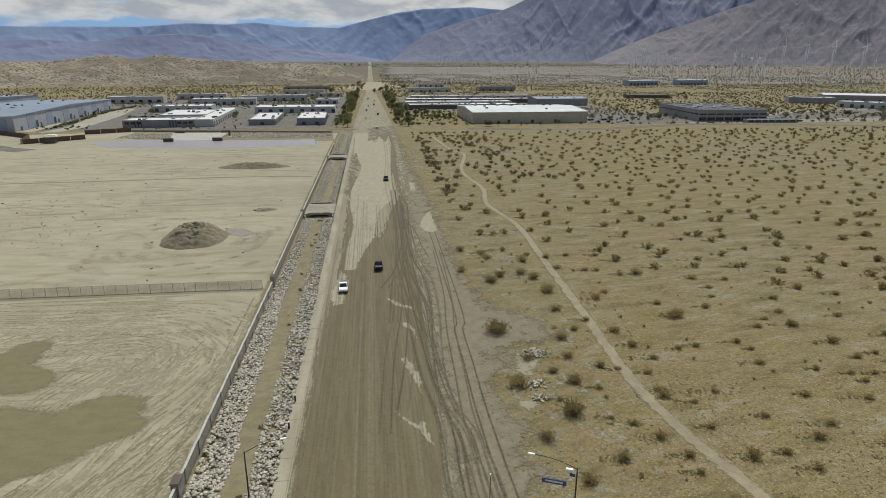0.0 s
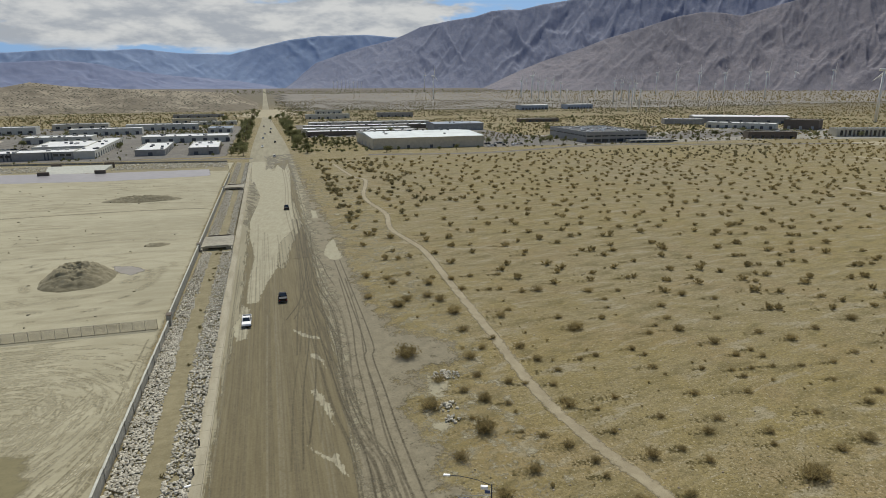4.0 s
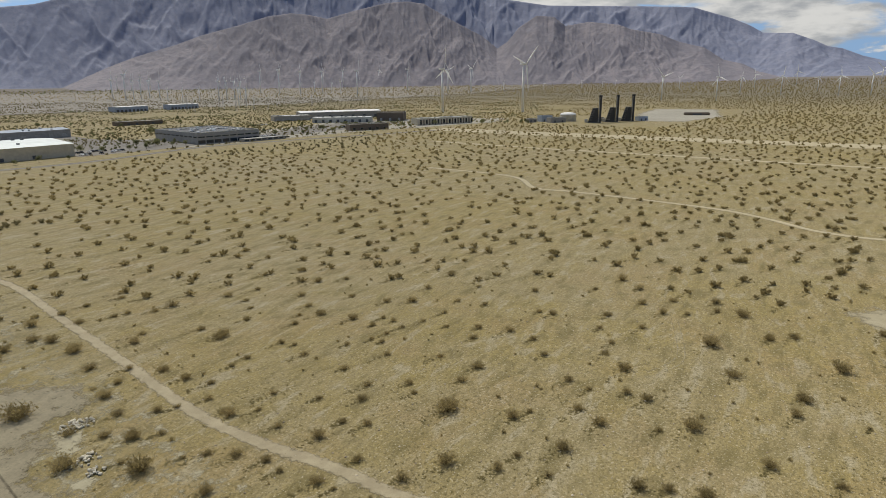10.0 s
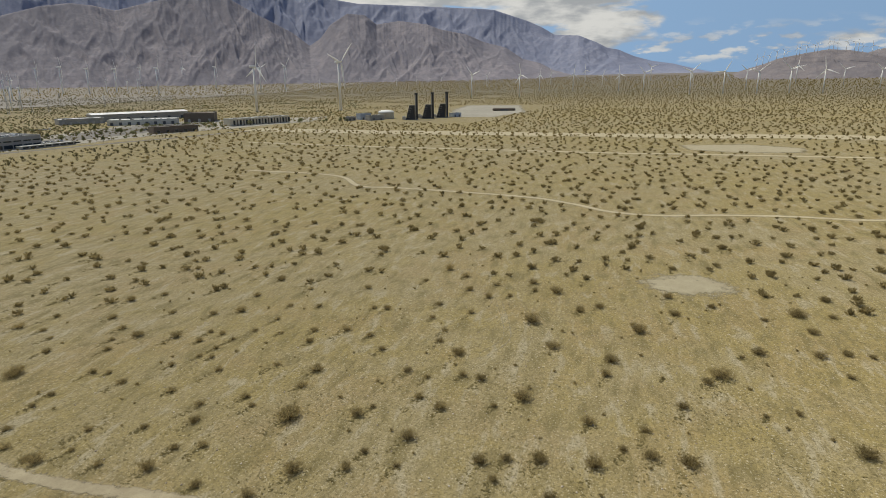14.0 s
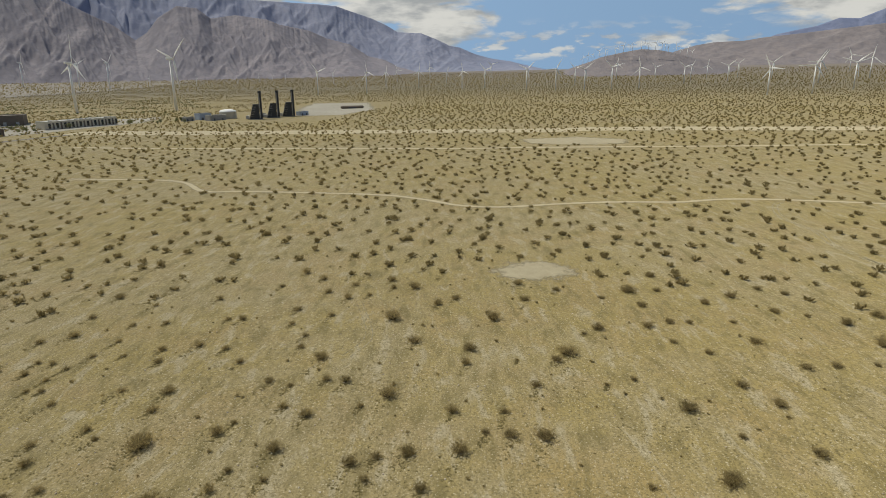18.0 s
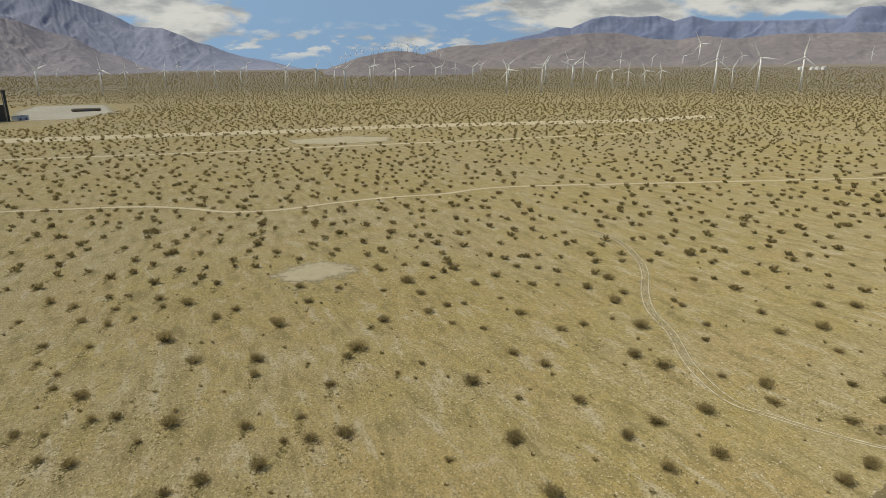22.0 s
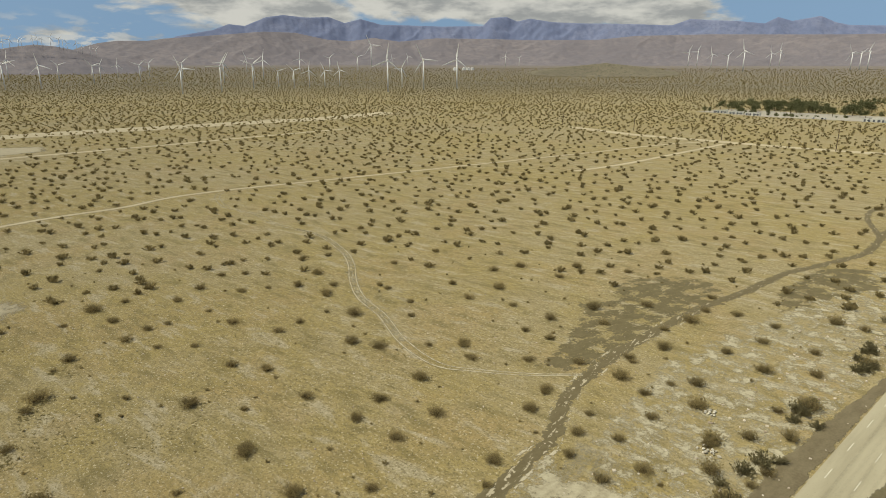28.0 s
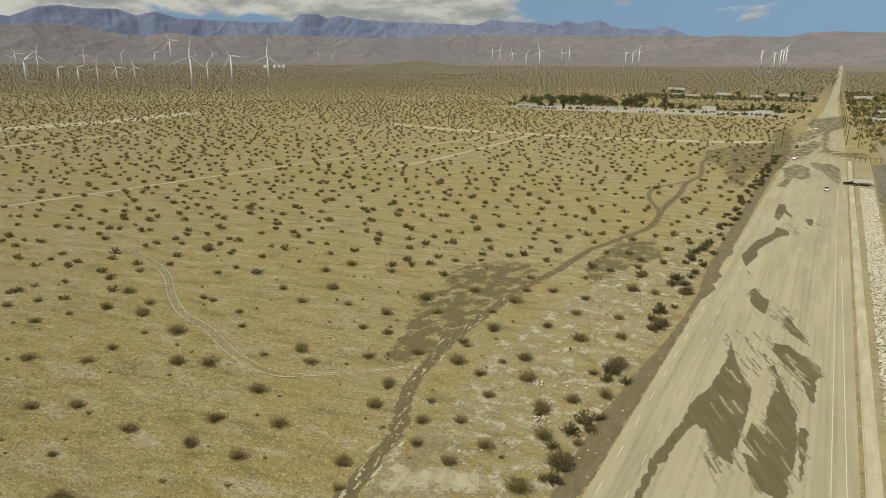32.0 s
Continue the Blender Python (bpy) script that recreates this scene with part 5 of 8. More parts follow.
ground_layers("ground_crossing_mud", gx, gy, {"silt": none, "wet": np.minimum(0.5 * union_inside(X, Y, [DARK_7, DARK_8, DARK_9, [(17, -576), (5.5, -666), (1.2, -631), (9.4, -533), (15.3, -521)]], 12.0), 0.25), "foam": none, "stream": none, "islands": none, "track": none * 0}, FIELD_FLOOD, 0.11, "damp dark mud spread over the flooded crossing")


# ---- shrubs ----
def shrub_arrays(r, twigs, leaves, seed, leaf=0.09, twig_w=0.016, dome=0.72):
    """Twigs and leaf triangles of a spiky dry shrub of radius r about the origin."""
    g = np.random.default_rng(seed)
    a, s = g.uniform(0, 2 * np.pi, twigs), g.uniform(0.05, 1.0, twigs) ** 0.6
    out = np.stack([np.cos(a) * s, np.sin(a) * s, dome * np.sqrt(1 - 0.75 * s**2)], 1) * (r * g.uniform(0.65, 1.12, twigs))[:, None]
    root = out * [0.12, 0.12, 0] + g.normal(0, 0.03 * r, (twigs, 3)) * [1, 1, 0]
    side = np.cross(out, g.normal(0, 1, (twigs, 3)))
    side *= (twig_w * r / (np.linalg.norm(side, axis=1) + 1e-9))[:, None]
    tv = np.stack([root - side, root + side, out], 1).reshape(-1, 3)
    k = g.integers(0, twigs, leaves)
    f = (g.uniform(0.1, 1.0, leaves) ** 0.6)[:, None]
    c = root[k] + (out[k] - root[k]) * f + g.normal(0, 0.09 * r, (leaves, 3))
    d1 = (out[k] - root[k]) / r + g.normal(0, 0.45, (leaves, 3)) + [0, 0, 0.35]
    d1 /= np.linalg.norm(d1, axis=1, keepdims=True) + 1e-9
    d2 = np.cross(d1, g.normal(0, 1, (leaves, 3)))
    d2 /= np.linalg.norm(d2, axis=1, keepdims=True) + 1e-9
    size = (leaf * r * g.uniform(0.6, 1.5, leaves))[:, None]
    lv = np.stack([c - d2 * size * 0.5, c + d2 * size * 0.5, c + d1 * size * 1.7], 1).reshape(-1, 3)
    tv[:, 2], lv[:, 2] = np.maximum(tv[:, 2], -0.02), np.maximum(lv[:, 2], 0.0)
    return tv, lv


def tris(n):
    return np.arange(n, dtype=np.int32).reshape(-1, 3)


SHRUBS = []
for kind in range(8):
    tv, lv = shrub_arrays(1.0, 170, (900, 1000, 700, 1150, 620, 950, 800, 850)[kind], 100 + kind, 0.058, 0.013, dome=(0.75, 0.9, 0.7, 0.8, 0.65, 0.85, 0.95, 0.6)[kind])
    base = new("desert_shrub")
    tagged(base, "spiky dry olive-brown creosote shrub on sandy ground", "shrub", "shrubs of the field")
    for nm, v, mt in (("branchwork", tv, SHRUB_TWIG), ("foliage", lv, SHRUB_LEAF)):
        o = sheet(nm, v, tris(len(v)), mt)
        o.parent = base
    SHRUBS.append(base)

SHRUBS_A = [(62.7, 11, 2.3), (51.6, -37.5, 2.3), (57.1, -29.4, 3.2), (42.4, -49.1, 1.8), (23, -61.3, 3.8), (25.4, 60.8, 2.8), (63.5, 18.7, 1.8), (42.1, 52.2, 0.9), (49, 46.6, 2.1), (41.7, 55, 2.5), (61.6, 31.9, 1.6), (33.3, -61.1, 2.5), (67, -18.5, 1.6), (58.6, 38, 2), (45.3, -53.3, 2.8), (66.6, 21.7, 2.5), (68.5, 18.4, 1.8), (55.4, 44.3, 3.1), (70, 14.2, 2.8), (71.3, 7, 3.1), (20.4, -68.7, 4.4), (31.4, 64.6, 2.4), (27.8, -66.2, 1), (48.3, 54.3, 1.9), (40, 60.8, 1.3), (62.8, 37.5, 1.4), (39.4, -62.2, 2.1), (22.6, 70.2, 2.9), (30.8, -67.1, 2.9), (58.3, -46.5, 2.7), (69, -28.5, 3.2), (68.2, 33.3, 2.6)]
SHRUBS_B = [(40.4, 64.3, 1.8), (70.4, -29, 2.6), (76.3, -0, 2.9), (76.5, -4.8, 3.4), (76.6, 3.8, 1.7), (20.1, -74.9, 2), (24.8, -73.5, 3.3), (46.1, -63.1, 1.1), (38.5, 68.7, 2.2), (42, -67.5, 2.5), (48.6, 63.1, 2.5), (37.1, -70.8, 2.2), (66.4, -44.9, 2.6), (36.1, 72.2, 1.8), (59.4, -55.1, 3.1), (28.3, 76, 4), (33.5, 74.1, 1), (19.7, -79, 2.7), (55.5, 59.9, 1.8), (81.7, 9.5, 2.4), (82.6, 1.3, 2), (53.6, 63.4, 1.6), (71.1, 43.6, 2.5), (27.9, -79, 2.1), (77.8, 32.2, 2.5), (46.7, 70.2, 1.5), (50.9, -67.2, 2.8), (27.5, 79.8, 1.2), (66.1, 53, 4), (81.4, 24.4, 1.3), (28, -80.6, 3.5), (43.9, -73.1, 1.7)]
SHRUBS_C = [(74.2, 42.4, 1.3), (68.8, -51.2, 3.2), (67.4, 53.2, 3.4), (80.4, -33.3, 1.5), (21.9, 84.8, 3.9), (85.2, 20.7, 3.6), (37.1, -79.6, 2.4), (79.7, 36.8, 2.1), (77.3, -42.5, 2.7), (24.8, -85.5, 2.6), (34.6, 82.5, 1.7), (60.3, 66.2, 2.1), (52.6, -72.9, 1.9), (31.3, 84.8, 2.8), (44, 79.1, 2.8), (47.8, 76.9, 1.2), (67.3, 60.8, 1.4), (53.2, -74, 2.5), (56.1, 72, 1.6), (87.3, -27.2, 3.3), (91.7, -3.5, 2.5), (43.9, 80.7, 1.8), (20.8, -89.7, 3), (70, -60.5, 3.2), (28.9, 88.5, 2.1), (89.2, 29.3, 2.3), (69.2, 63.7, 1.8), (33.9, -88, 3.6), (64.4, 69, 2.2), (86.6, 38.4, 1.5), (93.6, -15.4, 1.1), (75.8, 57.2, 2.2)]
SHRUBS_D = [(41.7, -85.3, 2.5), (52.4, 79.4, 1.8), (89.3, 32.8, 1.8), (40.1, 88.1, 1.3), (25.7, 93.3, 2.8), (37.5, 89.4, 1.8), (87.4, 42.6, 2.2), (44.7, 86.5, 1.7), (96, -20.2, 1.5), (98.2, 9.3, 2.1), (33, 93.3, 2.4), (47.3, -87, 3.4), (25, -96.2, 2.3), (90.6, -41.9, 2.5), (40.6, -91.5, 2.3), (81.7, 58.2, 2.8), (69.6, -72.7, 2.8), (100.9, -0, 0.8), (66.1, 76.9, 1.9), (62.4, -80.1, 2.9), (71, -72.7, 1.5), (37.5, -94.8, 3.1), (101.8, -7.3, 2.5), (55.6, -86.1, 2.7), (47.8, 91.2, 1.9), (22.1, -101, 4.3), (96.4, -37.8, 2.9), (97.3, 36.7, 2.9), (80.9, 66.3, 2), (104.3, 9.2, 3.3), (104.8, -9.3, 4.3), (85.2, -62.5, 3.9)]
SHRUBS_E = [(49.3, -93.9, 2.2), (74.8, -75.2, 2.8), (75.2, 74.8, 2), (79.5, -70.3, 2), (34.1, 100.8, 3), (46.1, 96.4, 2.2), (93.9, 51.2, 2), (22.5, 104.9, 5.2), (50.7, -94.8, 3), (75.8, -76.3, 3), (90.4, -59.6, 3.2), (106.6, 20.6, 3.4), (54, 94.3, 1.4), (65.2, 87.4, 2.2), (101.5, 42.2, 2), (37.7, 104.3, 1.9), (57.8, 95, 1.9), (65.9, -90.4, 2.5), (73.5, 84.4, 1.5), (78.8, 79.8, 1.5), (45.2, 102.7, 2.5), (31.9, -108.4, 3.5), (91.9, 66.6, 1.9), (78.4, 82.4, 1.3), (98.8, 56.7, 1.9), (48.5, -103.4, 3.4), (108.7, -35.7, 2.1), (67, 92.7, 1.3), (71.7, -89.7, 2.1), (106.9, 43.4, 1.9), (114.7, -13.1, 1.5), (41.5, 108.3, 1.7)]
SHRUBS_F = [(66, 95.5, 1.7), (82.4, 82.1, 1.5), (104.6, -51.3, 3), (25.2, -113.8, 3), (112.8, -30.1, 1.9), (39.8, -110.8, 2.4), (99.7, 62.7, 2.4), (117.5, -16, 3), (96.8, 68.9, 2), (93.2, 74.6, 1.5), (86.9, 81.8, 1.5), (105.8, -56.7, 2.6), (37, 114.2, 2.9), (120, 5.9, 3.7), (117.4, 27.6, 4.2), (93.3, -76.9, 2), (83.8, 87.6, 1.6), (72.2, -98.4, 3.1), (112.3, 48.5, 1.8), (92.2, 80.4, 1.6), (102, -67.8, 4), (63.1, -105, 2.9), (120, -26.4, 2.9), (88.3, 85.7, 1.6), (59.5, 107.9, 2.9), (53, -111.6, 2.3), (114.8, -45.9, 3.2), (61, 108.6, 3.2), (117.8, 41.5, 2), (107.3, -64.1, 1.4), (88.1, 88.6, 1.4), (83.7, 93.7, 2.5)]
SHRUBS_G = [(74.1, 101.6, 1.8), (37.3, -120.6, 3), (28.6, -123.1, 2.5), (122.9, -31.3, 2.3), (20.3, -125.2, 3.7), (99, 79.9, 1.6), (123.1, -35.4, 2.1), (113.3, 60.3, 2.3), (82.9, -98.2, 2.3), (127.2, 19.1, 2.3), (47.6, 119.5, 2.8), (99.8, -81.8, 2.3), (112.7, 63.4, 1.6), (59.7, 115.2, 2.1), (120, 50.2, 2.6), (81.2, 101.6, 2.8), (128.8, 19.4, 1.7), (51.6, -119.7, 4.2), (69.6, -110.3, 3.8), (38.2, 124.9, 3.8), (77.8, 104.9, 1.4), (69, 112.2, 2.1), (92.8, -93.7, 2.9), (124.5, -44.5, 1.9), (131.4, 15.5, 2.6), (132.4, -0.6, 2.9), (108.9, 75.7, 1.7), (50.8, 122.7, 2.2), (106.8, 82.1, 1.7), (132, -26.9, 2.9), (128.5, 41.1, 2.4), (100, 90.7, 2.7)]
SHRUBS_H = [(26.8, 132.6, 3.9), (116.2, -69.2, 2.9), (96.2, 95.4, 2.2), (38.5, -130.2, 2.4), (82.8, 107.9, 2.2), (131.2, 36.5, 1.7), (62.7, -121.1, 3.7), (117.8, -70.3, 3.2), (135.9, -18.4, 2), (52.3, -127.7, 2.5), (110.5, -83.1, 2.2), (37.3, 133.6, 3.2), (46.7, -130.8, 3.2), (73.8, 117.8, 1.5), (29.6, 136, 2.8), (92.9, -104, 3.3), (131.8, 47, 2.3), (137.5, 26.6, 3.8), (93.6, 104.7, 2), (140.3, -8, 2.3), (136.9, 31.8, 1.8), (113.6, -83, 2), (135.3, -41.3, 2.5), (102.8, -97.4, 2.3), (35.1, 137.4, 3.1), (20.7, 140.4, 3.1), (121, -74.3, 2.8), (131.8, -55.1, 2.8), (123.9, 71.2, 2), (126.3, -67.4, 3.1), (141, -25.2, 4.4), (143.4, 1.4, 2.8)]
SHRUBS_I = [(129.8, -61.1, 1.8), (137.7, 41.9, 2.6), (86.5, 115.1, 2.6), (109.5, 93.8, 2.3), (76, 123, 1.8), (25.7, -142.6, 2.6), (118, 84.2, 1.8), (30.9, -142, 3.6), (142.4, -32.1, 2.6), (142.2, 33.7, 2.9), (59, 134, 2.1), (45, 140.1, 2.6), (134.4, 60, 1.8), (51.6, 138, 1.8), (55.4, -136.7, 2.6), (54.3, 137.4, 1.8), (20, -146.5, 3.4), (63.1, 134.1, 3.7), (140.3, -48.3, 3.2), (75.3, 129.7, 2.9), (141.2, 51.5, 2.7), (88.5, -121.9, 2.9), (37.7, 146.5, 3.2), (131.8, -75.8, 3.8), (82.7, 127.9, 1.9), (29, 149.9, 3), (103.5, -113.1, 3.3), (96.1, 120.5, 2.5), (102.1, 116, 1.9), (121.6, 95.7, 2.8), (44.7, 148.8, 2.2), (143.6, -61.3, 2.5)]
SHRUBS_J = [(145.5, 57.9, 3.1), (153.4, -32.2, 3.1), (28.3, 154.2, 3.3), (146.4, -56.2, 2.5), (101, -121, 3.9), (125.6, -96.4, 2.5), (24.2, -156.7, 2.5), (50.6, 150.3, 2), (22.9, 157.2, 2.8), (79, -138.9, 2.8), (90.6, -132.2, 3.1), (58.3, 149.3, 2)]
NEAR_SHRUBS = SHRUBS_A + SHRUBS_B + SHRUBS_C + SHRUBS_D + SHRUBS_E + SHRUBS_F + SHRUBS_G + SHRUBS_H + SHRUBS_I + SHRUBS_J

placed, first_use = [], set()
for bx, by, bw in NEAR_SHRUBS:
    kind = int((bx * 7.3 + by * 3.1) % 8)
    if 14 < bx < 40 and bw > 3.4:
        kind = 3
    m = pose(bx, by, float(ground_z(bx, by)) - 0.03, 0, 0, (bx * 37 + by * 91) % 360) @ Matrix.Diagonal((bw * 0.58, bw * 0.58, bw * 0.55 * (0.85 + 0.3 * ((bx * 13 + by) % 1)), 1))
    if kind in first_use:
        ob = copy_thing(SHRUBS[kind], m)
        ob.matrix_basis = m
    else:
        SHRUBS[kind].matrix_basis = m
        first_use.add(kind)
    placed.append((bx, by))
placed = np.array(placed)

# jittered scatter for the rest of the plain
TRAILS = [TRAIL1_0, TRAIL2_0, TRAIL3_0, TRAIL4_0, TRAIL5_0, TRAIL6_0, SANDROAD_0, STREAM_0, CROSSS_0, CROSSN_0]
PATHS = np.vstack([smooth_line(t, 4.0) for t in TRAILS])


def scatter(cell, r0, r1, a0, a1, seed, keep=0.8):
    g = np.random.default_rng(seed)
    n = int(2 * r1 / cell)
    i, j = np.meshgrid(np.arange(n), np.arange(n), indexing="ij")
    x = (i.ravel() + g.uniform(-0.08, 1.08, n * n)) * cell - r1
    y = (j.ravel() + g.uniform(-0.08, 1.08, n * n)) * cell - r1
    r, a = np.hypot(x, y), np.degrees(np.arctan2(x, y))
    ok = (r > r0) & (r < r1) & (a > a0) & (a < a1) & (g.uniform(0, 1, n * n) < keep * (0.55 + 0.9 * lattice(x / 60, y / 60, 5)))
    return x[ok], y[ok]


BLOCKS = ((74, 478, 104, 88), (36, 650, 215, 95), (36, 740, 215, 100), (180, 495, 100, 45), (280, 500, 90, 112), (455, 490, 60, 26), (535, 440, 90, 40), (560, 560, 60, 50), (495, 570, 95, 60), (550, 640, 140, 120), (440, 960, 140, 160))


def open_field(x, y):
    ok = (x > 27) | (x < -60)
    ok &= ~((y > 440) & (y < 482) & (x > 0) & (x < 420))
    ok &= (y < 440) | ((x > 18) & (lattice(x / 45, y / 45, 17) > 0.30))
    for rx, ry, rw, rd in BLOCKS:
        ok &= ~((x > rx - 6) & (x < rx + rw + 6) & (y > ry - 6) & (y < ry + rd + 6))
    ok &= ~((x < 0) & (y > -40) & (y < 470))
    ok &= ~((y < -735) & (y > -860) & (x > 20) & (x < 390))
    ok &= ~((x > 640) & (x < 1080) & (y > 235) & (y < 400))
    ok &= ~((x > 443) & (x < 500) & (y > -70) & (y < 12))
    ok &= inside_distance(x, y, BARE_0) < 0
    for s in range(0, len(x), 4000):
        d = np.hypot(x[s:s + 4000, None] - PATHS[None, :, 0], y[s:s + 4000, None] - PATHS[None, :, 1]).min(1)
        ok[s:s + 4000] &= d > 2.6
    return ok


def shrub_field(name, x, y, size, twigs, leaves, leaf, variants, label, seed, mat=None):
    """Many shrubs joined into one mesh of stuff."""
    g = np.random.default_rng(seed)
    kinds = [np.vstack(shrub_arrays(1.0, twigs, leaves, seed * 50 + k, leaf, 0.05)) for k in range(variants)]
    out = []
    pick = g.integers(0, variants, len(x))
    for k in range(variants):
        q = np.where(pick == k)[0]
        t, s = g.uniform(0, 2 * np.pi, len(q)), size[q]
        c, sn = np.cos(t), np.sin(t)
        v = kinds[k]
        vx = (v[None, :, 0] * c[:, None] - v[None, :, 1] * sn[:, None]) * s[:, None] + x[q][:, None]
        vy = (v[None, :, 0] * sn[:, None] + v[None, :, 1] * c[:, None]) * s[:, None] + y[q][:, None]
        vz = v[None, :, 2] * (s * g.uniform(0.9, 1.25, len(q)))[:, None] + ground_z(x[q], y[q])[:, None]
        out.append(np.stack([vx, vy, vz], -1).reshape(-1, 3))
    out = np.vstack(out)
    return tagged(sheet(name, out, tris(len(out)), mat or SHRUB_LEAF), label, "shrub", kind="stuff")


mx, my = scatter(8.8, 112, 470, -2, 182, 21, 0.98)
near = np.hypot(mx[:, None] - placed[None, :, 0], my[:, None] - placed[None, :, 1]).min(1)
inner = np.hypot(mx, my) < 150
ok = open_field(mx, my) & (near > 4.2) & ~(inner & (near < 11))
mx, my = mx[ok], my[ok]
shrub_field("field_shrubs", mx, my, rng.uniform(0.9, 1.65, len(mx)), 16, 135, 0.19, 8, "dry olive-brown desert shrubs dotted over sandy ground", 31)
fx, fy = scatter(8.2, 470, 1000, -8, 184, 22, 0.98)
ok = open_field(fx, fy)
fx, fy = fx[ok], fy[ok]
size, by_estate = rng.uniform(0.8, 1.6, len(fx)), np.arctan2(fx, fy) < radians(44)
for side, label, mat in ((~by_estate, "dense dry desert shrubs across the open plain", SHRUB_LEAF), (by_estate, "dark olive scrub between the industrial yards", DARK_SCRUB)):
    shrub_field("plain_shrubs", fx[side], fy[side], size[side], 8, 38, 0.36, 6, label, 32, mat)
fx, fy = scatter(10.5, 1000, 2100, -6, 184, 23, 0.95)
ok = open_field(fx, fy)
fx, fy = fx[ok], fy[ok]
size, by_estate = rng.uniform(0.8, 1.5, len(fx)), np.arctan2(fx, fy) < radians(44)
for side, label, mat in ((~by_estate, "far desert shrubs thinning towards the hills", SHRUB_LEAF), (by_estate, "far dark scrub behind the industrial yards", DARK_SCRUB)):
    shrub_field("far_shrubs", fx[side], fy[side], size[side], 2, 9, 0.75, 6, label, 33, mat)
fx, fy = scatter(17.0, 2100, 3250, 4, 184, 26, 0.9)
ok = rng.uniform(0, 1, len(fx)) < np.clip((np.degrees(np.arctan2(fx, fy)) - 4) / 50, 0.1, 1)
fx, fy = fx[ok], fy[ok]
shrub_field("horizon_shrubs", fx, fy, rng.uniform(1.2, 2.4, len(fx)), 2, 7, 0.95, 5, "distant dark scrub towards the foothills", 35)
fx, fy = scatter(11.0, 480, 1330, -45, -2, 24, 0.85)
ok = (fy > 700) & (fx < -40)
fx, fy = fx[ok], fy[ok]
shrub_field("hill_foot_shrubs", fx, fy, rng.uniform(0.7, 1.5, len(fx)), 4, 12, 0.7, 5, "desert scrub on sand in front of the hills", 34, DARK_SCRUB)

fx, fy = scatter(9.0, 470, 1500, -40, 60, 27, 0.75)
ok = ((fy > 478) | ((fy > 385) & (fx > 500) & (fx < 720))) & (np.abs(fx) > 19) & (fx > -420) & (lattice(fx / 38, fy / 38, 19) > 0.55)
fx, fy = fx[ok], fy[ok]
shrub_field("yard_shrubs", fx, fy, rng.uniform(0.6, 1.6, len(fx)), 5, 34, 0.42, 6, "dark green bushes between the industrial yards", 36, TREE_LEAF)

hy = rng.uniform(494, 715, 150)
hx = np.interp(hy, [494, 519, 602, 653, 713], [-237, -241, -252, -259, -257]) + rng.uniform(-2.5, 2.5, 150)
ry = rng.uniform(492, 1050, 300)
rx = np.where(np.arange(300) % 2 == 0, rng.uniform(-27, -17.5, 300), rng.uniform(18.5, 30, 300))
ux, uy = rng.uniform(20, 78, 110), rng.uniform(490, 590, 110)
vx, vy = rng.uniform(-116, -62, 60), rng.uniform(728, 790, 60)
fx, fy = np.concatenate([hx, rx, ux, vx]), np.concatenate([hy, ry, uy, vy])
shrub_field("estate_hedges", fx, fy, rng.uniform(0.8, 2.0, len(fx)), 5, 60, 0.34, 6, "olive green bushes lining the roads and lorry yards", 40, TREE_LEAF)
fx, fy = scatter(34.0, 2800, 3250, -4, 34, 30, 0.8)
shrub_field("far_tree_belt", fx, fy, rng.uniform(1.6, 3.6, len(fx)), 2, 12, 0.7, 5, "thin dark belt of far trees below the mountains", 42, TREE_LEAF)

fx, fy = scatter(8.0, 560, 1700, 150, 180, 28, 0.6)
qx, qy = scatter(8.0, 560, 1700, -180, -165, 29, 0.55)
fx, fy = np.concatenate([fx, qx]), np.concatenate([fy, qy])
rows = (((fy < -860) & (fy > -905)) | ((fy < -1150) & (fy > -1330)) | ((fy < -752) & (fy > -800) & (lattice(fx / 25, fy / 25, 23) > 0.5))) & (fx > 22) & (fx < 340)
west = (fx < -18) & (fx > -330) & (lattice(fx / 40, fy / 40, 22) > 0.40)
fx, fy = fx[rows | west], fy[rows | west]
shrub_field("settlement_bushes", fx, fy, rng.uniform(1.0, 2.9, len(fx)), 5, 40, 0.42, 6, "dark olive bushes and small trees around the houses", 37, TREE_LEAF)

sx_, sy_ = scatter(4.6, 48, 175, -2, 182, 44, 0.26)
near = np.hypot(sx_[:, None] - placed[None, :, 0], sy_[:, None] - placed[None, :, 1]).min(1)
ok = open_field(sx_, sy_) & (near > 2.6)
sx_, sy_ = sx_[ok], sy_[ok]
shrub_field("small_shrubs", sx_, sy_, rng.uniform(0.22, 0.62, len(sx_)), 16, 120, 0.15, 6, "small low tufts of dry brush between the shrubs", 39)

fx, fy = scatter(9.5, 480, 1500, -180, -150, 52, 0.95)
qx, qy = scatter(13.0, 1500, 3000, -180, -150, 53, 0.95)
fx, fy = np.concatenate([fx, qx]), np.concatenate([fy, qy])
ok = fx < -22
fx, fy = fx[ok], fy[ok]
shrub_field("west_plain_shrubs", fx, fy, rng.uniform(0.9, 2.0, len(fx)), 3, 9, 0.75, 5, "desert scrub across the plain beyond the crossing", 54)

# bushes that line the southern road edge
vx, vy = rng.uniform(19.4, 24.5, 95), rng.uniform(-430, -150, 95)
wx, wy = rng.uniform(19.2, 23.0, 26), rng.uniform(-150, -62, 26)
vx, vy = np.concatenate([vx, wx]), np.concatenate([vy, wy])
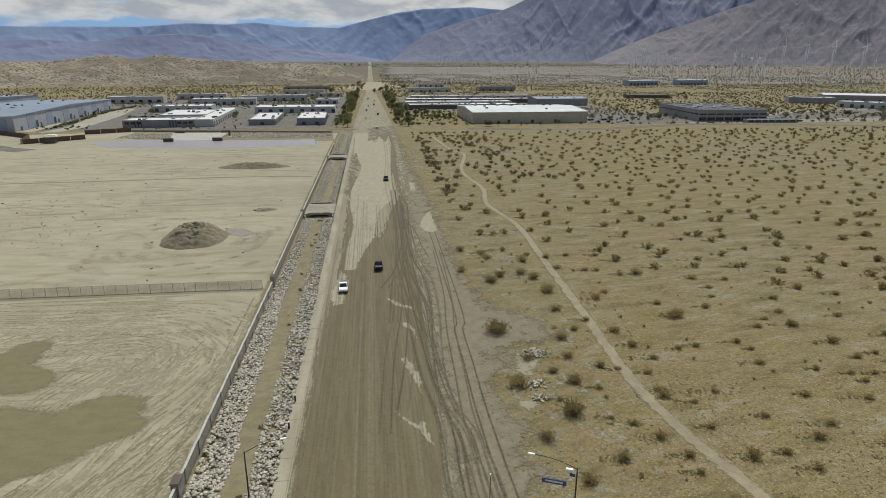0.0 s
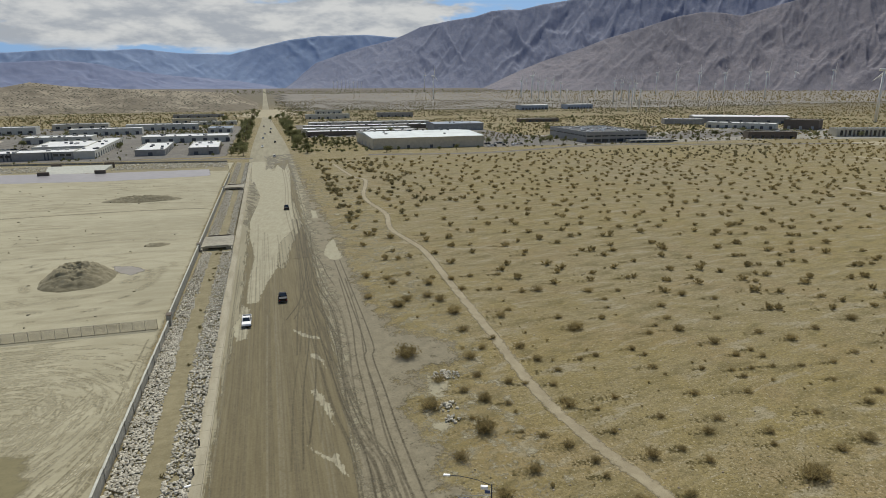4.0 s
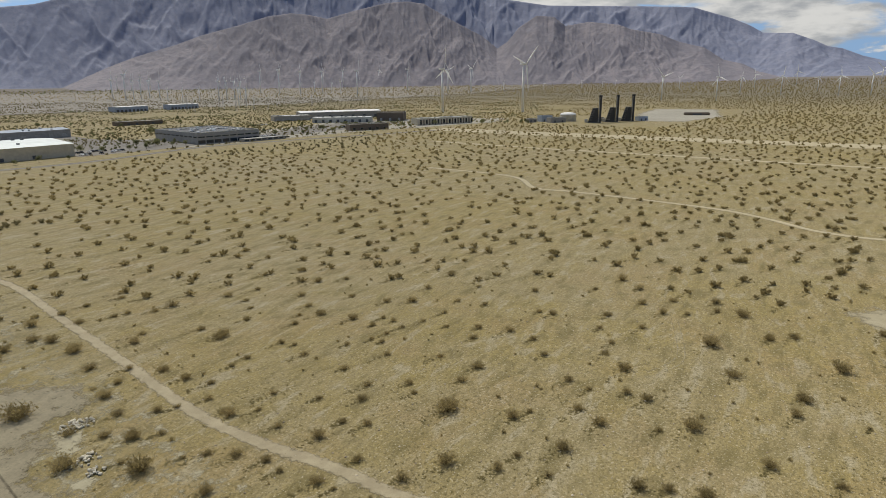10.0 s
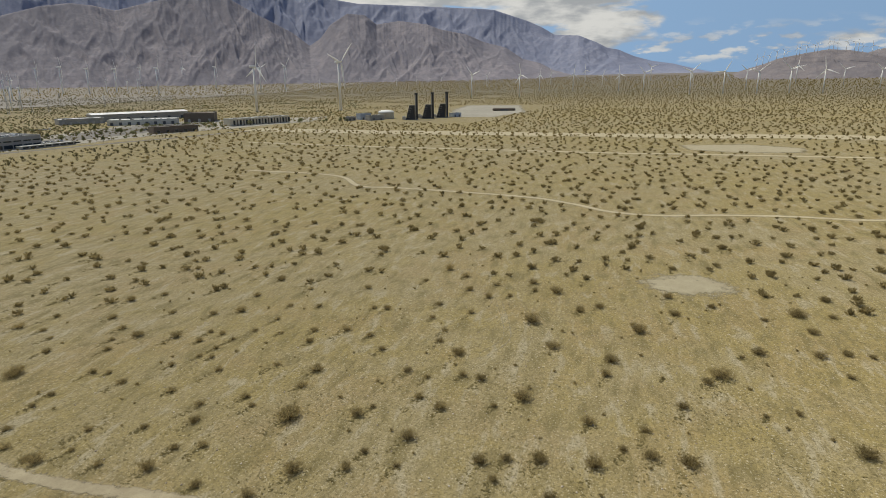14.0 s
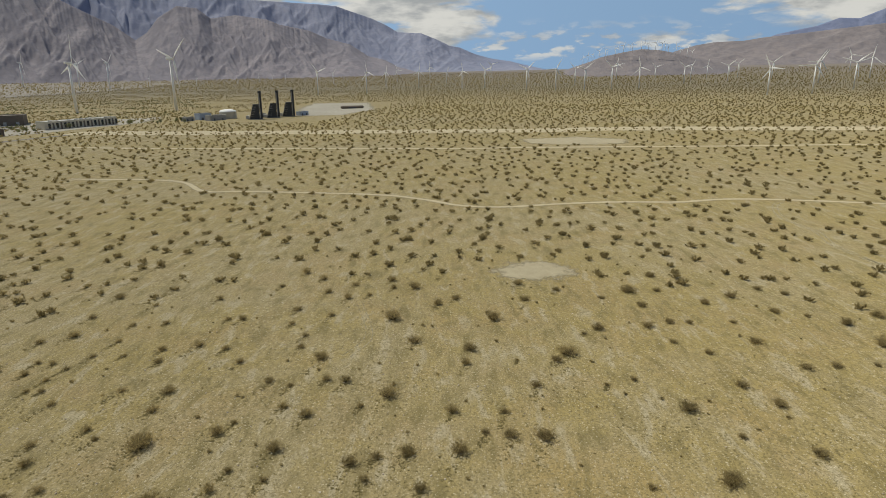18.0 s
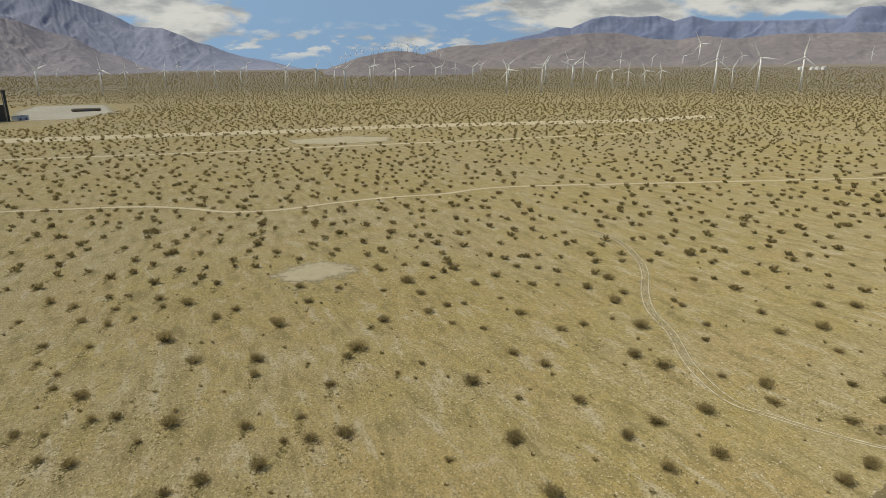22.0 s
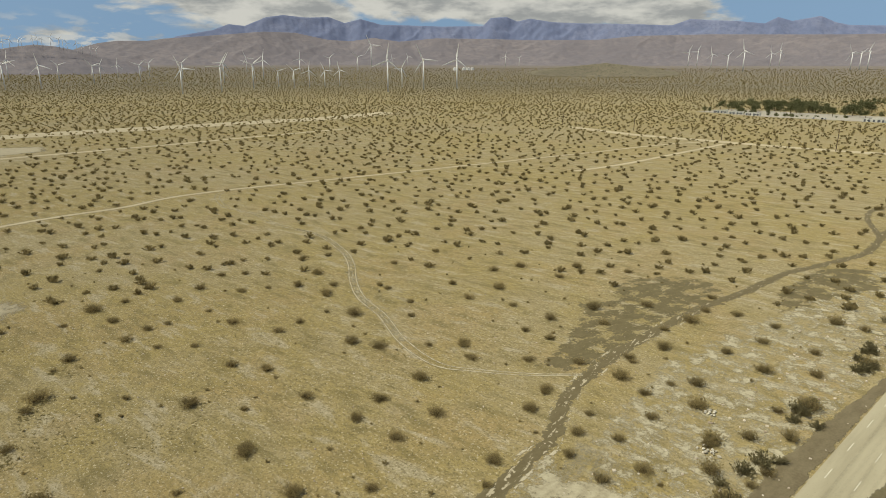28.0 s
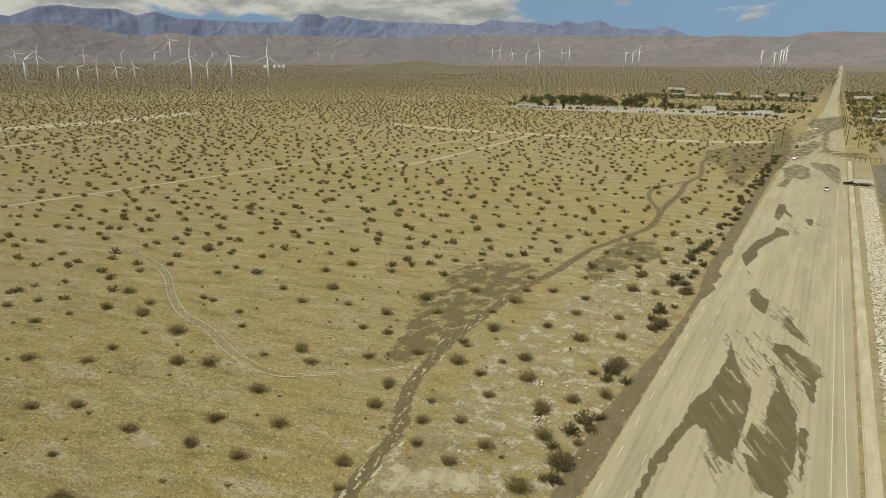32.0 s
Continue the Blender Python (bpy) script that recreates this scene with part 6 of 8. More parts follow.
shrub_field("verge_shrubs", vx, vy, rng.uniform(0.8, 2.0, len(vx)), 24, 420, 0.10, 6, "dense dark olive bushes along the road edge", 38, DARK_SCRUB)

# denser bushes where the trail leaves the northern road
vx, vy = np.concatenate([rng.uniform(19.5, 31, 85), rng.uniform(30, 78, 110)]), np.concatenate([rng.uniform(225, 472, 85), rng.uniform(235, 470, 110)])
ok = open_field(vx, vy)
shrub_field("trailhead_shrubs", vx[ok], vy[ok], rng.uniform(0.9, 2.1, ok.sum()), 20, 200, 0.15, 6, "dense dark olive bushes beside the trail head", 43, DARK_SCRUB)

# dry grass tufts over the near field
gx, gy = scatter(1.1, 45, 150, -3, 184, 41, 0.9)
ok = open_field(gx, gy)
gx, gy = gx[ok], gy[ok]
gs = rng.uniform(0.10, 0.30, len(gx)) * (0.5 + 1.0 * lattice(gx / 9, gy / 9, 8))
nb = 4
ta, tl = rng.uniform(0, 2 * np.pi, (len(gx), nb)), rng.uniform(0.6, 1.3, (len(gx), nb))
bxx, byy, bzz = gx[:, None], gy[:, None], ground_z(gx, gy)[:, None] + 0.0 * ta
cx, sx = np.cos(ta) * gs[:, None], np.sin(ta) * gs[:, None]
tuft = np.stack([np.stack([bxx + sx * 0.35, byy - cx * 0.35, bzz], -1), np.stack([bxx - sx * 0.35, byy + cx * 0.35, bzz], -1), np.stack([bxx + cx * tl, byy + sx * tl, bzz + gs[:, None] * tl * 0.35], -1)], 2).reshape(-1, 3)
tagged(sheet("dry_grass", tuft, tris(len(tuft)), DRY_GRASS), "short dry yellow grass tufts over sandy soil", "grass", kind="stuff")

# darker grass and litter gathered in the lee of each shrub, drawn out by the wind from the pass
bx, by = np.concatenate([placed[:, 0], mx]), np.concatenate([placed[:, 1], my])
bw = np.concatenate([[q[2] for q in NEAR_SHRUBS], np.full(len(mx), 2.4)])
near = (np.hypot(bx, by) < 240) & (bx > 26) & (by > -30 + 25 * lattice(bx / 9, by / 9, 4))
bx, by, bw = bx[near], by[near], bw[near]
blades = np.where(np.hypot(bx, by) < 150, 34, 14)
who = np.repeat(np.arange(len(bx)), blades)
along, across = rng.uniform(0, 1, len(who)) ** 1.3, rng.normal(0, 0.30, len(who))
reach = (bw[who] * rng.uniform(0.9, 2.4, len(bx))[who]) * along + 0.2 * bw[who]
wide = across * bw[who] * (1.0 - 0.45 * along)
wa = radians(278)
hx, hy = bx[who] + math.sin(wa) * reach + math.cos(wa) * wide, by[who] + math.cos(wa) * reach - math.sin(wa) * wide
size = rng.uniform(0.14, 0.34, len(who)) * np.where(blades[who] > 30, 1.0, 1.7)
ta = rng.uniform(0, 2 * np.pi, (len(who), 3))
hz = ground_z(hx, hy)[:, None] + 0.01 + 0.0 * ta
cx, sx = np.cos(ta) * size[:, None], np.sin(ta) * size[:, None]
litter = np.stack([np.stack([hx[:, None] + sx * 0.4, hy[:, None] - cx * 0.4, hz], -1), np.stack([hx[:, None] - sx * 0.4, hy[:, None] + cx * 0.4, hz], -1), np.stack([hx[:, None] + cx, hy[:, None] + sx, hz + size[:, None] * 0.22], -1)], 2).reshape(-1, 3)
tagged(sheet("lee_grass", litter, tris(len(litter)), LEE_GRASS), "olive dry grass and litter drifted behind the shrubs", "grass", kind="stuff")

# ---- channel beside the road ----
ribbon("ground_channel", [(-19, 4), (-18.8, 130), (-18.6, 250), (-18.2, 440)], 10.5, RUBBLE_BED, 0.05, "sandy bed of the flood channel beside the wall", 3.0, 0.6, "ground")
ribbon("ground_channel_south", [(-20.5, -30), (-20.2, -200), (-22, -440)], 9.0, RUBBLE_BED, 0.05, "sandy bed of the flood channel along the pavement", 3.0, 0.6, "ground")
ribbon("ground_south_wash", [(-28, -60), (-27.5, -200), (-30, -420)], 6.0, FLOOD_MUD, 0.06, "dark wet mud in the wash behind the stones", 3.0, 1.0, "ground")
patch("ground_south_verge", [(-90, -560), (-32, -560), (-31, -30), (-90, -30)], GREY_DIRT, 0.02, "grey dirt verge beyond the channel", 5.0, 5.0)

ICO = bmesh.new()
bmesh.ops.create_icosphere(ICO, subdivisions=1, radius=1.0)
ICO_V = np.array([v.co for v in ICO.verts])
ICO_F = np.array([[v.index for v in f.verts] for f in ICO.faces])
ICO.free()


def stone_mesh(seed):
    g = np.random.default_rng(seed)
    v = ICO_V * g.uniform(0.72, 1.18, (len(ICO_V), 1)) * g.uniform(0.75, 1.2, (1, 3)) * [1, 1, 0.75]
    return np.sign(v) * np.minimum(np.abs(v), 0.82)


STONE_KINDS = [stone_mesh(900 + k) for k in range(10)]
STONE_MESHES = []
for v in STONE_KINDS:
    o = sheet("stone", v, ICO_F, RIPRAP)
    STONE_MESHES.append(o.data)
    bpy.data.objects.remove(o)


def stone_field(name, x, y, z, size, mat, label, seed, category="stones"):
    g = np.random.default_rng(seed)
    pick, out, fs, n = g.integers(0, 10, len(x)), [], [], 0
    for k in range(10):
        q = np.where(pick == k)[0]
        t = g.uniform(0, 2 * np.pi, len(q))
        c, s, v = np.cos(t)[:, None], np.sin(t)[:, None], STONE_KINDS[k]
        sz = size[q][:, None]
        vx, vy = (v[None, :, 0] * c - v[None, :, 1] * s) * sz + x[q][:, None], (v[None, :, 0] * s + v[None, :, 1] * c) * sz + y[q][:, None]
        vz = v[None, :, 2] * sz + z[q][:, None]
        out.append(np.stack([vx, vy, vz], -1).reshape(-1, 3))
        fs.append((ICO_F[None] + (np.arange(len(q)) * len(v))[:, None, None]).reshape(-1, 3) + n)
        n += len(q) * len(v)
    return tagged(sheet(name, np.vstack(out), np.vstack(fs), mat), label, category, kind="stuff")


def riprap_band(xa0, xa1, xb0, xb1, y0, y1, per_m2, seed, rise=0.5, up=-1):
    """Places in a band whose left and right sides run from (xa0, xb0) at y0 to (xa1, xb1) at y1."""
    g = np.random.default_rng(seed)
    n = int(abs(y1 - y0) * ((xb0 - xa0) + (xb1 - xa1)) / 2 * per_m2)
    t, u = g.uniform(0, 1, n), g.uniform(0, 1, n)
    xa, xb = xa0 + (xa1 - xa0) * t, xb0 + (xb1 - xb0) * t
    wob = 0.7 * (lattice(t * 40, t * 0 + seed, seed) - 0.5)
    x = xa + (xb - xa) * u + wob * (u if up < 0 else 1 - u)
    slope = (1 - u) if up < 0 else u
    return x, y0 + (y1 - y0) * t, 0.08 + rise * slope, g.uniform(0.14, 0.34, n)


bands = [riprap_band(-23.7, -23.4, -18.6, -20.4, 8, 133, 10.5, 1), riprap_band(-23.4, -22.4, -20.2, -19.6, 133, 196, 8.0, 2), riprap_band(-22.6, -21.8, -19.2, -18.6, 217, 318, 6.0, 3), riprap_band(-16.6, -17.0, -13.3, -13.3, 8, 133, 7.0, 4, 0.35, 1), riprap_band(-17.0, -16.6, -13.6, -13.4, 133, 196, 6.5, 5, 0.35, 1), riprap_band(-22.0, -21.4, -18.6, -18.4, 333, 436, 4.0, 8), riprap_band(-16.2, -16.0, -13.9, -13.7, 333, 436, 4.0, 9, 0.35, 1), riprap_band(-16.6, -16.2, -14.2, -13.8, 217, 318, 5.0, 6, 0.35, 1), riprap_band(-22.4, -24.0, -17.4, -18.6, -50, -330, 5.5, 7, 0.3, 1)]
SX, SY, SZ, SS = [np.concatenate(c) for c in zip(*bands)]
close = (SY > 60) & (SY < 66)
for side, pick in ((0, close & (SX < -17.5)), (1, close & (SX > -17.5))):
    idx = np.where(pick)[0][:160]
    bank = thing("riprap_bank", -21 if side == 0 else -15, 64, "heaped pale grey broken stones lining the channel", "riprap", group="stone banks", kind="structure")
    for i in idx:
        o = new("stone", STONE_MESHES[i % 10])
        o.parent = bank
        o.matrix_basis = bank.matrix_world.inverted() @ pose(SX[i], SY[i], SZ[i], 0, 0, (i * 47) % 360) @ Matrix.Scale(SS[i], 4)
    close[idx] = False
    SY[idx] = 1e6
keep = SY < 1e5
stone_field("riprap_stones", SX[keep], SY[keep], SZ[keep], SS[keep], RIPRAP, "pale grey broken stones lining the flood channel", 12, "riprap")
# weeds that grow on the channel bed
wx = rng.uniform(-18.4, -14.2, 46)
wy = rng.uniform(48, 200, 46)
shrub_field("channel_weeds", wx, wy, rng.uniform(0.25, 0.75, 46), 14, 150, 0.13, 5, "low olive weeds growing on the channel bed", 45, DARK_SCRUB)
# scattered stones of the field
g = np.random.default_rng(77)
px, py = scatter(4.2, 50, 175, -2, 182, 78, 0.8)
ok = px > 20
px, py = px[ok], py[ok]
stone_field("field_stones", px, py, ground_z(px, py) + 0.02, g.uniform(0.07, 0.21, len(px)), FIELD_STONE, "small pale stones scattered over the dry field", 13)
qx, qy = g.uniform(20, 36, 130), g.uniform(-150, -62, 130)
stone_field("flood_stones", qx, qy, ground_z(qx, qy) + 0.05, g.uniform(0.12, 0.34, 130), FIELD_STONE, "pale washed stones between roadside shrubs", 14)
for cx, cy, n, spread in ((27.5, 95.2, 70, 1.9), (24.5, 84.5, 34, 1.6), (24.5, 80.5, 22, 1.2), (27.2, -78, 18, 1.4), (31.5, -88, 12, 1.0)):
    pile = thing("stone_pile", cx, cy, "loose pile of pale field stones among shrubs", "stone pile")
    for i in range(n):
        a, d = g.uniform(0, 6.28), spread * g.uniform(0, 1) ** 0.6
        o = new("stone", STONE_MESHES[i % 10])
        o.parent = pile
        o.matrix_basis = pose(d * math.cos(a) * 1.4, d * math.sin(a), 0.12 + 0.25 * (1 - d / spread), 0, 0, i * 53 % 360) @ Matrix.Scale(g.uniform(0.16, 0.36), 4)

# ---- wall, pavement, culverts ----
wall = thing("boundary_wall", -24.2, 0, "long grey block boundary wall with pale coping", "wall", kind="structure")


def wall_line(x_of, y0, y1, h):
    y = y0
    while y < y1 - 0.1:
        n = min(6.0, y1 - y)
        x = x_of(y) + 24.2
        bm = box(B(), x - 0.1, y, -0.1, x + 0.1, y + n - 0.03, h, 0.01)
        for k in range(1, int(h / 0.42)):
            box(bm, x + 0.098, y + 0.02, k * 0.42, x + 0.112, y + n - 0.05, k * 0.42 + 0.36)
        pan = part("panel", bm, WALL_BLOCK, wall)
        part("coping", box(B(), x - 0.17, y, h + 0.003, x + 0.17, y + n - 0.02, h + 0.13, 0.02), COPING, pan)
        y += n


wall_line(lambda y: -24.3 + 0.012 * (y - 63), 6, 132, 2.1)
wall_line(lambda y: -23.9 + 0.004 * (y - 134), 136, 370, 2.3)
for x, y, h in ((-23.6, 134, 2.9), (-24.4, 63.6, 2.5), (-23.7, 199, 2.6), (-23.2, 316, 2.6)):
    p = part("pier", box(B(), x + 24.2 - 0.45, y - 0.9, -0.1, x + 24.2 + 0.45, y + 0.9, h, 0.03), WALL_BLOCK, wall)
    part("cap", box(B(), x + 24.2 - 0.55, y - 1.0, h + 0.003, x + 24.2 + 0.55, y + 1.0, h + 0.14, 0.03), BROWN_WALL, p, "dark pier cap")

pave = thing("pavement", -12.6, 0, "pale concrete pavement strip with kerb, dusty with silt", "pavement", kind="structure")
SLAB = part("slab", box(B(), -0.85, 0, 0, 0.85, 4.46, 0.17, 0.015), PAVEMENT, pave)
KERB = part("kerb", box(B(), 0.88, 0, 0, 1.06, 4.47, 0.20, 0.03), PAVEMENT, pave)
SLAB.matrix_basis, KERB.matrix_basis = pose(0, 20, 0.03), pose(0, 20, 0.03)
for k in range(1, 92):
    for src in (SLAB, KERB):
        o = new(src.name.split(".")[0], src.data)
        o.parent, o.matrix_basis = pave, pose(-0.0005 * k * 4.5, 20 + 4.5 * k, 0.03, 0, 0, 0)
pave_s = thing("pavement", -15.6, 0, "pale concrete pavement along the southern road edge", "pavement", kind="structure")
for k in range(86):
    for src, dx in ((SLAB, 0.0), (KERB, 0.0)):
        o = new(src.name.split(".")[0], src.data)
        o.parent, o.matrix_basis = pave_s, pose(dx - 0.002 * k, -40 - 4.5 * (k + 1), 0.03)


def culvert(y0, y1, x0=-23.2, x1=-13.6):
    c = thing("culvert", (x0 + x1) / 2, y0, "concrete culvert crossing with dark opening over the channel", "culvert", kind="structure")
    w = (x1 - x0) / 2
    part("deck", box(B(), -w, 0, 0.95, w, y1 - y0, 1.2, 0.03), CONCRETE, c)
    for s in (-1, 1):
        part("abutment", box(B(), s * (w - 1.0) - 1.0, 0.15, 0, s * (w - 1.0) + 1.0, y1 - y0 - 0.15, 0.947, 0.03), CONCRETE, c)
        part("wing_wall", box(B(), s * (w - 0.3) - 0.2, -2.2, 0, s * (w - 0.3) + 0.2, 0.1, 0.9, 0.03), CONCRETE, c)
    part("headwall", box(B(), -w + 1.2, -0.25, 0.8, w - 1.2, 0.0, 1.55, 0.03), CONCRETE, c)
    part("headwall", box(B(), -w + 1.2, y1 - y0, 0.8, w - 1.2, y1 - y0 + 0.25, 1.55, 0.03), BROWN_WALL, c, "dark rear parapet")
    # dark panel set inside the mouth to paint the shade of the recess
    part("opening", box(B(), -w + 2.0, 2.5, 0.02, w - 2.0, 3.0, 0.94), STEEL_DARK, c, "dark panel standing for the shade inside the culvert")


culvert(199.5, 214)
culvert(320, 331)
culvert(-352, -338, -24.5, -16.8)

# lane markings, parts of the road
DASH = part("lane_dash", box(B(), -0.07, 0, 0, 0.07, 3.0, 0.006), LINE_PAINT, road)
DASH.matrix_basis = pose(14.4, -60, 0.056)
for x in (14.4, 11.0):
    for k in range(1, 34):
        o = new("lane_dash", DASH.data)
        o.parent, o.matrix_basis = road, pose(x + 0.004 * k, -60 - 9.0 * k, 0.056)
for k in range(12):
    o = new("lane_dash", DASH.data)
    o.parent, o.matrix_basis = road, pose(-3.2, 190 + 11 * k, 0.056)
for x0, x1, y0, y1 in ((-10.9, -10.4, -40, -330), (-12.6, -11.9, -72, -205)):
    for k in range(int((y0 - y1) / 12)):
        t0 = k * 12 / (y0 - y1)
        part("edge_line", box(B(), -0.06, -12.0, 0, 0.06, -0.02, 0.006), LINE_PAINT, road).matrix_basis = pose(x0 + (x1 - x0) * t0, y0 - 12 * k, 0.056, 0, 0, 0.1)
for y in (-104, -150):
    part("stop_line", box(B(), -0.9, -0.06, 0, 0.6, 0.06, 0.006), LINE_PAINT, road).matrix_basis = pose(-11.4, y, 0.064)

# ---- lot: fence, mounds ----
FABRIC, fn, fb = material("chain_link_fabric", 0.7)
fn.put(fb.inputs["Base Color"], (0.30, 0.275, 0.23, 1))
fmix = fn.add("ShaderNodeMixShader", {0: 0.22, 1: fn.add("ShaderNodeBsdfTransparent").outputs[0], 2: fb.outputs[0]})
fn.put(FABRIC.node_tree.nodes["Material Output"].inputs["Surface"], fmix.outputs[0])
fence = thing("chain_link_fence", -26, 133.4, "grey chain-link fence on steel posts across the sand lot", "fence")
for k in range(44):
    x = -2.44 * k
    part("post", tube(B(), (x, 0, -0.1), (x, 0, 2.25), 0.045, 0.04, 6), MESH_FENCE, fence)
    if k < 43:
        part("fabric", box(B(), x - 2.40, -0.012, 0.05, x - 0.05, 0.012, 2.15), FABRIC, fence)
        part("top_rail", tube(B(), (x, 0, 2.2), (x - 2.44, 0, 2.2), 0.028, 0.028, 5), MESH_FENCE, fence)
# dark strip added as the shadow line under the fence
part("bottom_berm", box(B(), -106, -0.2, 0, 0.2, 0.2, 0.10, 0.06), MOUND_EARTH, fence, "low dark strip standing for the shadow line at the fence foot")


def mound(name, x, y, ax, ay, h, seed, label, clods=0):
    n, m = 44, 90
    u, a = np.meshgrid(np.linspace(0, 1, n), np.linspace(0, 2 * np.pi, m), indexing="ij")
    rim = 0.85 + 0.3 * fbm(np.cos(a) * 1.5 + 7, np.sin(a) * 1.5 + 7, 3, seed)
    X, Y = u * ax * rim * np.cos(a), u * ay * rim * np.sin(a)
    Z = h * np.clip(1.25 * (1 - u**1.6), 0, 1) * (0.55 + 0.75 * fbm(X / 3.5 + 40, Y / 4 + 40, 4, seed + 1)) + 0.55 * h * (1 - u**3) * (fbm(X / 2.6 + 30, Y / 1.2 + 30, 3, seed + 2, True) - 0.5)
    ob = sheet(name, np.stack([X, Y, np.maximum(Z, 0) * (u < 0.995) - 0.03], -1).reshape(-1, 3), grid_faces(n, m), MOUND_EARTH, True)
    ob.location = (x, y, 0.02)
    tagged(ob, label, "mound")
    gg = np.random.default_rng(seed)
    for k in range(clods):
        t = gg.uniform(2.4, 5.6)
        o = new("clod", STONE_MESHES[k % 10].copy())
        o.data.materials[0] = MOUND_EARTH
        o.parent = ob
        d = gg.uniform(0.55, 1.02)
        o.matrix_basis = pose(d * ax * math.cos(t) * 0.9, d * ay * math.sin(t) * 0.9, max(0.1, h * (1 - d) * 1.1), 0, 0, k * 37) @ Matrix.Scale(gg.uniform(0.3, 0.8), 4)


mound("earth_mound", -53.0, 177.5, 9.5, 11.5, 3.6, 3, "heap of dumped sandy earth with lumpy clods", 26)
mound("earth_mound", -58.0, 303, 17.0, 6.5, 1.9, 5, "long low ridge of dumped sandy earth", 8)
mound("earth_mound", -38.0, 212, 4.0, 3.0, 0.5, 6, "small scraped earth hump on the lot", 4)
ex, ey = g.uniform(-150, -30, 170), g.uniform(140, 360, 170)
dx, dy = g.uniform(-132, -78, 260), g.uniform(172, 236, 260)
stone_field("lot_debris", dx, dy, np.full(260, 0.04), g.uniform(0.1, 0.32, 260), MOUND_EARTH, "small dark clods strewn over the graded sand", 19, "clods")
stone_field("lot_clods", ex, ey, np.full(170, 0.05), g.uniform(0.12, 0.5, 170), MOUND_EARTH, "dark soil clods scattered over the sand lot", 15, "clods")

# ---- street furniture ----
def street_lamp(x, y, h, reach, turn, label):
    lamp = thing("street_lamp", x, y, label, "street lamp", turn, "street lamps")
    part("base", box(B(), -0.25, -0.25, 0, 0.25, 0.25, 0.35, 0.04), CONCRETE, lamp)
    part("pole", tube(B(), (0, 0, 0.35), (0, 0, h), 0.11, 0.07, 10), STEEL_DARK, lamp, smooth=True)
    bm = B()
    pts = [(0, 0, h - 0.15), (reach * 0.35, 0, h + 0.45), (reach * 0.75, 0, h + 0.75), (reach, 0, h + 0.75)]
    for a, b in zip(pts, pts[1:]):
        tube(bm, a, b, 0.045, 0.04, 6)
    part("arm", bm, STEEL_DARK, lamp)
    head = part("luminaire", box(B(), reach - 0.1, -0.16, h + 0.68, reach + 0.65, 0.16, h + 0.84, 0.05), SIGN_WHITE, lamp, "pale cobra-head luminaire")
    part("lens", box(B(), reach + 0.1, -0.12, h + 0.65, reach + 0.55, 0.12, h + 0.678, 0.01), LAMP_CLEAR, head)
    return lamp


street_lamp(-16.0, 62.4, 6.6, 4.2, 12, "dark steel street lamp over the channel and pavement")
signal = street_lamp(20.3, 52.1, 9.0, 4.6, 157, "steel street lamp pole with blue name sign")
part("sign_arm", tube(B(), (0, 0, 7.6), (3.9, 0.4, 7.6), 0.04, 0.035, 6), STEEL_GREY, signal)
plate = part("name_sign", box(B(), 1.0, 0.33, 6.75, 3.6, 0.37, 7.4, 0.02), SIGN_BLUE, signal, "blue street name sign")
part("sign_bar", box(B(), 1.35, 0.372, 6.98, 3.25, 0.378, 7.16), SIGN_WHITE, plate, "white lettering bar")
part("sign_border", box(B(), 1.0, 0.372, 7.34, 3.6, 0.378, 7.38), SIGN_WHITE, plate)
part("camera_box", box(B(), 0.4, -0.2, 8.35, 1.2, 0.2, 8.75, 0.05), SIGN_WHITE, signal, "white traffic sensor box")
part("small_sign", box(B(), 0.15, 0.1, 7.9, 0.75, 0.13, 8.3, 0.01), SIGN_BLUE, signal)
post = thing("signal_post", 12.5, 59.2, "thin white-topped marker post at the road edge", "post")
part("pole", tube(B(), (0, 0, 0), (0, 0, 3.1), 0.05, 0.045, 8), STEEL_DARK, post)
part("cap", tube(B(), (0, 0, 3.1), (0, 0, 3.5), 0.10, 0.10, 8), SIGN_WHITE, post, "white cap")
for x, y in ((-13.0, 83.6), (-13.05, 76.4)):
    b = thing("bollard", x, y, "dark bollard with pale top on the pavement", "bollard", group="bollards", z=0.2)
    part("shaft", tube(B(), (0, 0, 0), (0, 0, 1.0), 0.14, 0.13, 10), STEEL_DARK, b)
    part("top", tube(B(), (0, 0, 1.003), (0, 0, 1.1), 0.14, 0.10, 10), SIGN_WHITE, b)

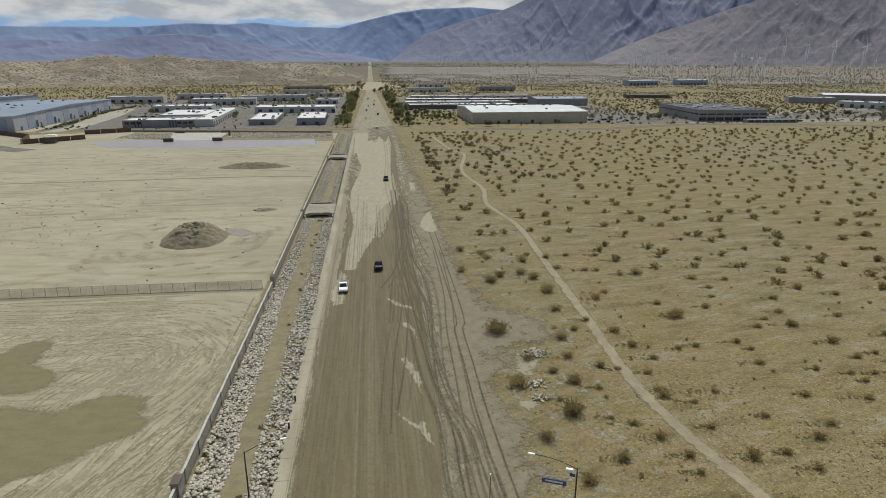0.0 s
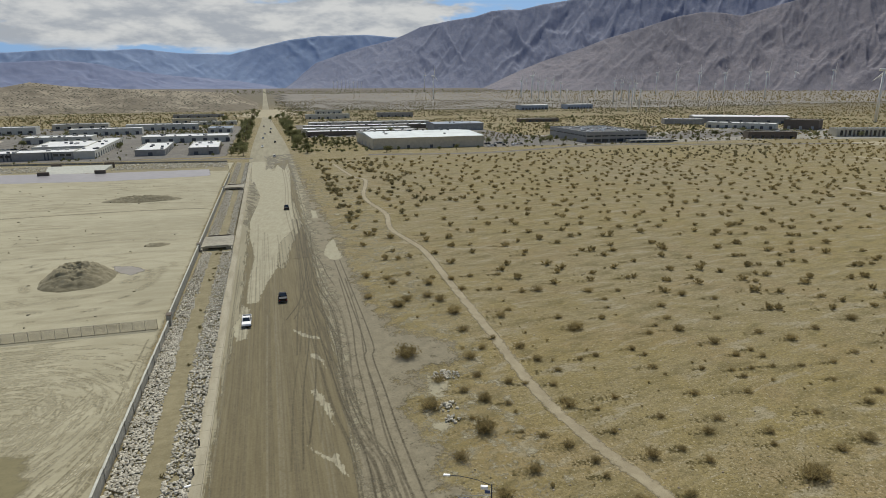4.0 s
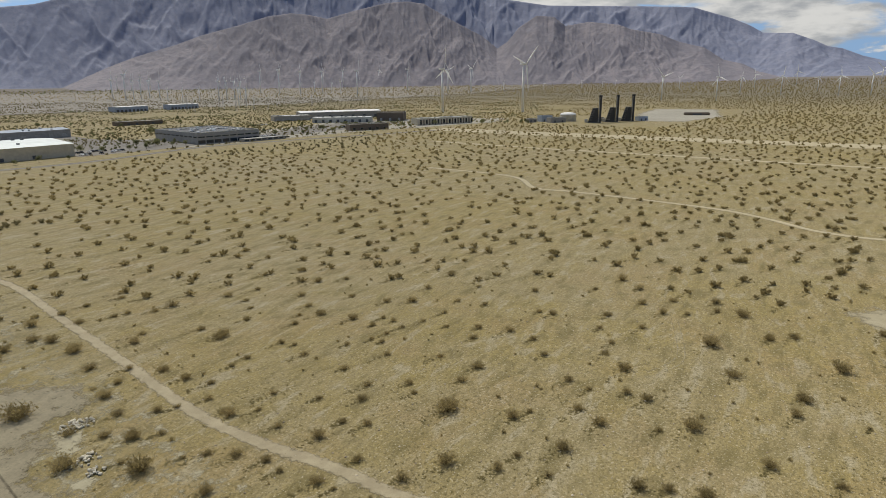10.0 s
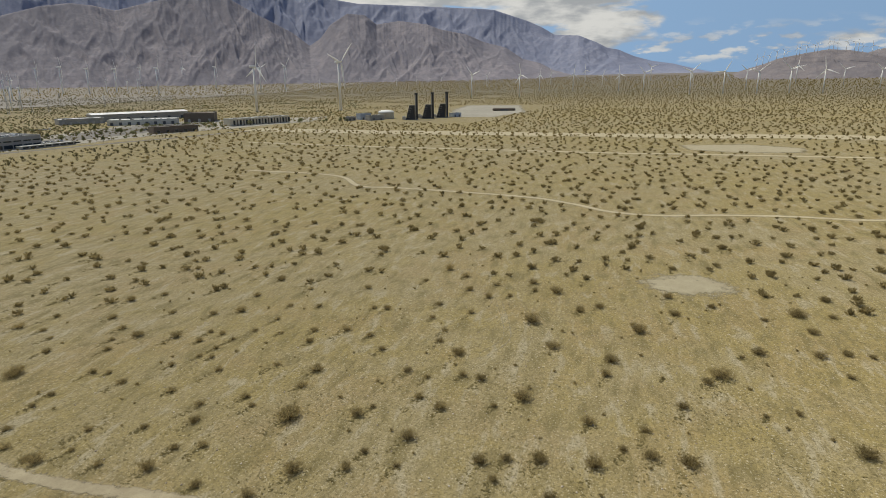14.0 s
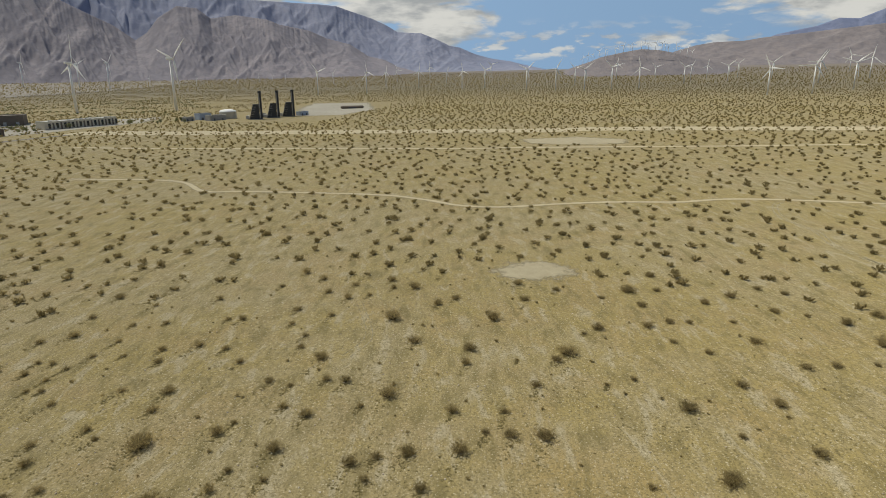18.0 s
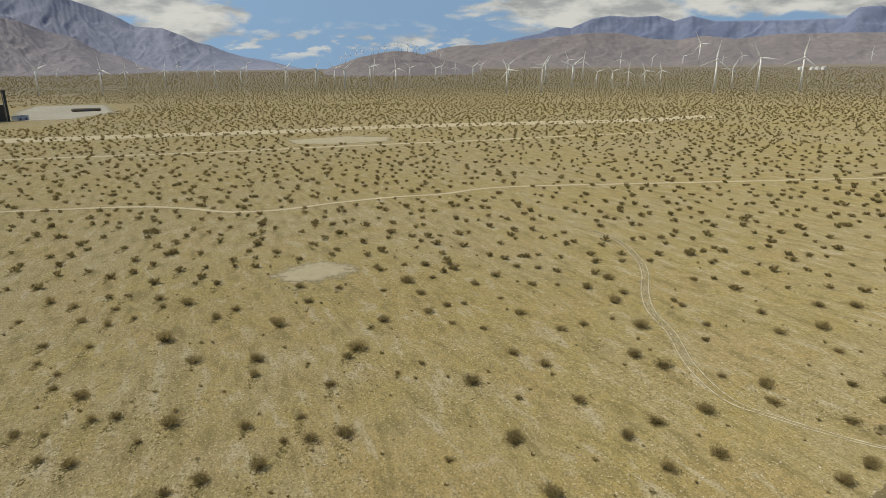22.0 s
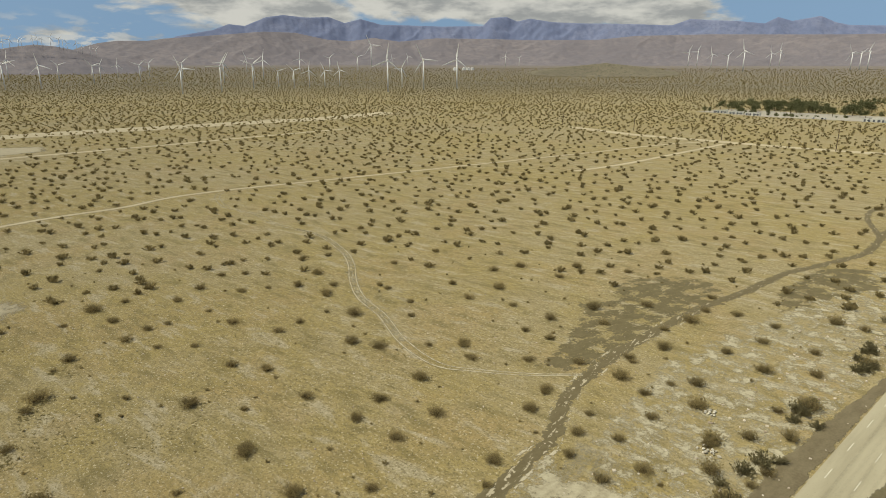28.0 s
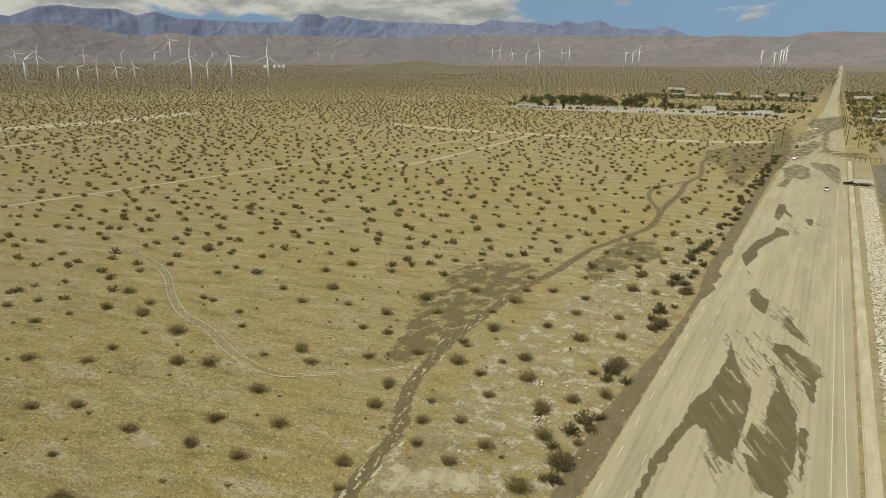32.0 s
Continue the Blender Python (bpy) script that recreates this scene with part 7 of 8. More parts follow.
# ---- vehicles ----
def vehicle(style, paint, label):
    """A pickup or a wagon, nose towards +y."""
    v = new("pickup_truck" if style == "pickup" else "car")
    L, Wd = (5.6, 1.0) if style == "pickup" else (4.7, 0.92)
    h = L / 2
    bm = B()
    prof = [(-h, 0.45), (-h, 0.98), (h - 1.5, 1.05), (h - 0.15, 0.92), (h, 0.70), (h, 0.42)]
    rings = []
    for s in (-1, 1):
        rings.append([bm.verts.new((s * (Wd - (0.06 if z > 0.9 else 0)), y, z)) for y, z in prof])
    for i in range(len(prof)):
        j = (i + 1) % len(prof)
        bm.faces.new((rings[0][i], rings[0][j], rings[1][j], rings[1][i]))
    bm.faces.new(rings[0][::-1]), bm.faces.new(rings[1])
    bmesh.ops.recalc_face_normals(bm, faces=bm.faces)
    bmesh.ops.bevel(bm, geom=bm.edges[:], offset=0.05, segments=2, affect="EDGES")
    part("body", bm, paint, v)
    c0, c1 = (-0.55, 1.35) if style == "pickup" else (-h + 0.15, 1.05)
    bm = B()
    lo = [bm.verts.new(p) for p in ((-Wd + 0.08, c0, 1.0), (Wd - 0.08, c0, 1.0), (Wd - 0.08, c1, 1.0), (-Wd + 0.08, c1, 1.0))]
    hi = [bm.verts.new(p) for p in ((-Wd + 0.24, c0 + 0.2, 1.72), (Wd - 0.24, c0 + 0.2, 1.72), (Wd - 0.24, c1 - 0.7, 1.72), (-Wd + 0.24, c1 - 0.7, 1.72))]
    bm.faces.new(hi), bm.faces.new(lo[::-1])
    for i in range(4):
        bm.faces.new((lo[i], lo[(i + 1) % 4], hi[(i + 1) % 4], hi[i]))
    bmesh.ops.bevel(bm, geom=bm.edges[:], offset=0.06, segments=2, affect="EDGES")
    cab = part("cab", bm, paint, v)

    def pane(a, b, c, d):
        q = B()
        m = (Vector(a) + Vector(b) + Vector(c) + Vector(d)) / 4
        vs = [q.verts.new(m + (Vector(p) - m) * 0.86) for p in (a, b, c, d)]
        f = q.faces.new(vs)
        f.normal_update()
        off = f.normal * (0.03 if f.normal.dot(m - Vector((0, (c0 + c1) / 2, 1.3))) > 0 else -0.03)
        for p in vs:
            p.co += off
        r = bmesh.ops.extrude_face_region(q, geom=[f])
        for p in r["geom"]:
            if isinstance(p, bmesh.types.BMVert):
                p.co -= off * 0.4
        part("window", q, GLASS, cab)

    LO = [(-Wd + 0.08, c0, 1.0), (Wd - 0.08, c0, 1.0), (Wd - 0.08, c1, 1.0), (-Wd + 0.08, c1, 1.0)]
    HI = [(-Wd + 0.24, c0 + 0.2, 1.72), (Wd - 0.24, c0 + 0.2, 1.72), (Wd - 0.24, c1 - 0.7, 1.72), (-Wd + 0.24, c1 - 0.7, 1.72)]
    for i in range(4):
        pane(LO[i], LO[(i + 1) % 4], HI[(i + 1) % 4], HI[i])
    if style == "pickup":
        part("bed", box(B(), -Wd + 0.12, -h + 0.12, 0.99, Wd - 0.12, c0 - 0.08, 1.012), STEEL_DARK, v, "dark open load bed")
        for s in (-1, 1):
            part("bed_rail", box(B(), s * (Wd - 0.06) - 0.05, -h + 0.06, 0.98, s * (Wd - 0.06) + 0.05, c0, 1.14, 0.02), paint, v)
        part("tailgate", box(B(), -Wd + 0.1, -h + 0.01, 0.98, Wd - 0.1, -h + 0.09, 1.14, 0.02), paint, v)
    for s in (-1, 1):
        part("headlight", box(B(), s * 0.68 - 0.2, h - 0.06, 0.68, s * 0.68 + 0.2, h + 0.015, 0.84, 0.02), LAMP_CLEAR, v)
        part("tail_light", box(B(), s * 0.78 - 0.1, -h - 0.015, 0.62, s * 0.78 + 0.1, -h + 0.05, 0.90, 0.02), LAMP_RED, v)
        part("mirror", box(B(), s * (Wd + 0.12) - 0.09, c1 - 0.35, 1.06, s * (Wd + 0.12) + 0.09, c1 - 0.22, 1.22, 0.03), paint, v)
        for y in (-h + 1.05, h - 1.05):
            tyre = part("wheel", tube(B(), (s * (Wd - 0.24), y, 0.37), (s * (Wd + 0.01), y, 0.37), 0.37, 0.37, 18), RUBBER, v)
            part("rim", tube(B(), (s * (Wd - 0.02), y, 0.37), (s * (Wd + 0.025), y, 0.37), 0.22, 0.20, 14), STEEL_GREY, tyre)
    for y in (-h, h):
        part("bumper", box(B(), -Wd + 0.04, y - 0.09, 0.36, Wd - 0.04, y + 0.09, 0.55, 0.04), STEEL_DARK if style == "pickup" else paint, v)
    return tagged(v, label, "pickup truck" if style == "pickup" else "car", "vehicles")


def parked_car(paint, label):
    """A plain parked saloon far off, nose towards +y."""
    v = new("parked_car")
    part("body", box(B(), -0.9, -2.3, 0.35, 0.9, 2.3, 0.98, 0.14), paint, v)
    cab = part("cabin", box(B(), -0.76, -1.5, 0.96, 0.76, 0.9, 1.48, 0.16), GLASS, v, "dark glazed cabin")
    part("roof", box(B(), -0.66, -1.15, 1.483, 0.66, 0.5, 1.53, 0.03), paint, cab)
    for sx in (-1, 1):
        for y in (-1.4, 1.4):
            part("wheel", tube(B(), (sx * 0.7, y, 0.33), (sx * 0.92, y, 0.33), 0.33, 0.33, 12), RUBBER, v)
    return tagged(v, label, "car", "parked cars")


white_truck = vehicle("pickup", CAR_WHITE, "white pickup truck with dark windows on the muddy road")
white_truck.matrix_basis = pose(-7.6, 131, 0.09, 0, 0, 180)
black_truck = vehicle("pickup", CAR_BLACK, "black pickup truck driving over brown road mud")
black_truck.matrix_basis = pose(0.5, 145, 0.09)
silver = vehicle("car", CAR_SILVER, "silver car parked or driving on pale ground")
silver.matrix_basis = pose(-6.2, -316, 0.09)
wagon = vehicle("car", CAR_WHITE, "white car on pale dusty ground")
wagon.matrix_basis = pose(-5.2, 548, 0.09, 0, 0, 180)
dark_car = vehicle("car", CAR_BLACK, "black car on pale dusty ground")
dark_car.matrix_basis = pose(14.2, -483, 0.09)
for x, y, turn in ((5.3, 262, 0), (-15.2, -337, 90)):
    copy_thing(black_truck, pose(x, y, 0.09 if x > 0 else 0.25, 0, 0, turn))
for src, spots in ((wagon, [(-5, 640), (-3, 700), (3.5, 468), (8, -645), (12, -420), (19, -760)]), (silver, [(4, 780), (-4, 830), (9, -700)]), (dark_car, [(3, 720), (6, 590)])):
    for x, y in spots:
        copy_thing(src, pose(x, y, 0.09))
g = np.random.default_rng(55)
PARKED = [parked_car(CAR_WHITE, "white saloon car parked in an asphalt yard"), parked_car(CAR_SILVER, "silver saloon car parked in an asphalt yard"), parked_car(CAR_BLACK, "black saloon car parked in an asphalt yard")]
for k, ob in enumerate(PARKED):
    ob.matrix_basis = pose(210 + 3 * k, 506, 0.06, 0, 0, 5)
for x0, y0, n, turn in ((44, 690, 9, 0), (170, 655, 8, 90), (-60, 560, 7, 0), (-215, 580, 8, 90), (-108, 560, 6, 0), (440, 660, 8, 0), (182, 497, 9, 4), (186, 515, 8, 4), (345, 520, 10, 0), (470, 540, 12, 8), (505, 560, 10, 8), (40, 640, 7, 90), (230, -757, 5, 10), (120, -790, 4, 20), (-150, 545, 6, 0)):
    for k in range(n):
        if g.uniform() < 0.72:
            copy_thing(PARKED[int(g.integers(0, 3))], pose(x0 + 2.9 * k, y0 + 0.12 * k, 0.06, 0, 0, turn + (180 if g.uniform() < 0.4 else 0)))

# ---- buildings ----
def wall_openings(bld, w, d, h, face, items):
    """Doors and windows on a face: s (-y), n (+y), e (+x) or w (-x). items: kind, centre, width, sill, top."""
    for kind, c, wd, z0, z1 in items:
        mt = {"door": DARK_PANEL, "window": GLASS, "roller": STEEL_GREY, "brown": BROWN_WALL, "panel": BLUE_WALL}[kind]
        if face in "sn":
            y = -0.05 if face == "s" else d + 0.05
            fr = box(B(), c - wd / 2 - 0.12, y - 0.04, z0 - 0.05, c + wd / 2 + 0.12, y + 0.04, z1 + 0.12, 0.01)
            bm = box(B(), c - wd / 2, y - 0.07, z0, c + wd / 2, y + 0.07, z1, 0.01)
        else:
            x = w + 0.05 if face == "e" else -0.05
            fr = box(B(), x - 0.04, c - wd / 2 - 0.12, z0 - 0.05, x + 0.04, c + wd / 2 + 0.12, z1 + 0.12, 0.01)
            bm = box(B(), x - 0.07, c - wd / 2, z0, x + 0.07, c + wd / 2, z1, 0.01)
        o = part("window" if kind == "window" else "door", bm, mt, bld)
        part("frame", fr, FRAME_GREY, o)


def building(x, y, w, d, h, wall_mat, roof_mat, label, turn=0.0, units=4, faces=(), pitch=0.0, category="building", seed=1, parapet=0.5, unit_mats=None):
    """A flat or low-pitched building; x, y is its corner nearest the origin of its own axes."""
    b = thing("building", x, y, label, category, turn, "industrial buildings")
    t = 0.3
    part("wall", box(B(), 0, 0, -0.2, w, t, h, 0.02), wall_mat, b)
    part("wall", box(B(), 0, d - t, -0.2, w, d, h, 0.02), wall_mat, b)
    part("wall", box(B(), 0, t + 0.003, -0.2, t, d - t - 0.003, h, 0.02), wall_mat, b)
    part("wall", box(B(), w - t, t + 0.003, -0.2, w, d - t - 0.003, h, 0.02), wall_mat, b)
    if pitch:
        bm = B()
        v = [bm.verts.new(p) for p in ((-0.5, -0.5, h + 0.01), (w + 0.5, -0.5, h + 0.01), (w + 0.5, d / 2, h + pitch), (-0.5, d / 2, h + pitch), (w + 0.5, d + 0.5, h + 0.01), (-0.5, d + 0.5, h + 0.01))]
        bm.faces.new((v[0], v[1], v[2], v[3])), bm.faces.new((v[3], v[2], v[4], v[5]))
        bm.faces.new((v[0], v[3], v[5])), bm.faces.new((v[1], v[4], v[2])), bm.faces.new((v[0], v[5], v[4], v[1]))
        roof = part("roof", bm, roof_mat, b)
        top = lambda yy: h + pitch * (1 - abs(yy - d / 2) / (d / 2))
    else:
        roof = part("roof", box(B(), t, t, h - parapet - 0.25, w - t, d - t, h - parapet), roof_mat, b)
        for q in ((0, -0.06, w, t), (0, d - t, w, d + 0.06), (-0.06, t, t, d - t), (w - t, t, w + 0.06, d - t)):
            part("coping", box(B(), q[0], q[1], h + 0.003, q[2], q[3], h + 0.12, 0.02), COPING, roof)
        top = lambda yy: h - parapet
    gg = np.random.default_rng(seed)
    for k in range(units):
        ux, uy = gg.uniform(0.1, 0.9) * w, gg.uniform(0.12, 0.88) * d
        s = gg.uniform(0.7, 1.3)
        z = top(uy)
        u = part("roof_unit", box(B(), ux - s, uy - s * 0.8, z - 0.05, ux + s, uy + s * 0.8, z + 1.1, 0.08), (unit_mats or (STEEL_GREY, DARK_PANEL))[0 if gg.uniform() < 0.6 else 1], roof, "rooftop air unit")
    for face, items in faces:
        wall_openings(b, w, d, h, face, items)
    return b


def bays(n, w, kind="roller", wd=3.6, z1=3.8, start=0.0):
    return [(kind, start + (k + 0.5) * w / n, wd, 0.1, z1) for k in range(n)]


def glazing(n, w, z0, z1, wd=2.2, start=0.0):
    return [("window", start + (k + 0.5) * w / n, wd, z0, z1) for k in range(n)]


building(82, 498, 97, 80, 9.0, TAN_WALL, PALE_ROOF, "large tan warehouse with a white low-pitched roof", 1.5, 12, [("s", bays(3, 60, "door", 2.2, 2.6, 20)), ("w", bays(4, 70, "roller", 4, 4.2, 5))], 2.2, "warehouse", 3)
for k, (x, y, w, d) in enumerate(((40, 655, 118, 24), (38, 700, 122, 24), (42, 748, 175, 24), (52, 815, 160, 22))):
    building(x, y, w, d, 4.8, BROWN_WALL if k % 2 == 0 else TAN_WALL, WHITE_ROOF, "long low white-roofed industrial unit with rooftop equipment", 0, 16, [("s", bays(9, w, "brown", 3.4, 3.6)), ("e", bays(2, d, "door", 2.4, 3.0))], 0, "warehouse", 10 + k)
building(186, 690, 60, 40, 8, GREY_WALL, BLUE_ROOF, "grey industrial hall behind the white units", 0, 6, [("s", bays(5, 60, "roller", 4, 4.5))], 1.2, "warehouse", 20)
building(276, 498, 60, 84, 9.8, GREY_WALL, DARK_ROOF, "dark grey flat-roofed office block crowded with roof units", -3, 60, [("s", glazing(8, 60, 0.6, 3.4, 6.4) + glazing(8, 60, 5.6, 6.6, 6.0)), ("w", glazing(10, 84, 5.6, 6.6, 6.4))], 0, "office", 21, 0.5, (WHITE_ROOF, STEEL_GREY))
building(312, 484, 44, 8, 2.6, GREY_WALL, STEEL_GREY, "low grey annex with ribbon windows", -3, 0, [("s", glazing(8, 48, 0.8, 2.0, 4.5))], 0, "annex", 22, 0.2)
building(449, 494, 44, 16, 6.6, BROWN_WALL, BROWN_WALL, "low dark brown building behind desert scrub", -24, 3, [("s", bays(5, 44, "window", 3.0, 3.0))], 0, "building", 23)
building(548, 486, 78, 15, 8.2, TAN_WALL, WHITE_ROOF, "long tan building with tall dark window bays", -20, 8, [("s", [("window", 5 + 8.0 * k, 2.4, 1.0, 6.2) for k in range(10)] + [("brown", 9 + 8.0 * k, 1.6, 0.2, 6.6) for k in range(9)])], 0, "building", 24)
building(586, 592, 36, 28, 11.2, BROWN_WALL, BROWN_WALL, "square dark brown block with a flat roof", -55, 2, [("s", bays(3, 36, "roller", 3, 4))], 0, "building", 25)
building(516, 640, 76, 26, 6.5, WHITE_WALL, WHITE_ROOF, "white flat industrial units behind parked cars", -50, 12, [("s", bays(8, 76, "door", 3.2, 3.6))], 0, "warehouse", 26)
building(560, 720, 120, 34, 9.0, GREY_WALL, WHITE_ROOF, "long grey warehouse with a pale roof", -28, 6, [("s", bays(7, 120, "door", 3.6, 4.2))], 1.6, "warehouse", 27)
building(509, 712, 50, 24, 7.0, GREY_WALL, WHITE_ROOF, "grey workshop hall with a pale flat roof", -25, 5, [("s", bays(6, 50, "roller", 3.4, 3.8))], 0, "warehouse", 28)
for k in range(2):
    building(527 + 116 * k, 1238 + 14 * k, 66, 26, 10, BLUE_WALL, WHITE_ROOF, "blue-grey hall with a bright roof far off", 6, 2, [("s", bays(8, 64, "door", 4.5, 4.5))], 0.8, "warehouse", 30 + k)
building(347, 820, 58, 18, 5, BROWN_WALL, TAN_WALL, "low brown unit among desert scrub", -8, 3, [("s", bays(6, 60, "door", 3, 3))], 0, "building", 33)
# east of the road
building(-59, 501, 22, 62, 5.6, GREY_WALL, WHITE_ROOF, "low grey unit with a white roof beside the road", 2, 6, [("s", bays(2, 21, "door", 3, 2.6)), ("e", bays(6, 62, "brown", 6.5, 4.6))], 0, "warehouse", 40)
building(-97, 504, 21, 70, 4.6, GREY_WALL, WHITE_ROOF, "small dark grey unit with a white roof", 2, 5, [("s", bays(1, 21, "door", 3, 2.6)), ("e", bays(5, 54, "door", 3.4, 3.2))], 0, "warehouse", 41)
building(-112, 618, 76, 34, 6.0, WHITE_WALL, WHITE_ROOF, "wide pale unit with a white roof and skylights", 0, 10, [("s", bays(8, 80, "door", 3.4, 3.8))], 0, "warehouse", 42)
building(-64, 738, 26, 40, 5.5, WHITE_WALL, BLUE_ROOF, "pale unit with a blue-grey roof", 0, 4, [("s", bays(3, 26, "door", 3.4, 3.8))], 0, "warehouse", 43)
building(-188, 493, 52, 26, 5.6, GREY_WALL, WHITE_ROOF, "low grey unit with white roof and striped entrance", 4, 8, [("s", glazing(3, 13, 2.6, 4.2, 3.2, 1) + glazing(3, 12, 2.6, 4.2, 3.0, 39) + [("door", 9 + 2.2 * k, 0.8, 0.3, 5.0) for k in range(3)] + [("door", 34 + 2.2 * k, 0.8, 0.3, 5.0) for k in range(3)])], 0, "warehouse", 44)
building(-176, 540, 38, 60, 5.6, WHITE_WALL, WHITE_ROOF, "white flat-roofed unit behind the grey one", 4, 8, [("e", bays(5, 46, "door", 3.4, 3.8))], 0, "warehouse", 45)
building(-136, 496, 14, 130, 5.6, WHITE_WALL, WHITE_ROOF, "narrow white unit along a paved yard", 3, 8, [("e", bays(14, 130, "door", 3.4, 3.6))], 0, "warehouse", 46)
building(-215, 640, 56, 30, 5.8, WHITE_WALL, WHITE_ROOF, "white unit with trees along its front", 4, 8, [("s", bays(6, 60, "door", 3.2, 3.6))], 0, "warehouse", 47)
building(-202, 735, 70, 22, 7, WHITE_WALL, WHITE_ROOF, "long white flat-roofed unit in the estate", 6, 8, [("s", bays(7, 70, "door", 3.2, 3.6))], 0, "warehouse", 48)
building(-160, 800, 80, 22, 7, WHITE_WALL, WHITE_ROOF, "pale industrial unit at the back of the estate", 6, 8, [("s", bays(7, 80, "door", 3.2, 3.6))], 0, "warehouse", 49)
building(-305, 770, 60, 22, 8, WHITE_WALL, WHITE_ROOF, "pale stucco unit on the estate's rim", 6, 6, [("s", glazing(6, 60, 1.5, 4.0, 4))], 0, "warehouse", 50)
building(-248, 840, 60, 20, 7, TAN_WALL, WHITE_ROOF, "tan unit near the hill foot", 6, 6, [("s", glazing(5, 60, 1.5, 4.0, 4))], 0, "warehouse", 51)
building(-326, 470, 72, 196, 11.0, PALE_PANEL, BLUE_ROOF, "huge pale and blue panelled warehouse with bay doors", 2.5, 10, [("e", [("panel", 26 + 31 * k, 12.0, 0.2, 10.6) for k in range(6)] + [("door", 34.5 + 31 * k, 3.6, 0.2, 5.0) for k in range(6)] + [("door", 10 + 31 * k, 2.4, 0.2, 3.0) for k in range(6)]), ("s", [("door", 8, 14, 0.2, 9.5), ("panel", 45, 44, 0.2, 9.0)])], 2.0, "warehouse", 52)
building(-432, 600, 66, 150, 11.5, PALE_PANEL, BLUE_ROOF, "second blue-grey warehouse behind the first", 2.5, 8, [("e", [("panel", 20 + 30 * k, 11, 0.2, 11) for k in range(5)])], 2.0, "warehouse", 53)
for x, y, w, d, h, c in ((-100, 900, 60, 16, 4.5, WHITE_WALL), (-130, 960, 60, 14, 6, TAN_WALL), (60, 1010, 70, 18, 7, WHITE_WALL), (180, 1030, 60, 16, 7, GREY_WALL), (-150, 1120, 80, 16, 5, GREY_WALL), (90, 1200, 50, 16, 6, WHITE_WALL)):
    building(x, y, w, d, h, c, WHITE_ROOF, "far low commercial building along the road", 0, 3, [("s", bays(5, w, "door", 3, 3))], 0, "building", int(x + y))

# garden wall, booth and spillway at the end of the lot
screen = thing("screen_wall", -200, 440, "brown board screen wall along the lot's far side", "wall", kind="structure")
for (ax, ay), (bx, by) in (((-214, 402), (-224, 432)), ((-224, 432), (-262, 462)), ((-213, 402), (-186, 425)), ((-198, 452), (-172, 466)), ((-172, 466), (-100, 456)), ((-100, 456), (-28, 444))):
    n = max(2, int(math.hypot(bx - ax, by - ay) / 8))
    h = 3.0 if ax < -180 or bx < -170 else 1.3
    for k in range(n):
        p, q = [(ax + (bx - ax) * s / n, ay + (by - ay) * s / n) for s in (k, k + 0.97)]
        m = pose(p[0] + 200, p[1] - 440, 0, 0, 0, math.degrees(math.atan2(q[1] - p[1], q[0] - p[0])))
        o = part("panel", box(B(), 0, -0.12, -0.1, math.hypot(q[0] - p[0], q[1] - p[1]), 0.12, h, 0.02), BROWN_WOOD if h > 2 else WALL_BLOCK, screen)
        o.matrix_basis = m
booth = thing("gate_booth", -199, 406, "small brown gate booth with a curved white roof", "booth", 12)
for sx in (-1, 1):
    for sy in (-1, 1):
        part("post", box(B(), sx * 3.6 - 0.2, sy * 1.9 - 0.2, 0, sx * 3.6 + 0.2, sy * 1.9 + 0.2, 3.6, 0.04), BROWN_WALL, booth)
part("cabin", box(B(), -3.1, -1.5, 0, 3.1, 1.5, 3.5, 0.05), BROWN_WALL, booth)
bm, rings = B(), []
for k in range(9):
    x = -4.3 + 8.6 * k / 8
    z = 3.7 + 1.3 * math.sin(math.pi * (0.12 + 0.76 * k / 8)) + 0.09 * x
    rings.append([bm.verts.new((x, y, z + dz)) for y, dz in ((-2.4, 0), (2.4, 0), (2.4, 0.28), (-2.4, 0.28))])
for p, q in zip(rings, rings[1:]):
    for i in range(4):
        bm.faces.new((p[i], q[i], q[(i + 1) % 4], p[(i + 1) % 4]))
bm.faces.new(rings[0][::-1]), bm.faces.new(rings[-1])
part("roof", bm, WHITE_ROOF, booth, "curved white canopy")
spill = thing("spillway", -115, 412, "pale concrete spillway slab with dark piers", "spillway", 2, kind="structure")
bm = B()
v = [bm.verts.new(p) for p in ((-15, 0, 0), (15, 0, 0), (18, 22, 2.2), (-18, 22, 2.2), (-15, 0, -0.3), (15, 0, -0.3), (18, 22, -0.3), (-18, 22, -0.3))]
bmesh.ops.convex_hull(bm, input=v)
part("apron", bm, COPING, spill)
for x, y, z in ((-14, 24, 2.4), (16, 24, 2.4), (-14, -5, 0.9), (16, -5, 0.9)):
    part("pier", box(B(), x - 3, y - 0.8, 0, x + 3, y + 0.8, z + 1.2, 0.05), BROWN_WALL, spill)

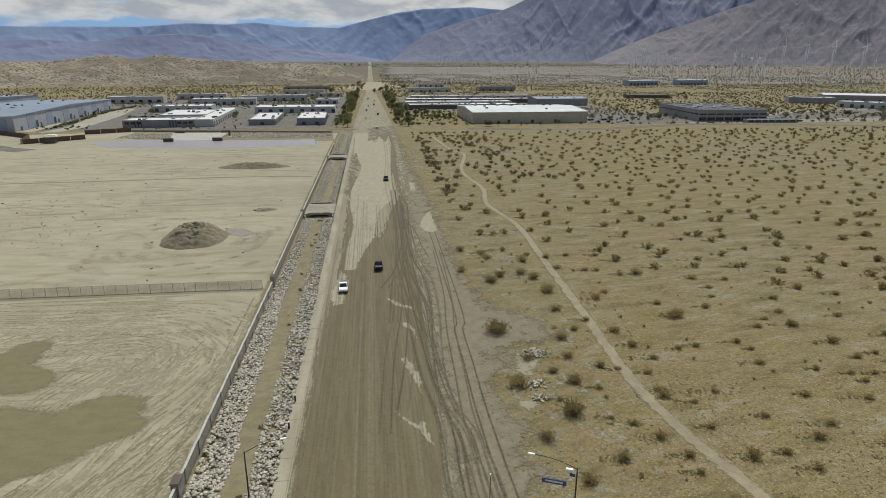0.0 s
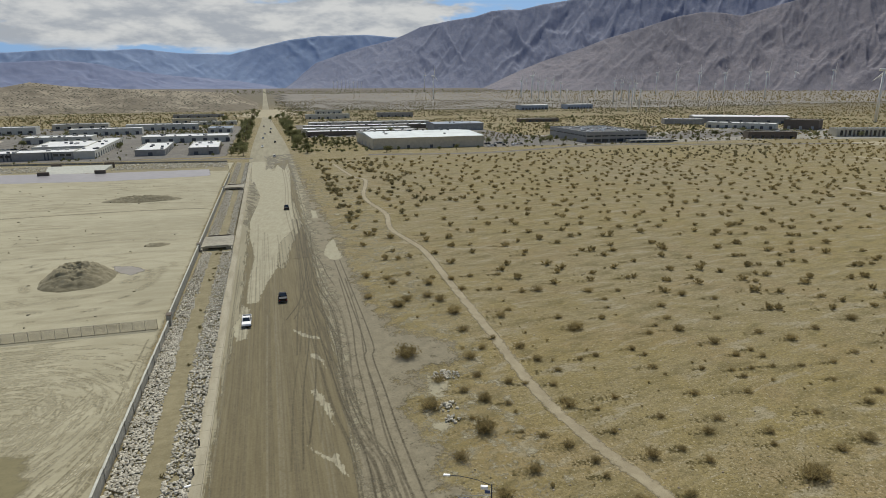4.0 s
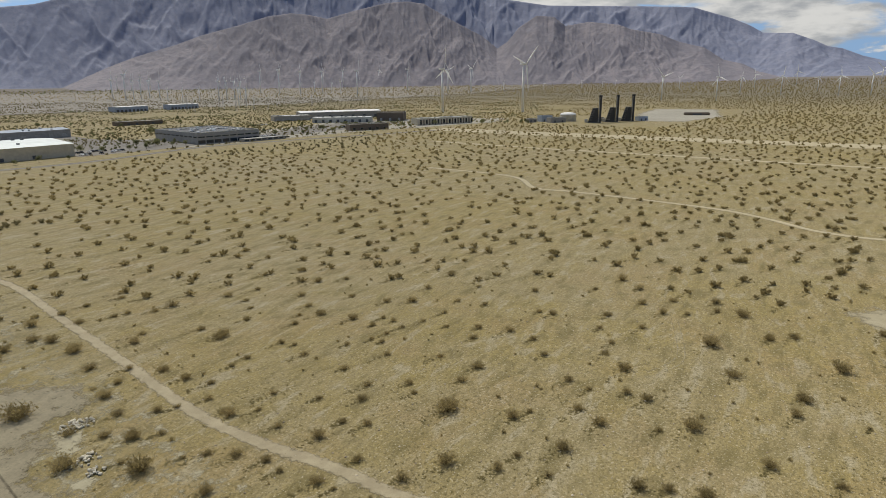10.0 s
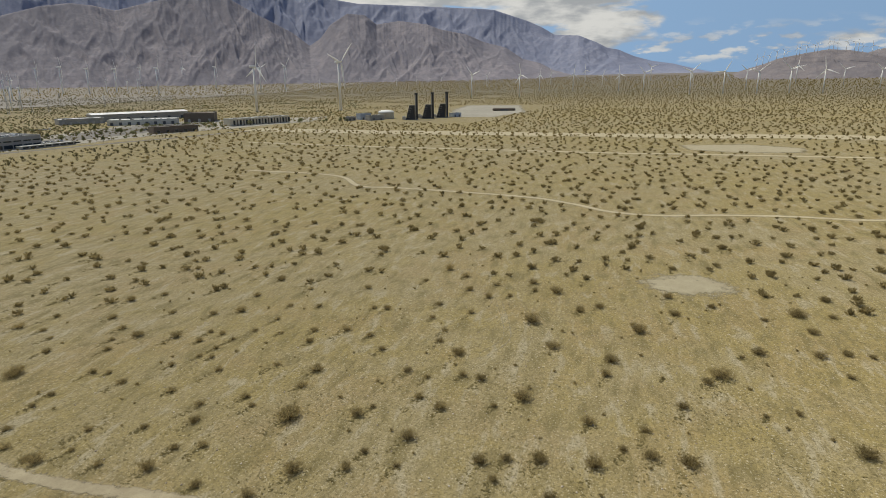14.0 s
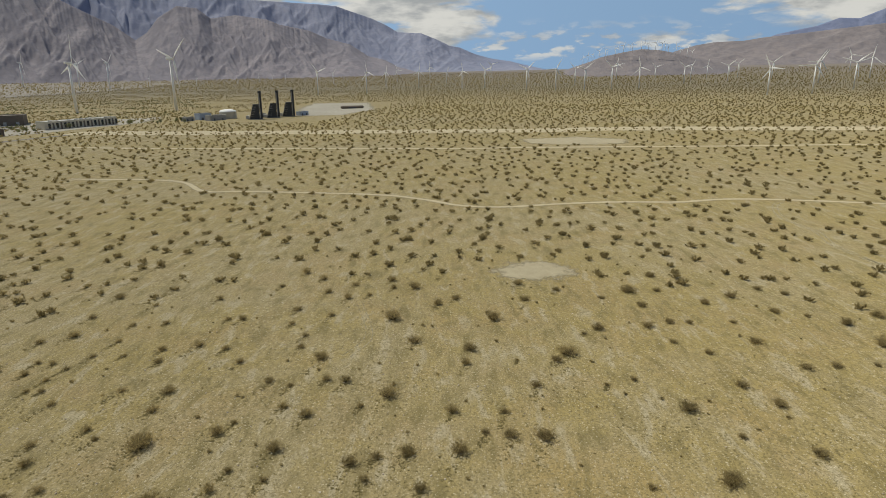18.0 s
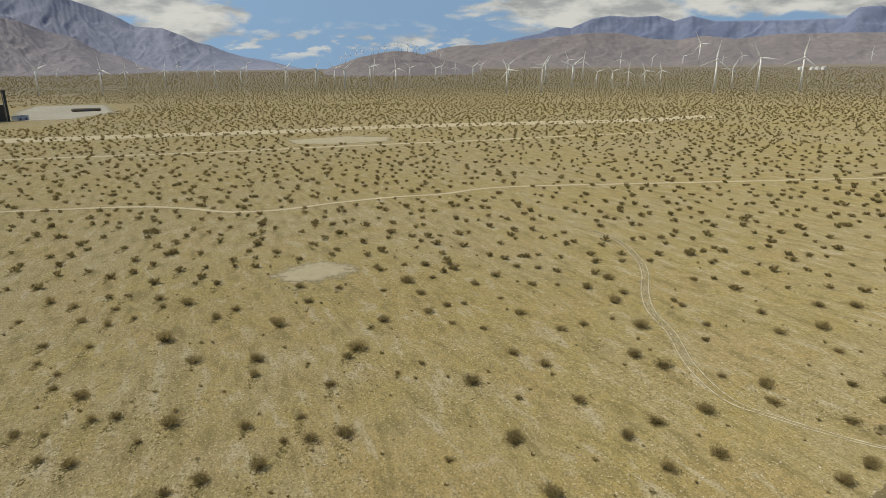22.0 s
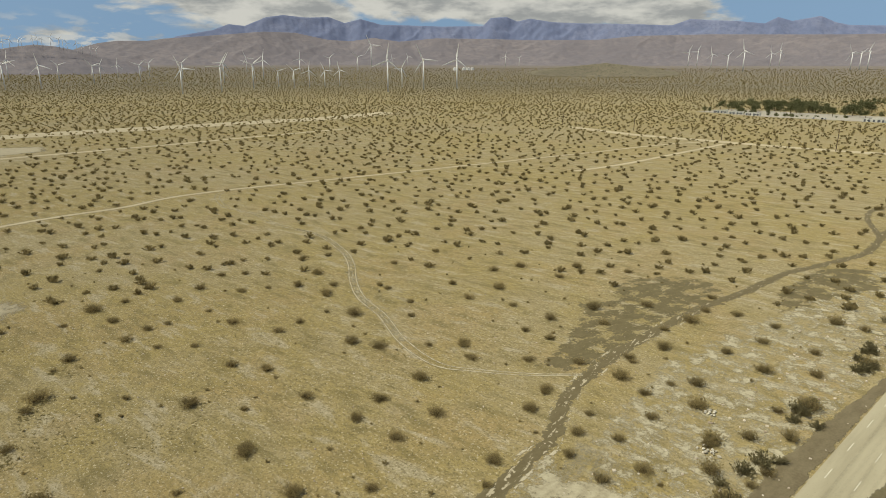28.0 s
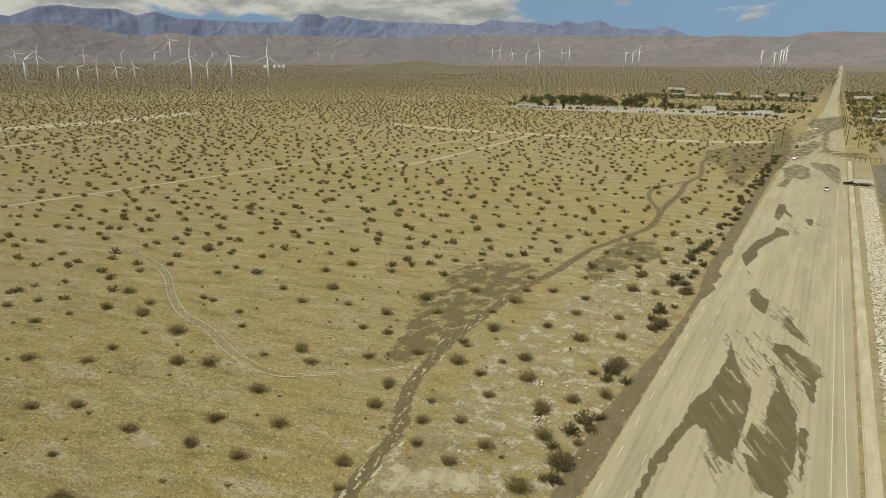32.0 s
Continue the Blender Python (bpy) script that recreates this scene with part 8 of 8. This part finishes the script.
# ---- power plant ----
def stack_unit(x, y):
    s = thing("exhaust_stack", x, y, "tall dark exhaust stack with stepped boiler casing", "power plant", -65, "power plant stacks")
    part("foundation", box(B(), -14, -3.6, 0, 3.0, 3.6, 0.6, 0.1), CONCRETE, s)
    part("chimney", box(B(), -1.7, -1.7, 0.6, 1.7, 1.7, 31.5, 0.15), STEEL_DARK, s)
    part("chimney_rim", box(B(), -1.95, -1.95, 30.2, 1.95, 1.95, 32.2, 0.1), STEEL_DARK, s)
    bm = B()
    v = [bm.verts.new((px, sy * 2.8, pz)) for sy in (-1, 1) for px, pz in ((-13.5, 0.6), (-2.0, 0.6), (-2.0, 17.5), (-8.5, 17.5), (-10.5, 10.0))]
    bmesh.ops.convex_hull(bm, input=v)
    part("casing", bm, STEEL_DARK, s)
    for k in range(6):
        z = 3.2 + 2.7 * k
        x0 = -13.0 + 0.68 * k
        part("platform", box(B(), x0 - 0.6, -3.5, z, x0 + 4.6, -2.8, z + 0.14, 0.02), STEEL_GREY, s)
        part("railing", box(B(), x0 - 0.6, -3.52, z + 0.9, x0 + 4.6, -3.44, z + 1.0), STEEL_GREY, s, "pale hand rail")
    part("ladder", box(B(), -1.2, -1.95, 1, -0.6, -1.75, 30), STEEL_GREY, s)
    part("duct", box(B(), -17.5, -2.0, 0.6, -13.4, 2.0, 4.6, 0.2), STEEL_GREY, s)
    return s


for x, y in ((691, 322), (715, 311), (738, 301)):
    stack_unit(x, y)
tank = thing("storage_tank", 706, 372, "round tan tank with a white domed roof", "tank")
part("shell", tube(B(), (0, 0, 0), (0, 0, 8.0), 10, 10, 28), TAN_WALL, tank, smooth=False)
bm = B()
bmesh.ops.create_uvsphere(bm, u_segments=28, v_segments=10, radius=10.2, matrix=Matrix.Translation((0, 0, 8.0)) @ Matrix.Diagonal((1, 1, 0.28, 1)))
part("dome", bm, WHITE_ROOF, tank, "white dome", True)
for k, (x, y, w, d, h) in enumerate(((664, 372, 22, 10, 6), (676, 392, 16, 10, 7.5), (655, 398, 12, 8, 4.5), (748, 296, 14, 8, 5), (720, 335, 9, 7, 4))):
    building(x, y, w, d, h, BLUE_WALL if k % 2 else GREY_WALL, STEEL_GREY, "grey equipment enclosure of the power plant", -25, 3, [("s", bays(2, w, "door", 2, 2.6))], 0, "enclosure", 70 + k)
berm = thing("dark_berm", 905, 276, "low dark earth-covered structure on the gravel pad", "bunker", -65)
part("body", box(B(), -17, -5, 0, 17, 5, 4.0, 1.2), BROWN_WALL, berm)
part("door", box(B(), -6, -5.15, 0.2, 6, -4.9, 2.6, 0.05), DARK_PANEL, berm)

# ---- wind turbines ----
def turbine(blade_len, hub_h, spin):
    t = new("wind_turbine")
    bm = B()
    tube(bm, (0, 0, 0), (0, 0, hub_h - 1.2), 2.5, 1.5, 14)
    part("tower", bm, TURBINE_WHITE, t, smooth=True)
    part("foundation", tube(B(), (0, 0, -1.0), (0, 0, 0.4), 5.0, 4.4, 14), CONCRETE, t)
    part("nacelle", box(B(), -6.5, -2.0, hub_h - 1.7, 4.2, 2.0, hub_h + 2.2, 0.6), TURBINE_WHITE, t)
    part("hub", tube(B(), (4.2, 0, hub_h), (6.4, 0, hub_h), 1.4, 0.5, 12), TURBINE_WHITE, t, smooth=True)
    for k in range(3):
        bm = B()
        rows = []
        for s in np.linspace(0, 1, 9):
            chord = (1.4 + 3.6 * min(1, s / 0.18)) * (1 - 0.86 * max(0, (s - 0.18) / 0.82)) if s > 0.02 else 1.1
            tw = radians(28 * (1 - s) ** 2)
            th = 0.6 * (1 - 0.85 * s) + 0.1
            ring = []
            for cx, cy in ((-0.3, 0), (0.1, th), (0.7, 0), (0.1, -th)):
                px, py = cx * chord, cy
                ring.append(bm.verts.new((px * math.sin(tw) + py * math.cos(tw), px * math.cos(tw) - py * math.sin(tw), 1.0 + s * blade_len)))
            rows.append(ring)
        for a, b in zip(rows, rows[1:]):
            for i in range(4):
                bm.faces.new((a[i], a[(i + 1) % 4], b[(i + 1) % 4], b[i]))
        bm.faces.new(rows[0][::-1]), bm.faces.new(rows[-1])
        bl = part("blade", bm, TURBINE_WHITE, t)
        bl.matrix_basis = Matrix.Translation((5.4, 0, hub_h)) @ pose(0, 0, 0, spin + 120 * k, 0, 0)
    return tagged(t, "white three-bladed wind turbine on a tall tapered tower", "wind turbine", "wind farm")


TURBINES = [turbine(44, 80, s) for s in (-12, 8, 28, 50, 72, 95)]
used = set()
FARM_A = [(1537, -700, 59), (2180, -1033, 65), (2659, -1184, 59), (1591, -797, 42), (1544, -819, 44), (1534, -860, 44), (1522, -901, 44), (1547, -964, 45), (2518, -1366, 60), (2538, -1530, 59), (2556, -1695, 60), (1156, -848, 69), (1384, -1063, 50), (1233, -1016, 73), (1226, -1124, 74), (2808, -1950, 105), (2693, -2106, 46), (2340, -2493, 49), (2287, -2542, 41), (2744, -2039, 41), (1662, 32, 55), (1698, -44, 54), (2036, -112, 51), (1698, -119, 52), (1740, -193, 56), (1745, -265, 54), (2283, -398, 47), (2074, -450, 50), (2279, -515, 46), (2446, -609, 43), (2158, -602, 50), (2479, -725, 48)]
FARM_B = [(1305, -442, 50), (2243, -764, 55), (1342, -538, 55), (1928, -783, 61), (1886, 161, 52), (757, 2997, 75), (575, 2147, 79), (892, 2011, 77), (895, 2108, 59), (928, 2034, 58), (938, 2005, 58), (997, 2072, 57), (967, 1942, 57), (1052, 1742, 55), (1065, 1720, 55), (1075, 1694, 54), (1083, 1675, 54), (1490, 2159, 84), (1422, 1943, 88), (1497, 1916, 83), (1540, 1838, 82), (2077, 2323, 80), (1526, 1634, 84), (2262, 2261, 76), (2004, 1831, 86), (816, 666, 70), (1998, 1603, 81), (1905, 1417, 85), (871, 542, 75), (1490, 541, 54), (2361, 794, 39), (1598, 1956, 39)]
FARM_C = [(1633, 1894, 39), (1648, 1861, 43), (2209, 1473, 27), (2151, 1246, 27), (2380, 1202, 22), (2526, 1176, 23), (2610, 1154, 21), (2740, 1148, 20), (357, 3401, 33), (378, 3398, 33), (399, 3396, 33), (420, 3393, 36), (441, 3391, 36), (462, 3388, 33), (483, 3385, 36), (504, 3382, 30), (1026, 2422, 59), (1221, 2821, 56), (1254, 2820, 56), (1279, 2816, 51), (1267, 2701, 54), (1308, 2701, 54), (1625, 2690, 50), (1659, 2691, 50), (1694, 2692, 45), (1730, 2691, 45), (1763, 2685, 45), (917, 1795, 36), (921, 1717, 35), (978, 1726, 35), (769, 1198, 43), (829, 1260, 40)]
FARM_D = [(1492, 417, 52), (2059, 508, 46), (1934, 372, 50), (2238, 330, 40), (1894, 231, 49), (2493, -291, 57), (2437, 556, 46), (2657, 463, 50), (2749, 209, 56), (1590, -3027, 68), (1553, -3046, 70), (1467, -3019, 62), (1260, -2744, 66), (1208, -2780, 86), (1250, -3166, 62), (1217, -3186, 71), (880, -3050, 70), (853, -3071, 65), (827, -3084, 75), (308, -3179, 71), (239, -2963, 75), (218, -2976, 80), (214, -3068, 77), (209, -3149, 82)]
WIND_FARM = FARM_A + FARM_B + FARM_C + FARM_D

g = np.random.default_rng(88)
for k, (x, y, h) in enumerate(WIND_FARM):
    kind = int(g.integers(0, 6))
    sc = h / 80
    yaw = -30 + g.normal(0, 6)
    m = pose(x, y, float(ground_z(x, y)), 0, 0, yaw) @ Matrix.Scale(sc, 4)
    if kind in used:
        copy_thing(TURBINES[kind], m).matrix_basis = m
    else:
        TURBINES[kind].matrix_basis = m
        used.add(kind)

# small turbines along the crest of the pass hill
g = np.random.default_rng(91)
CREST = [(93.3, 0.3), (95.2, 1.0), (97.2, 1.4), (98.6, 1.6), (100, 1.5), (101.2, 1.25), (103.0, 0.8)]
for k in range(22):
    a = 93.6 + 9.2 * (k + g.uniform(0.1, 0.9)) / 22
    el = np.interp(a, [q[0] for q in CREST], [q[1] for q in CREST])
    r = 3020.0
    m = pose(r * math.sin(radians(a)), r * math.cos(radians(a)), 48 + r * math.tan(radians(float(el))) - 3, 0, 0, -30 + g.normal(0, 6)) @ Matrix.Scale(g.uniform(0.34, 0.5), 4)
    copy_thing(TURBINES[k % 6], m).matrix_basis = m


def lattice_mast(x, y, h, turn):
    """A steel transmission mast with cross arms."""
    t = thing("transmission_mast", x, y, "grey steel lattice transmission mast with cross arms", "transmission mast", turn, "substation masts")
    bm = B()
    for sx, sy in ((-1, -1), (1, -1), (1, 1), (-1, 1)):
        tube(bm, (sx * 1.8, sy * 1.8, -0.5), (sx * 0.35, sy * 0.35, h), 0.16, 0.12, 4)
        for k in range(6):
            w0, w1 = 1.8 - 1.45 * k / 6, 1.8 - 1.45 * (k + 1) / 6
            tube(bm, (sx * w0, sy * w0, h * k / 6), (-sy * w1, sx * w1, h * (k + 1) / 6), 0.07, 0.07, 3)
    part("tower", bm, STEEL_GREY, t)
    for z in (0.74, 0.86, 0.97):
        part("cross_arm", box(B(), -4.2, -0.2, h * z, 4.2, 0.2, h * z + 0.35, 0.05), STEEL_GREY, t)


for x, y, h in ((696, 1140, 32), (663, 1043, 30), (713, 1059, 26), (732, 1042, 24), (850, 1175, 30), (753, 1249, 34), (762, 1163, 26), (640, 1180, 30), (560, 1330, 28), (905, 1120, 28), (610, 1100, 26)):
    lattice_mast(x, y, h, 40 + x % 30)

# ---- utility poles ----
def utility_pole(x, y, h, turn):
    p = thing("utility_pole", x, y, "weathered wooden utility pole with cross arms", "utility pole", turn, "utility poles")
    part("shaft", tube(B(), (0, 0, -0.5), (0, 0, h), 0.26, 0.17, 8), POLE_WOOD, p)
    for z in (h - 0.6, h - 1.7):
        a = part("cross_arm", box(B(), -1.3, 0.13, z - 0.07, 1.3, 0.27, z + 0.07, 0.02), POLE_WOOD, p)
        for q in (-1.15, 1.15):
            part("insulator", tube(B(), (q, 0.2, z + 0.07), (q, 0.2, z + 0.28), 0.06, 0.04, 6), STEEL_GREY, a)
    return p


for x, y, h in ((437, -467, 11), (365, -475, 11), (294, -484, 11), (210, -471, 12.2), (129.7, -463.5, 14.8), (58.5, -494, 12.1), (23.5, -483.5, 16.5), (23.2, -408.6, 9.2), (-21.3, -506, 16.8), (-5.5, -1180, 14)):
    utility_pole(x, y, h, 0)
for k in range(12):
    utility_pole(-14.5 + 0.55 * k, -520 - 75 * k, 15.0, 90)
for k in range(14):
    utility_pole(-19.5, 520 + 55 * k, 13.5, 90)
for k in range(16):
    utility_pole(-60 - 38 * k, 880 + 9 * k, 14, 0)
low_fence = thing("rail_fence", -22, -430, "dark timber rail fence by the channel head", "fence", 12)
for k in range(7):
    part("post", box(B(), 2.6 * k - 12, -0.15, 0, 2.6 * k - 11.7, 0.15, 2.4, 0.03), BROWN_WOOD, low_fence)
part("rail", box(B(), -12.2, -0.1, 2.0, 4.2, 0.1, 2.2, 0.02), BROWN_WOOD, low_fence)

# ---- trees ----
def tree(seed, h, spread):
    t = new("desert_tree")
    gg = np.random.default_rng(seed)
    trunk_h = 0.32 * h
    bm = tube(B(), (0, 0, -0.2), (0.05 * h * gg.normal() * 0.4, 0, trunk_h), 0.035 * h, 0.022 * h, 8)
    part("trunk", bm, BARK, t)
    cl = []
    for k in range(8):
        a = 2 * math.pi * k / 8 + gg.uniform(-0.3, 0.3)
        d, z = spread * gg.uniform(0.3, 0.85), h * gg.uniform(0.42, 0.92)
        tip = (d * math.cos(a), d * math.sin(a), z)
        if k % 4 == 0:
            part("limb", tube(B(), (0, 0, trunk_h * gg.uniform(0.7, 0.98)), tip, 0.013 * h, 0.004 * h, 5), BARK, t)
        cl.append(tip)
    cl += [(gg.normal() * spread * 0.3, gg.normal() * spread * 0.3, h * gg.uniform(0.6, 0.9)) for _ in range(7)]
    cl = np.array(cl)
    n = 950
    pick = gg.integers(0, len(cl), n)
    c = cl[pick] + gg.normal(0, 1, (n, 3)) * [spread * 0.22, spread * 0.22, h * 0.085]
    d1, d2 = gg.normal(0, 1, (n, 3)), gg.normal(0, 1, (n, 3))
    d1 /= np.linalg.norm(d1, axis=1, keepdims=True)
    d2 /= np.linalg.norm(d2, axis=1, keepdims=True)
    s = (h * 0.045 * gg.uniform(0.5, 1.4, n))[:, None]
    v = np.stack([c - d1 * s, c + d1 * s, c + d2 * s * 1.6], 1).reshape(-1, 3)
    v[:, 2] = np.maximum(v[:, 2], 0.25 * h * 0.5)
    o = sheet("crown", v, tris(len(v)), TREE_LEAF)
    o.parent = t
    return tagged(t, "bushy dark green desert tree with sparse small leaves", "tree", "trees of the estate")


TREES = [tree(300 + k, 6.0, (2.6, 3.4, 2.0, 3.0)[k]) for k in range(4)]
used = set()
g = np.random.default_rng(99)
GROVES_NORTH = [(18, 32, 470, 900, 34, 0.8, 1.5), (40, 72, 490, 600, 12, 0.6, 1.0), (-30, -18, 470, 900, 32, 0.8, 1.5), (-60, 60, 900, 1250, 14, 0.9, 1.6), (240, 460, 560, 900, 16, 0.6, 1.1), (76, 172, 474, 478, 7, 0.5, 0.8), (182, 275, 492, 560, 14, 0.6, 1.0), (355, 530, 500, 560, 12, 0.6, 1.0), (-214, -190, 500, 760, 10, 0.6, 1.0), (-132, -118, 500, 600, 8, 0.5, 0.8), (-110, -36, 548, 572, 10, 0.5, 0.9), (30, 240, 640, 980, 10, 0.6, 1.1), (345, 640, 470, 560, 26, 0.5, 0.95)]
GROVES_SOUTH = [(-110, -16, 690, 1100, 12, 0.7, 1.3), (200, 390, -930, -810, 62, 1.2, 2.3), (50, 190, -900, -806, 24, 0.8, 1.5), (-200, -40, -980, -640, 12, 0.7, 1.4), (50, 320, -1400, -1290, 12, 1.2, 2.0), (-160, -20, -1500, -1150, 6, 1.0, 1.6), (595, 660, 385, 450, 8, 0.5, 0.9), (-265, -252, 500, 660, 8, 0.4, 0.7), (16, 30, 620, 1150, 12, 0.7, 1.2), (290, 380, -795, -765, 9, 0.8, 1.2)]
for x0, x1, y0, y1, n, lo, hi in GROVES_NORTH + GROVES_SOUTH:
    for k in range(n):
        x, y = g.uniform(x0, x1), g.uniform(y0, y1)
        kind, sc = int(g.integers(0, 4)), g.uniform(lo, hi)
        m = pose(x, y, float(ground_z(x, y)), 0, 0, g.uniform(0, 360)) @ Matrix.Scale(sc, 4)
        if kind in used:
            copy_thing(TREES[kind], m).matrix_basis = m
        else:
            TREES[kind].matrix_basis = m
            used.add(kind)

# ---- trailer park and far sheds ----
PARK_HOUSES = [(118, -818, 16, 8, 7, 8), (98, -812, 7, 5, 3, 8), (74, -800, 10, 6, 4.5, 6), (56, -804, 18, 7, 5.5, 6), (175, -762, 20, 6, 3.4, 4), (300, -762, 16, 5, 3.2, 10), (322, -768, 16, 5, 3.2, 10), (345, -776, 16, 5, 3.2, 10), (-120, -830, 22, 8, 6, 0), (-160, -900, 18, 8, 5, 0), (-90, -1000, 26, 9, 5, 0), (60, -1330, 30, 9, 7, 0), (170, -1330, 26, 9, 6, 0)]
FAR_HOUSES = [(300, -1560, 40, 10, 7, 0), (-60, -1330, 30, 9, 6, 0), (-70, -905, 22, 8, 4.5, 0), (-130, -940, 16, 8, 4, 0), (-52, -780, 14, 7, 3.6, 5), (-95, -1150, 24, 9, 5, 0), (-180, -1120, 20, 9, 5, 0), (110, -1270, 22, 8, 4.5, 0), (210, -1240, 26, 8, 4.5, 0), (255, -1300, 18, 8, 4, 0), (30, -1240, 14, 7, 4, 0)]
for k, (x, y, w, d, h, t) in enumerate(PARK_HOUSES + FAR_HOUSES):
    building(x, y, w, d, h, WHITE_WALL, WHITE_ROOF, "small white stucco house or trailer on gravel", t, 1, [("n", bays(max(2, int(w / 4)), w, "door", 1.6, 2.4) + glazing(2, w, 1.0, 2.0, 1.2)), ("e", bays(1, d, "window", 1.6, 2.2))], 0, "house", 80 + k, 0.3)

# white tanks far across the valley
for k, (x, y) in enumerate(((2235, -2090), (2222, -2106), (2208, -2122), (2262, -2056))):
    tank = thing("storage_tank", x, y, "white cylindrical storage tank far across the plain", "tank", group="white tanks")
    part("shell", tube(B(), (0, 0, -1), (0, 0, 11), 9, 9, 24), TURBINE_WHITE, tank)
    part("roof", tube(B(), (0, 0, 11.003), (0, 0, 13), 9, 2, 24), WHITE_ROOF, tank)
# stony slope above the pond
g = np.random.default_rng(123)
ex, ey = g.uniform(-168, -28, 2600), g.uniform(418, 452, 2600)
ok = (ey > 418 + 0.12 * (-28 - ex) * 0.3) & ~((ex > -134) & (ex < -96))
stone_field("slope_stones", ex[ok], ey[ok], 0.12 + 0 * ex[ok], g.uniform(0.3, 0.75, ok.sum()), RIPRAP, "pale stones on the slope behind the pond", 16, "riprap")
# litter of small stones on the shoulder and the road edge
ex, ey = g.uniform(13.5, 26, 420), g.uniform(46, 200, 420)
stone_field("shoulder_stones", ex, ey, np.full(420, 0.09), g.uniform(0.05, 0.16, 420), MOUND_EARTH, "small dark stones scattered over the dirt shoulder", 17)
ex, ey = g.uniform(15, 24, 160), g.uniform(-330, -50, 160)
stone_field("verge_stones", ex, ey, np.full(160, 0.09), g.uniform(0.08, 0.28, 160), FIELD_STONE, "pale stones washed along the road verge", 18)
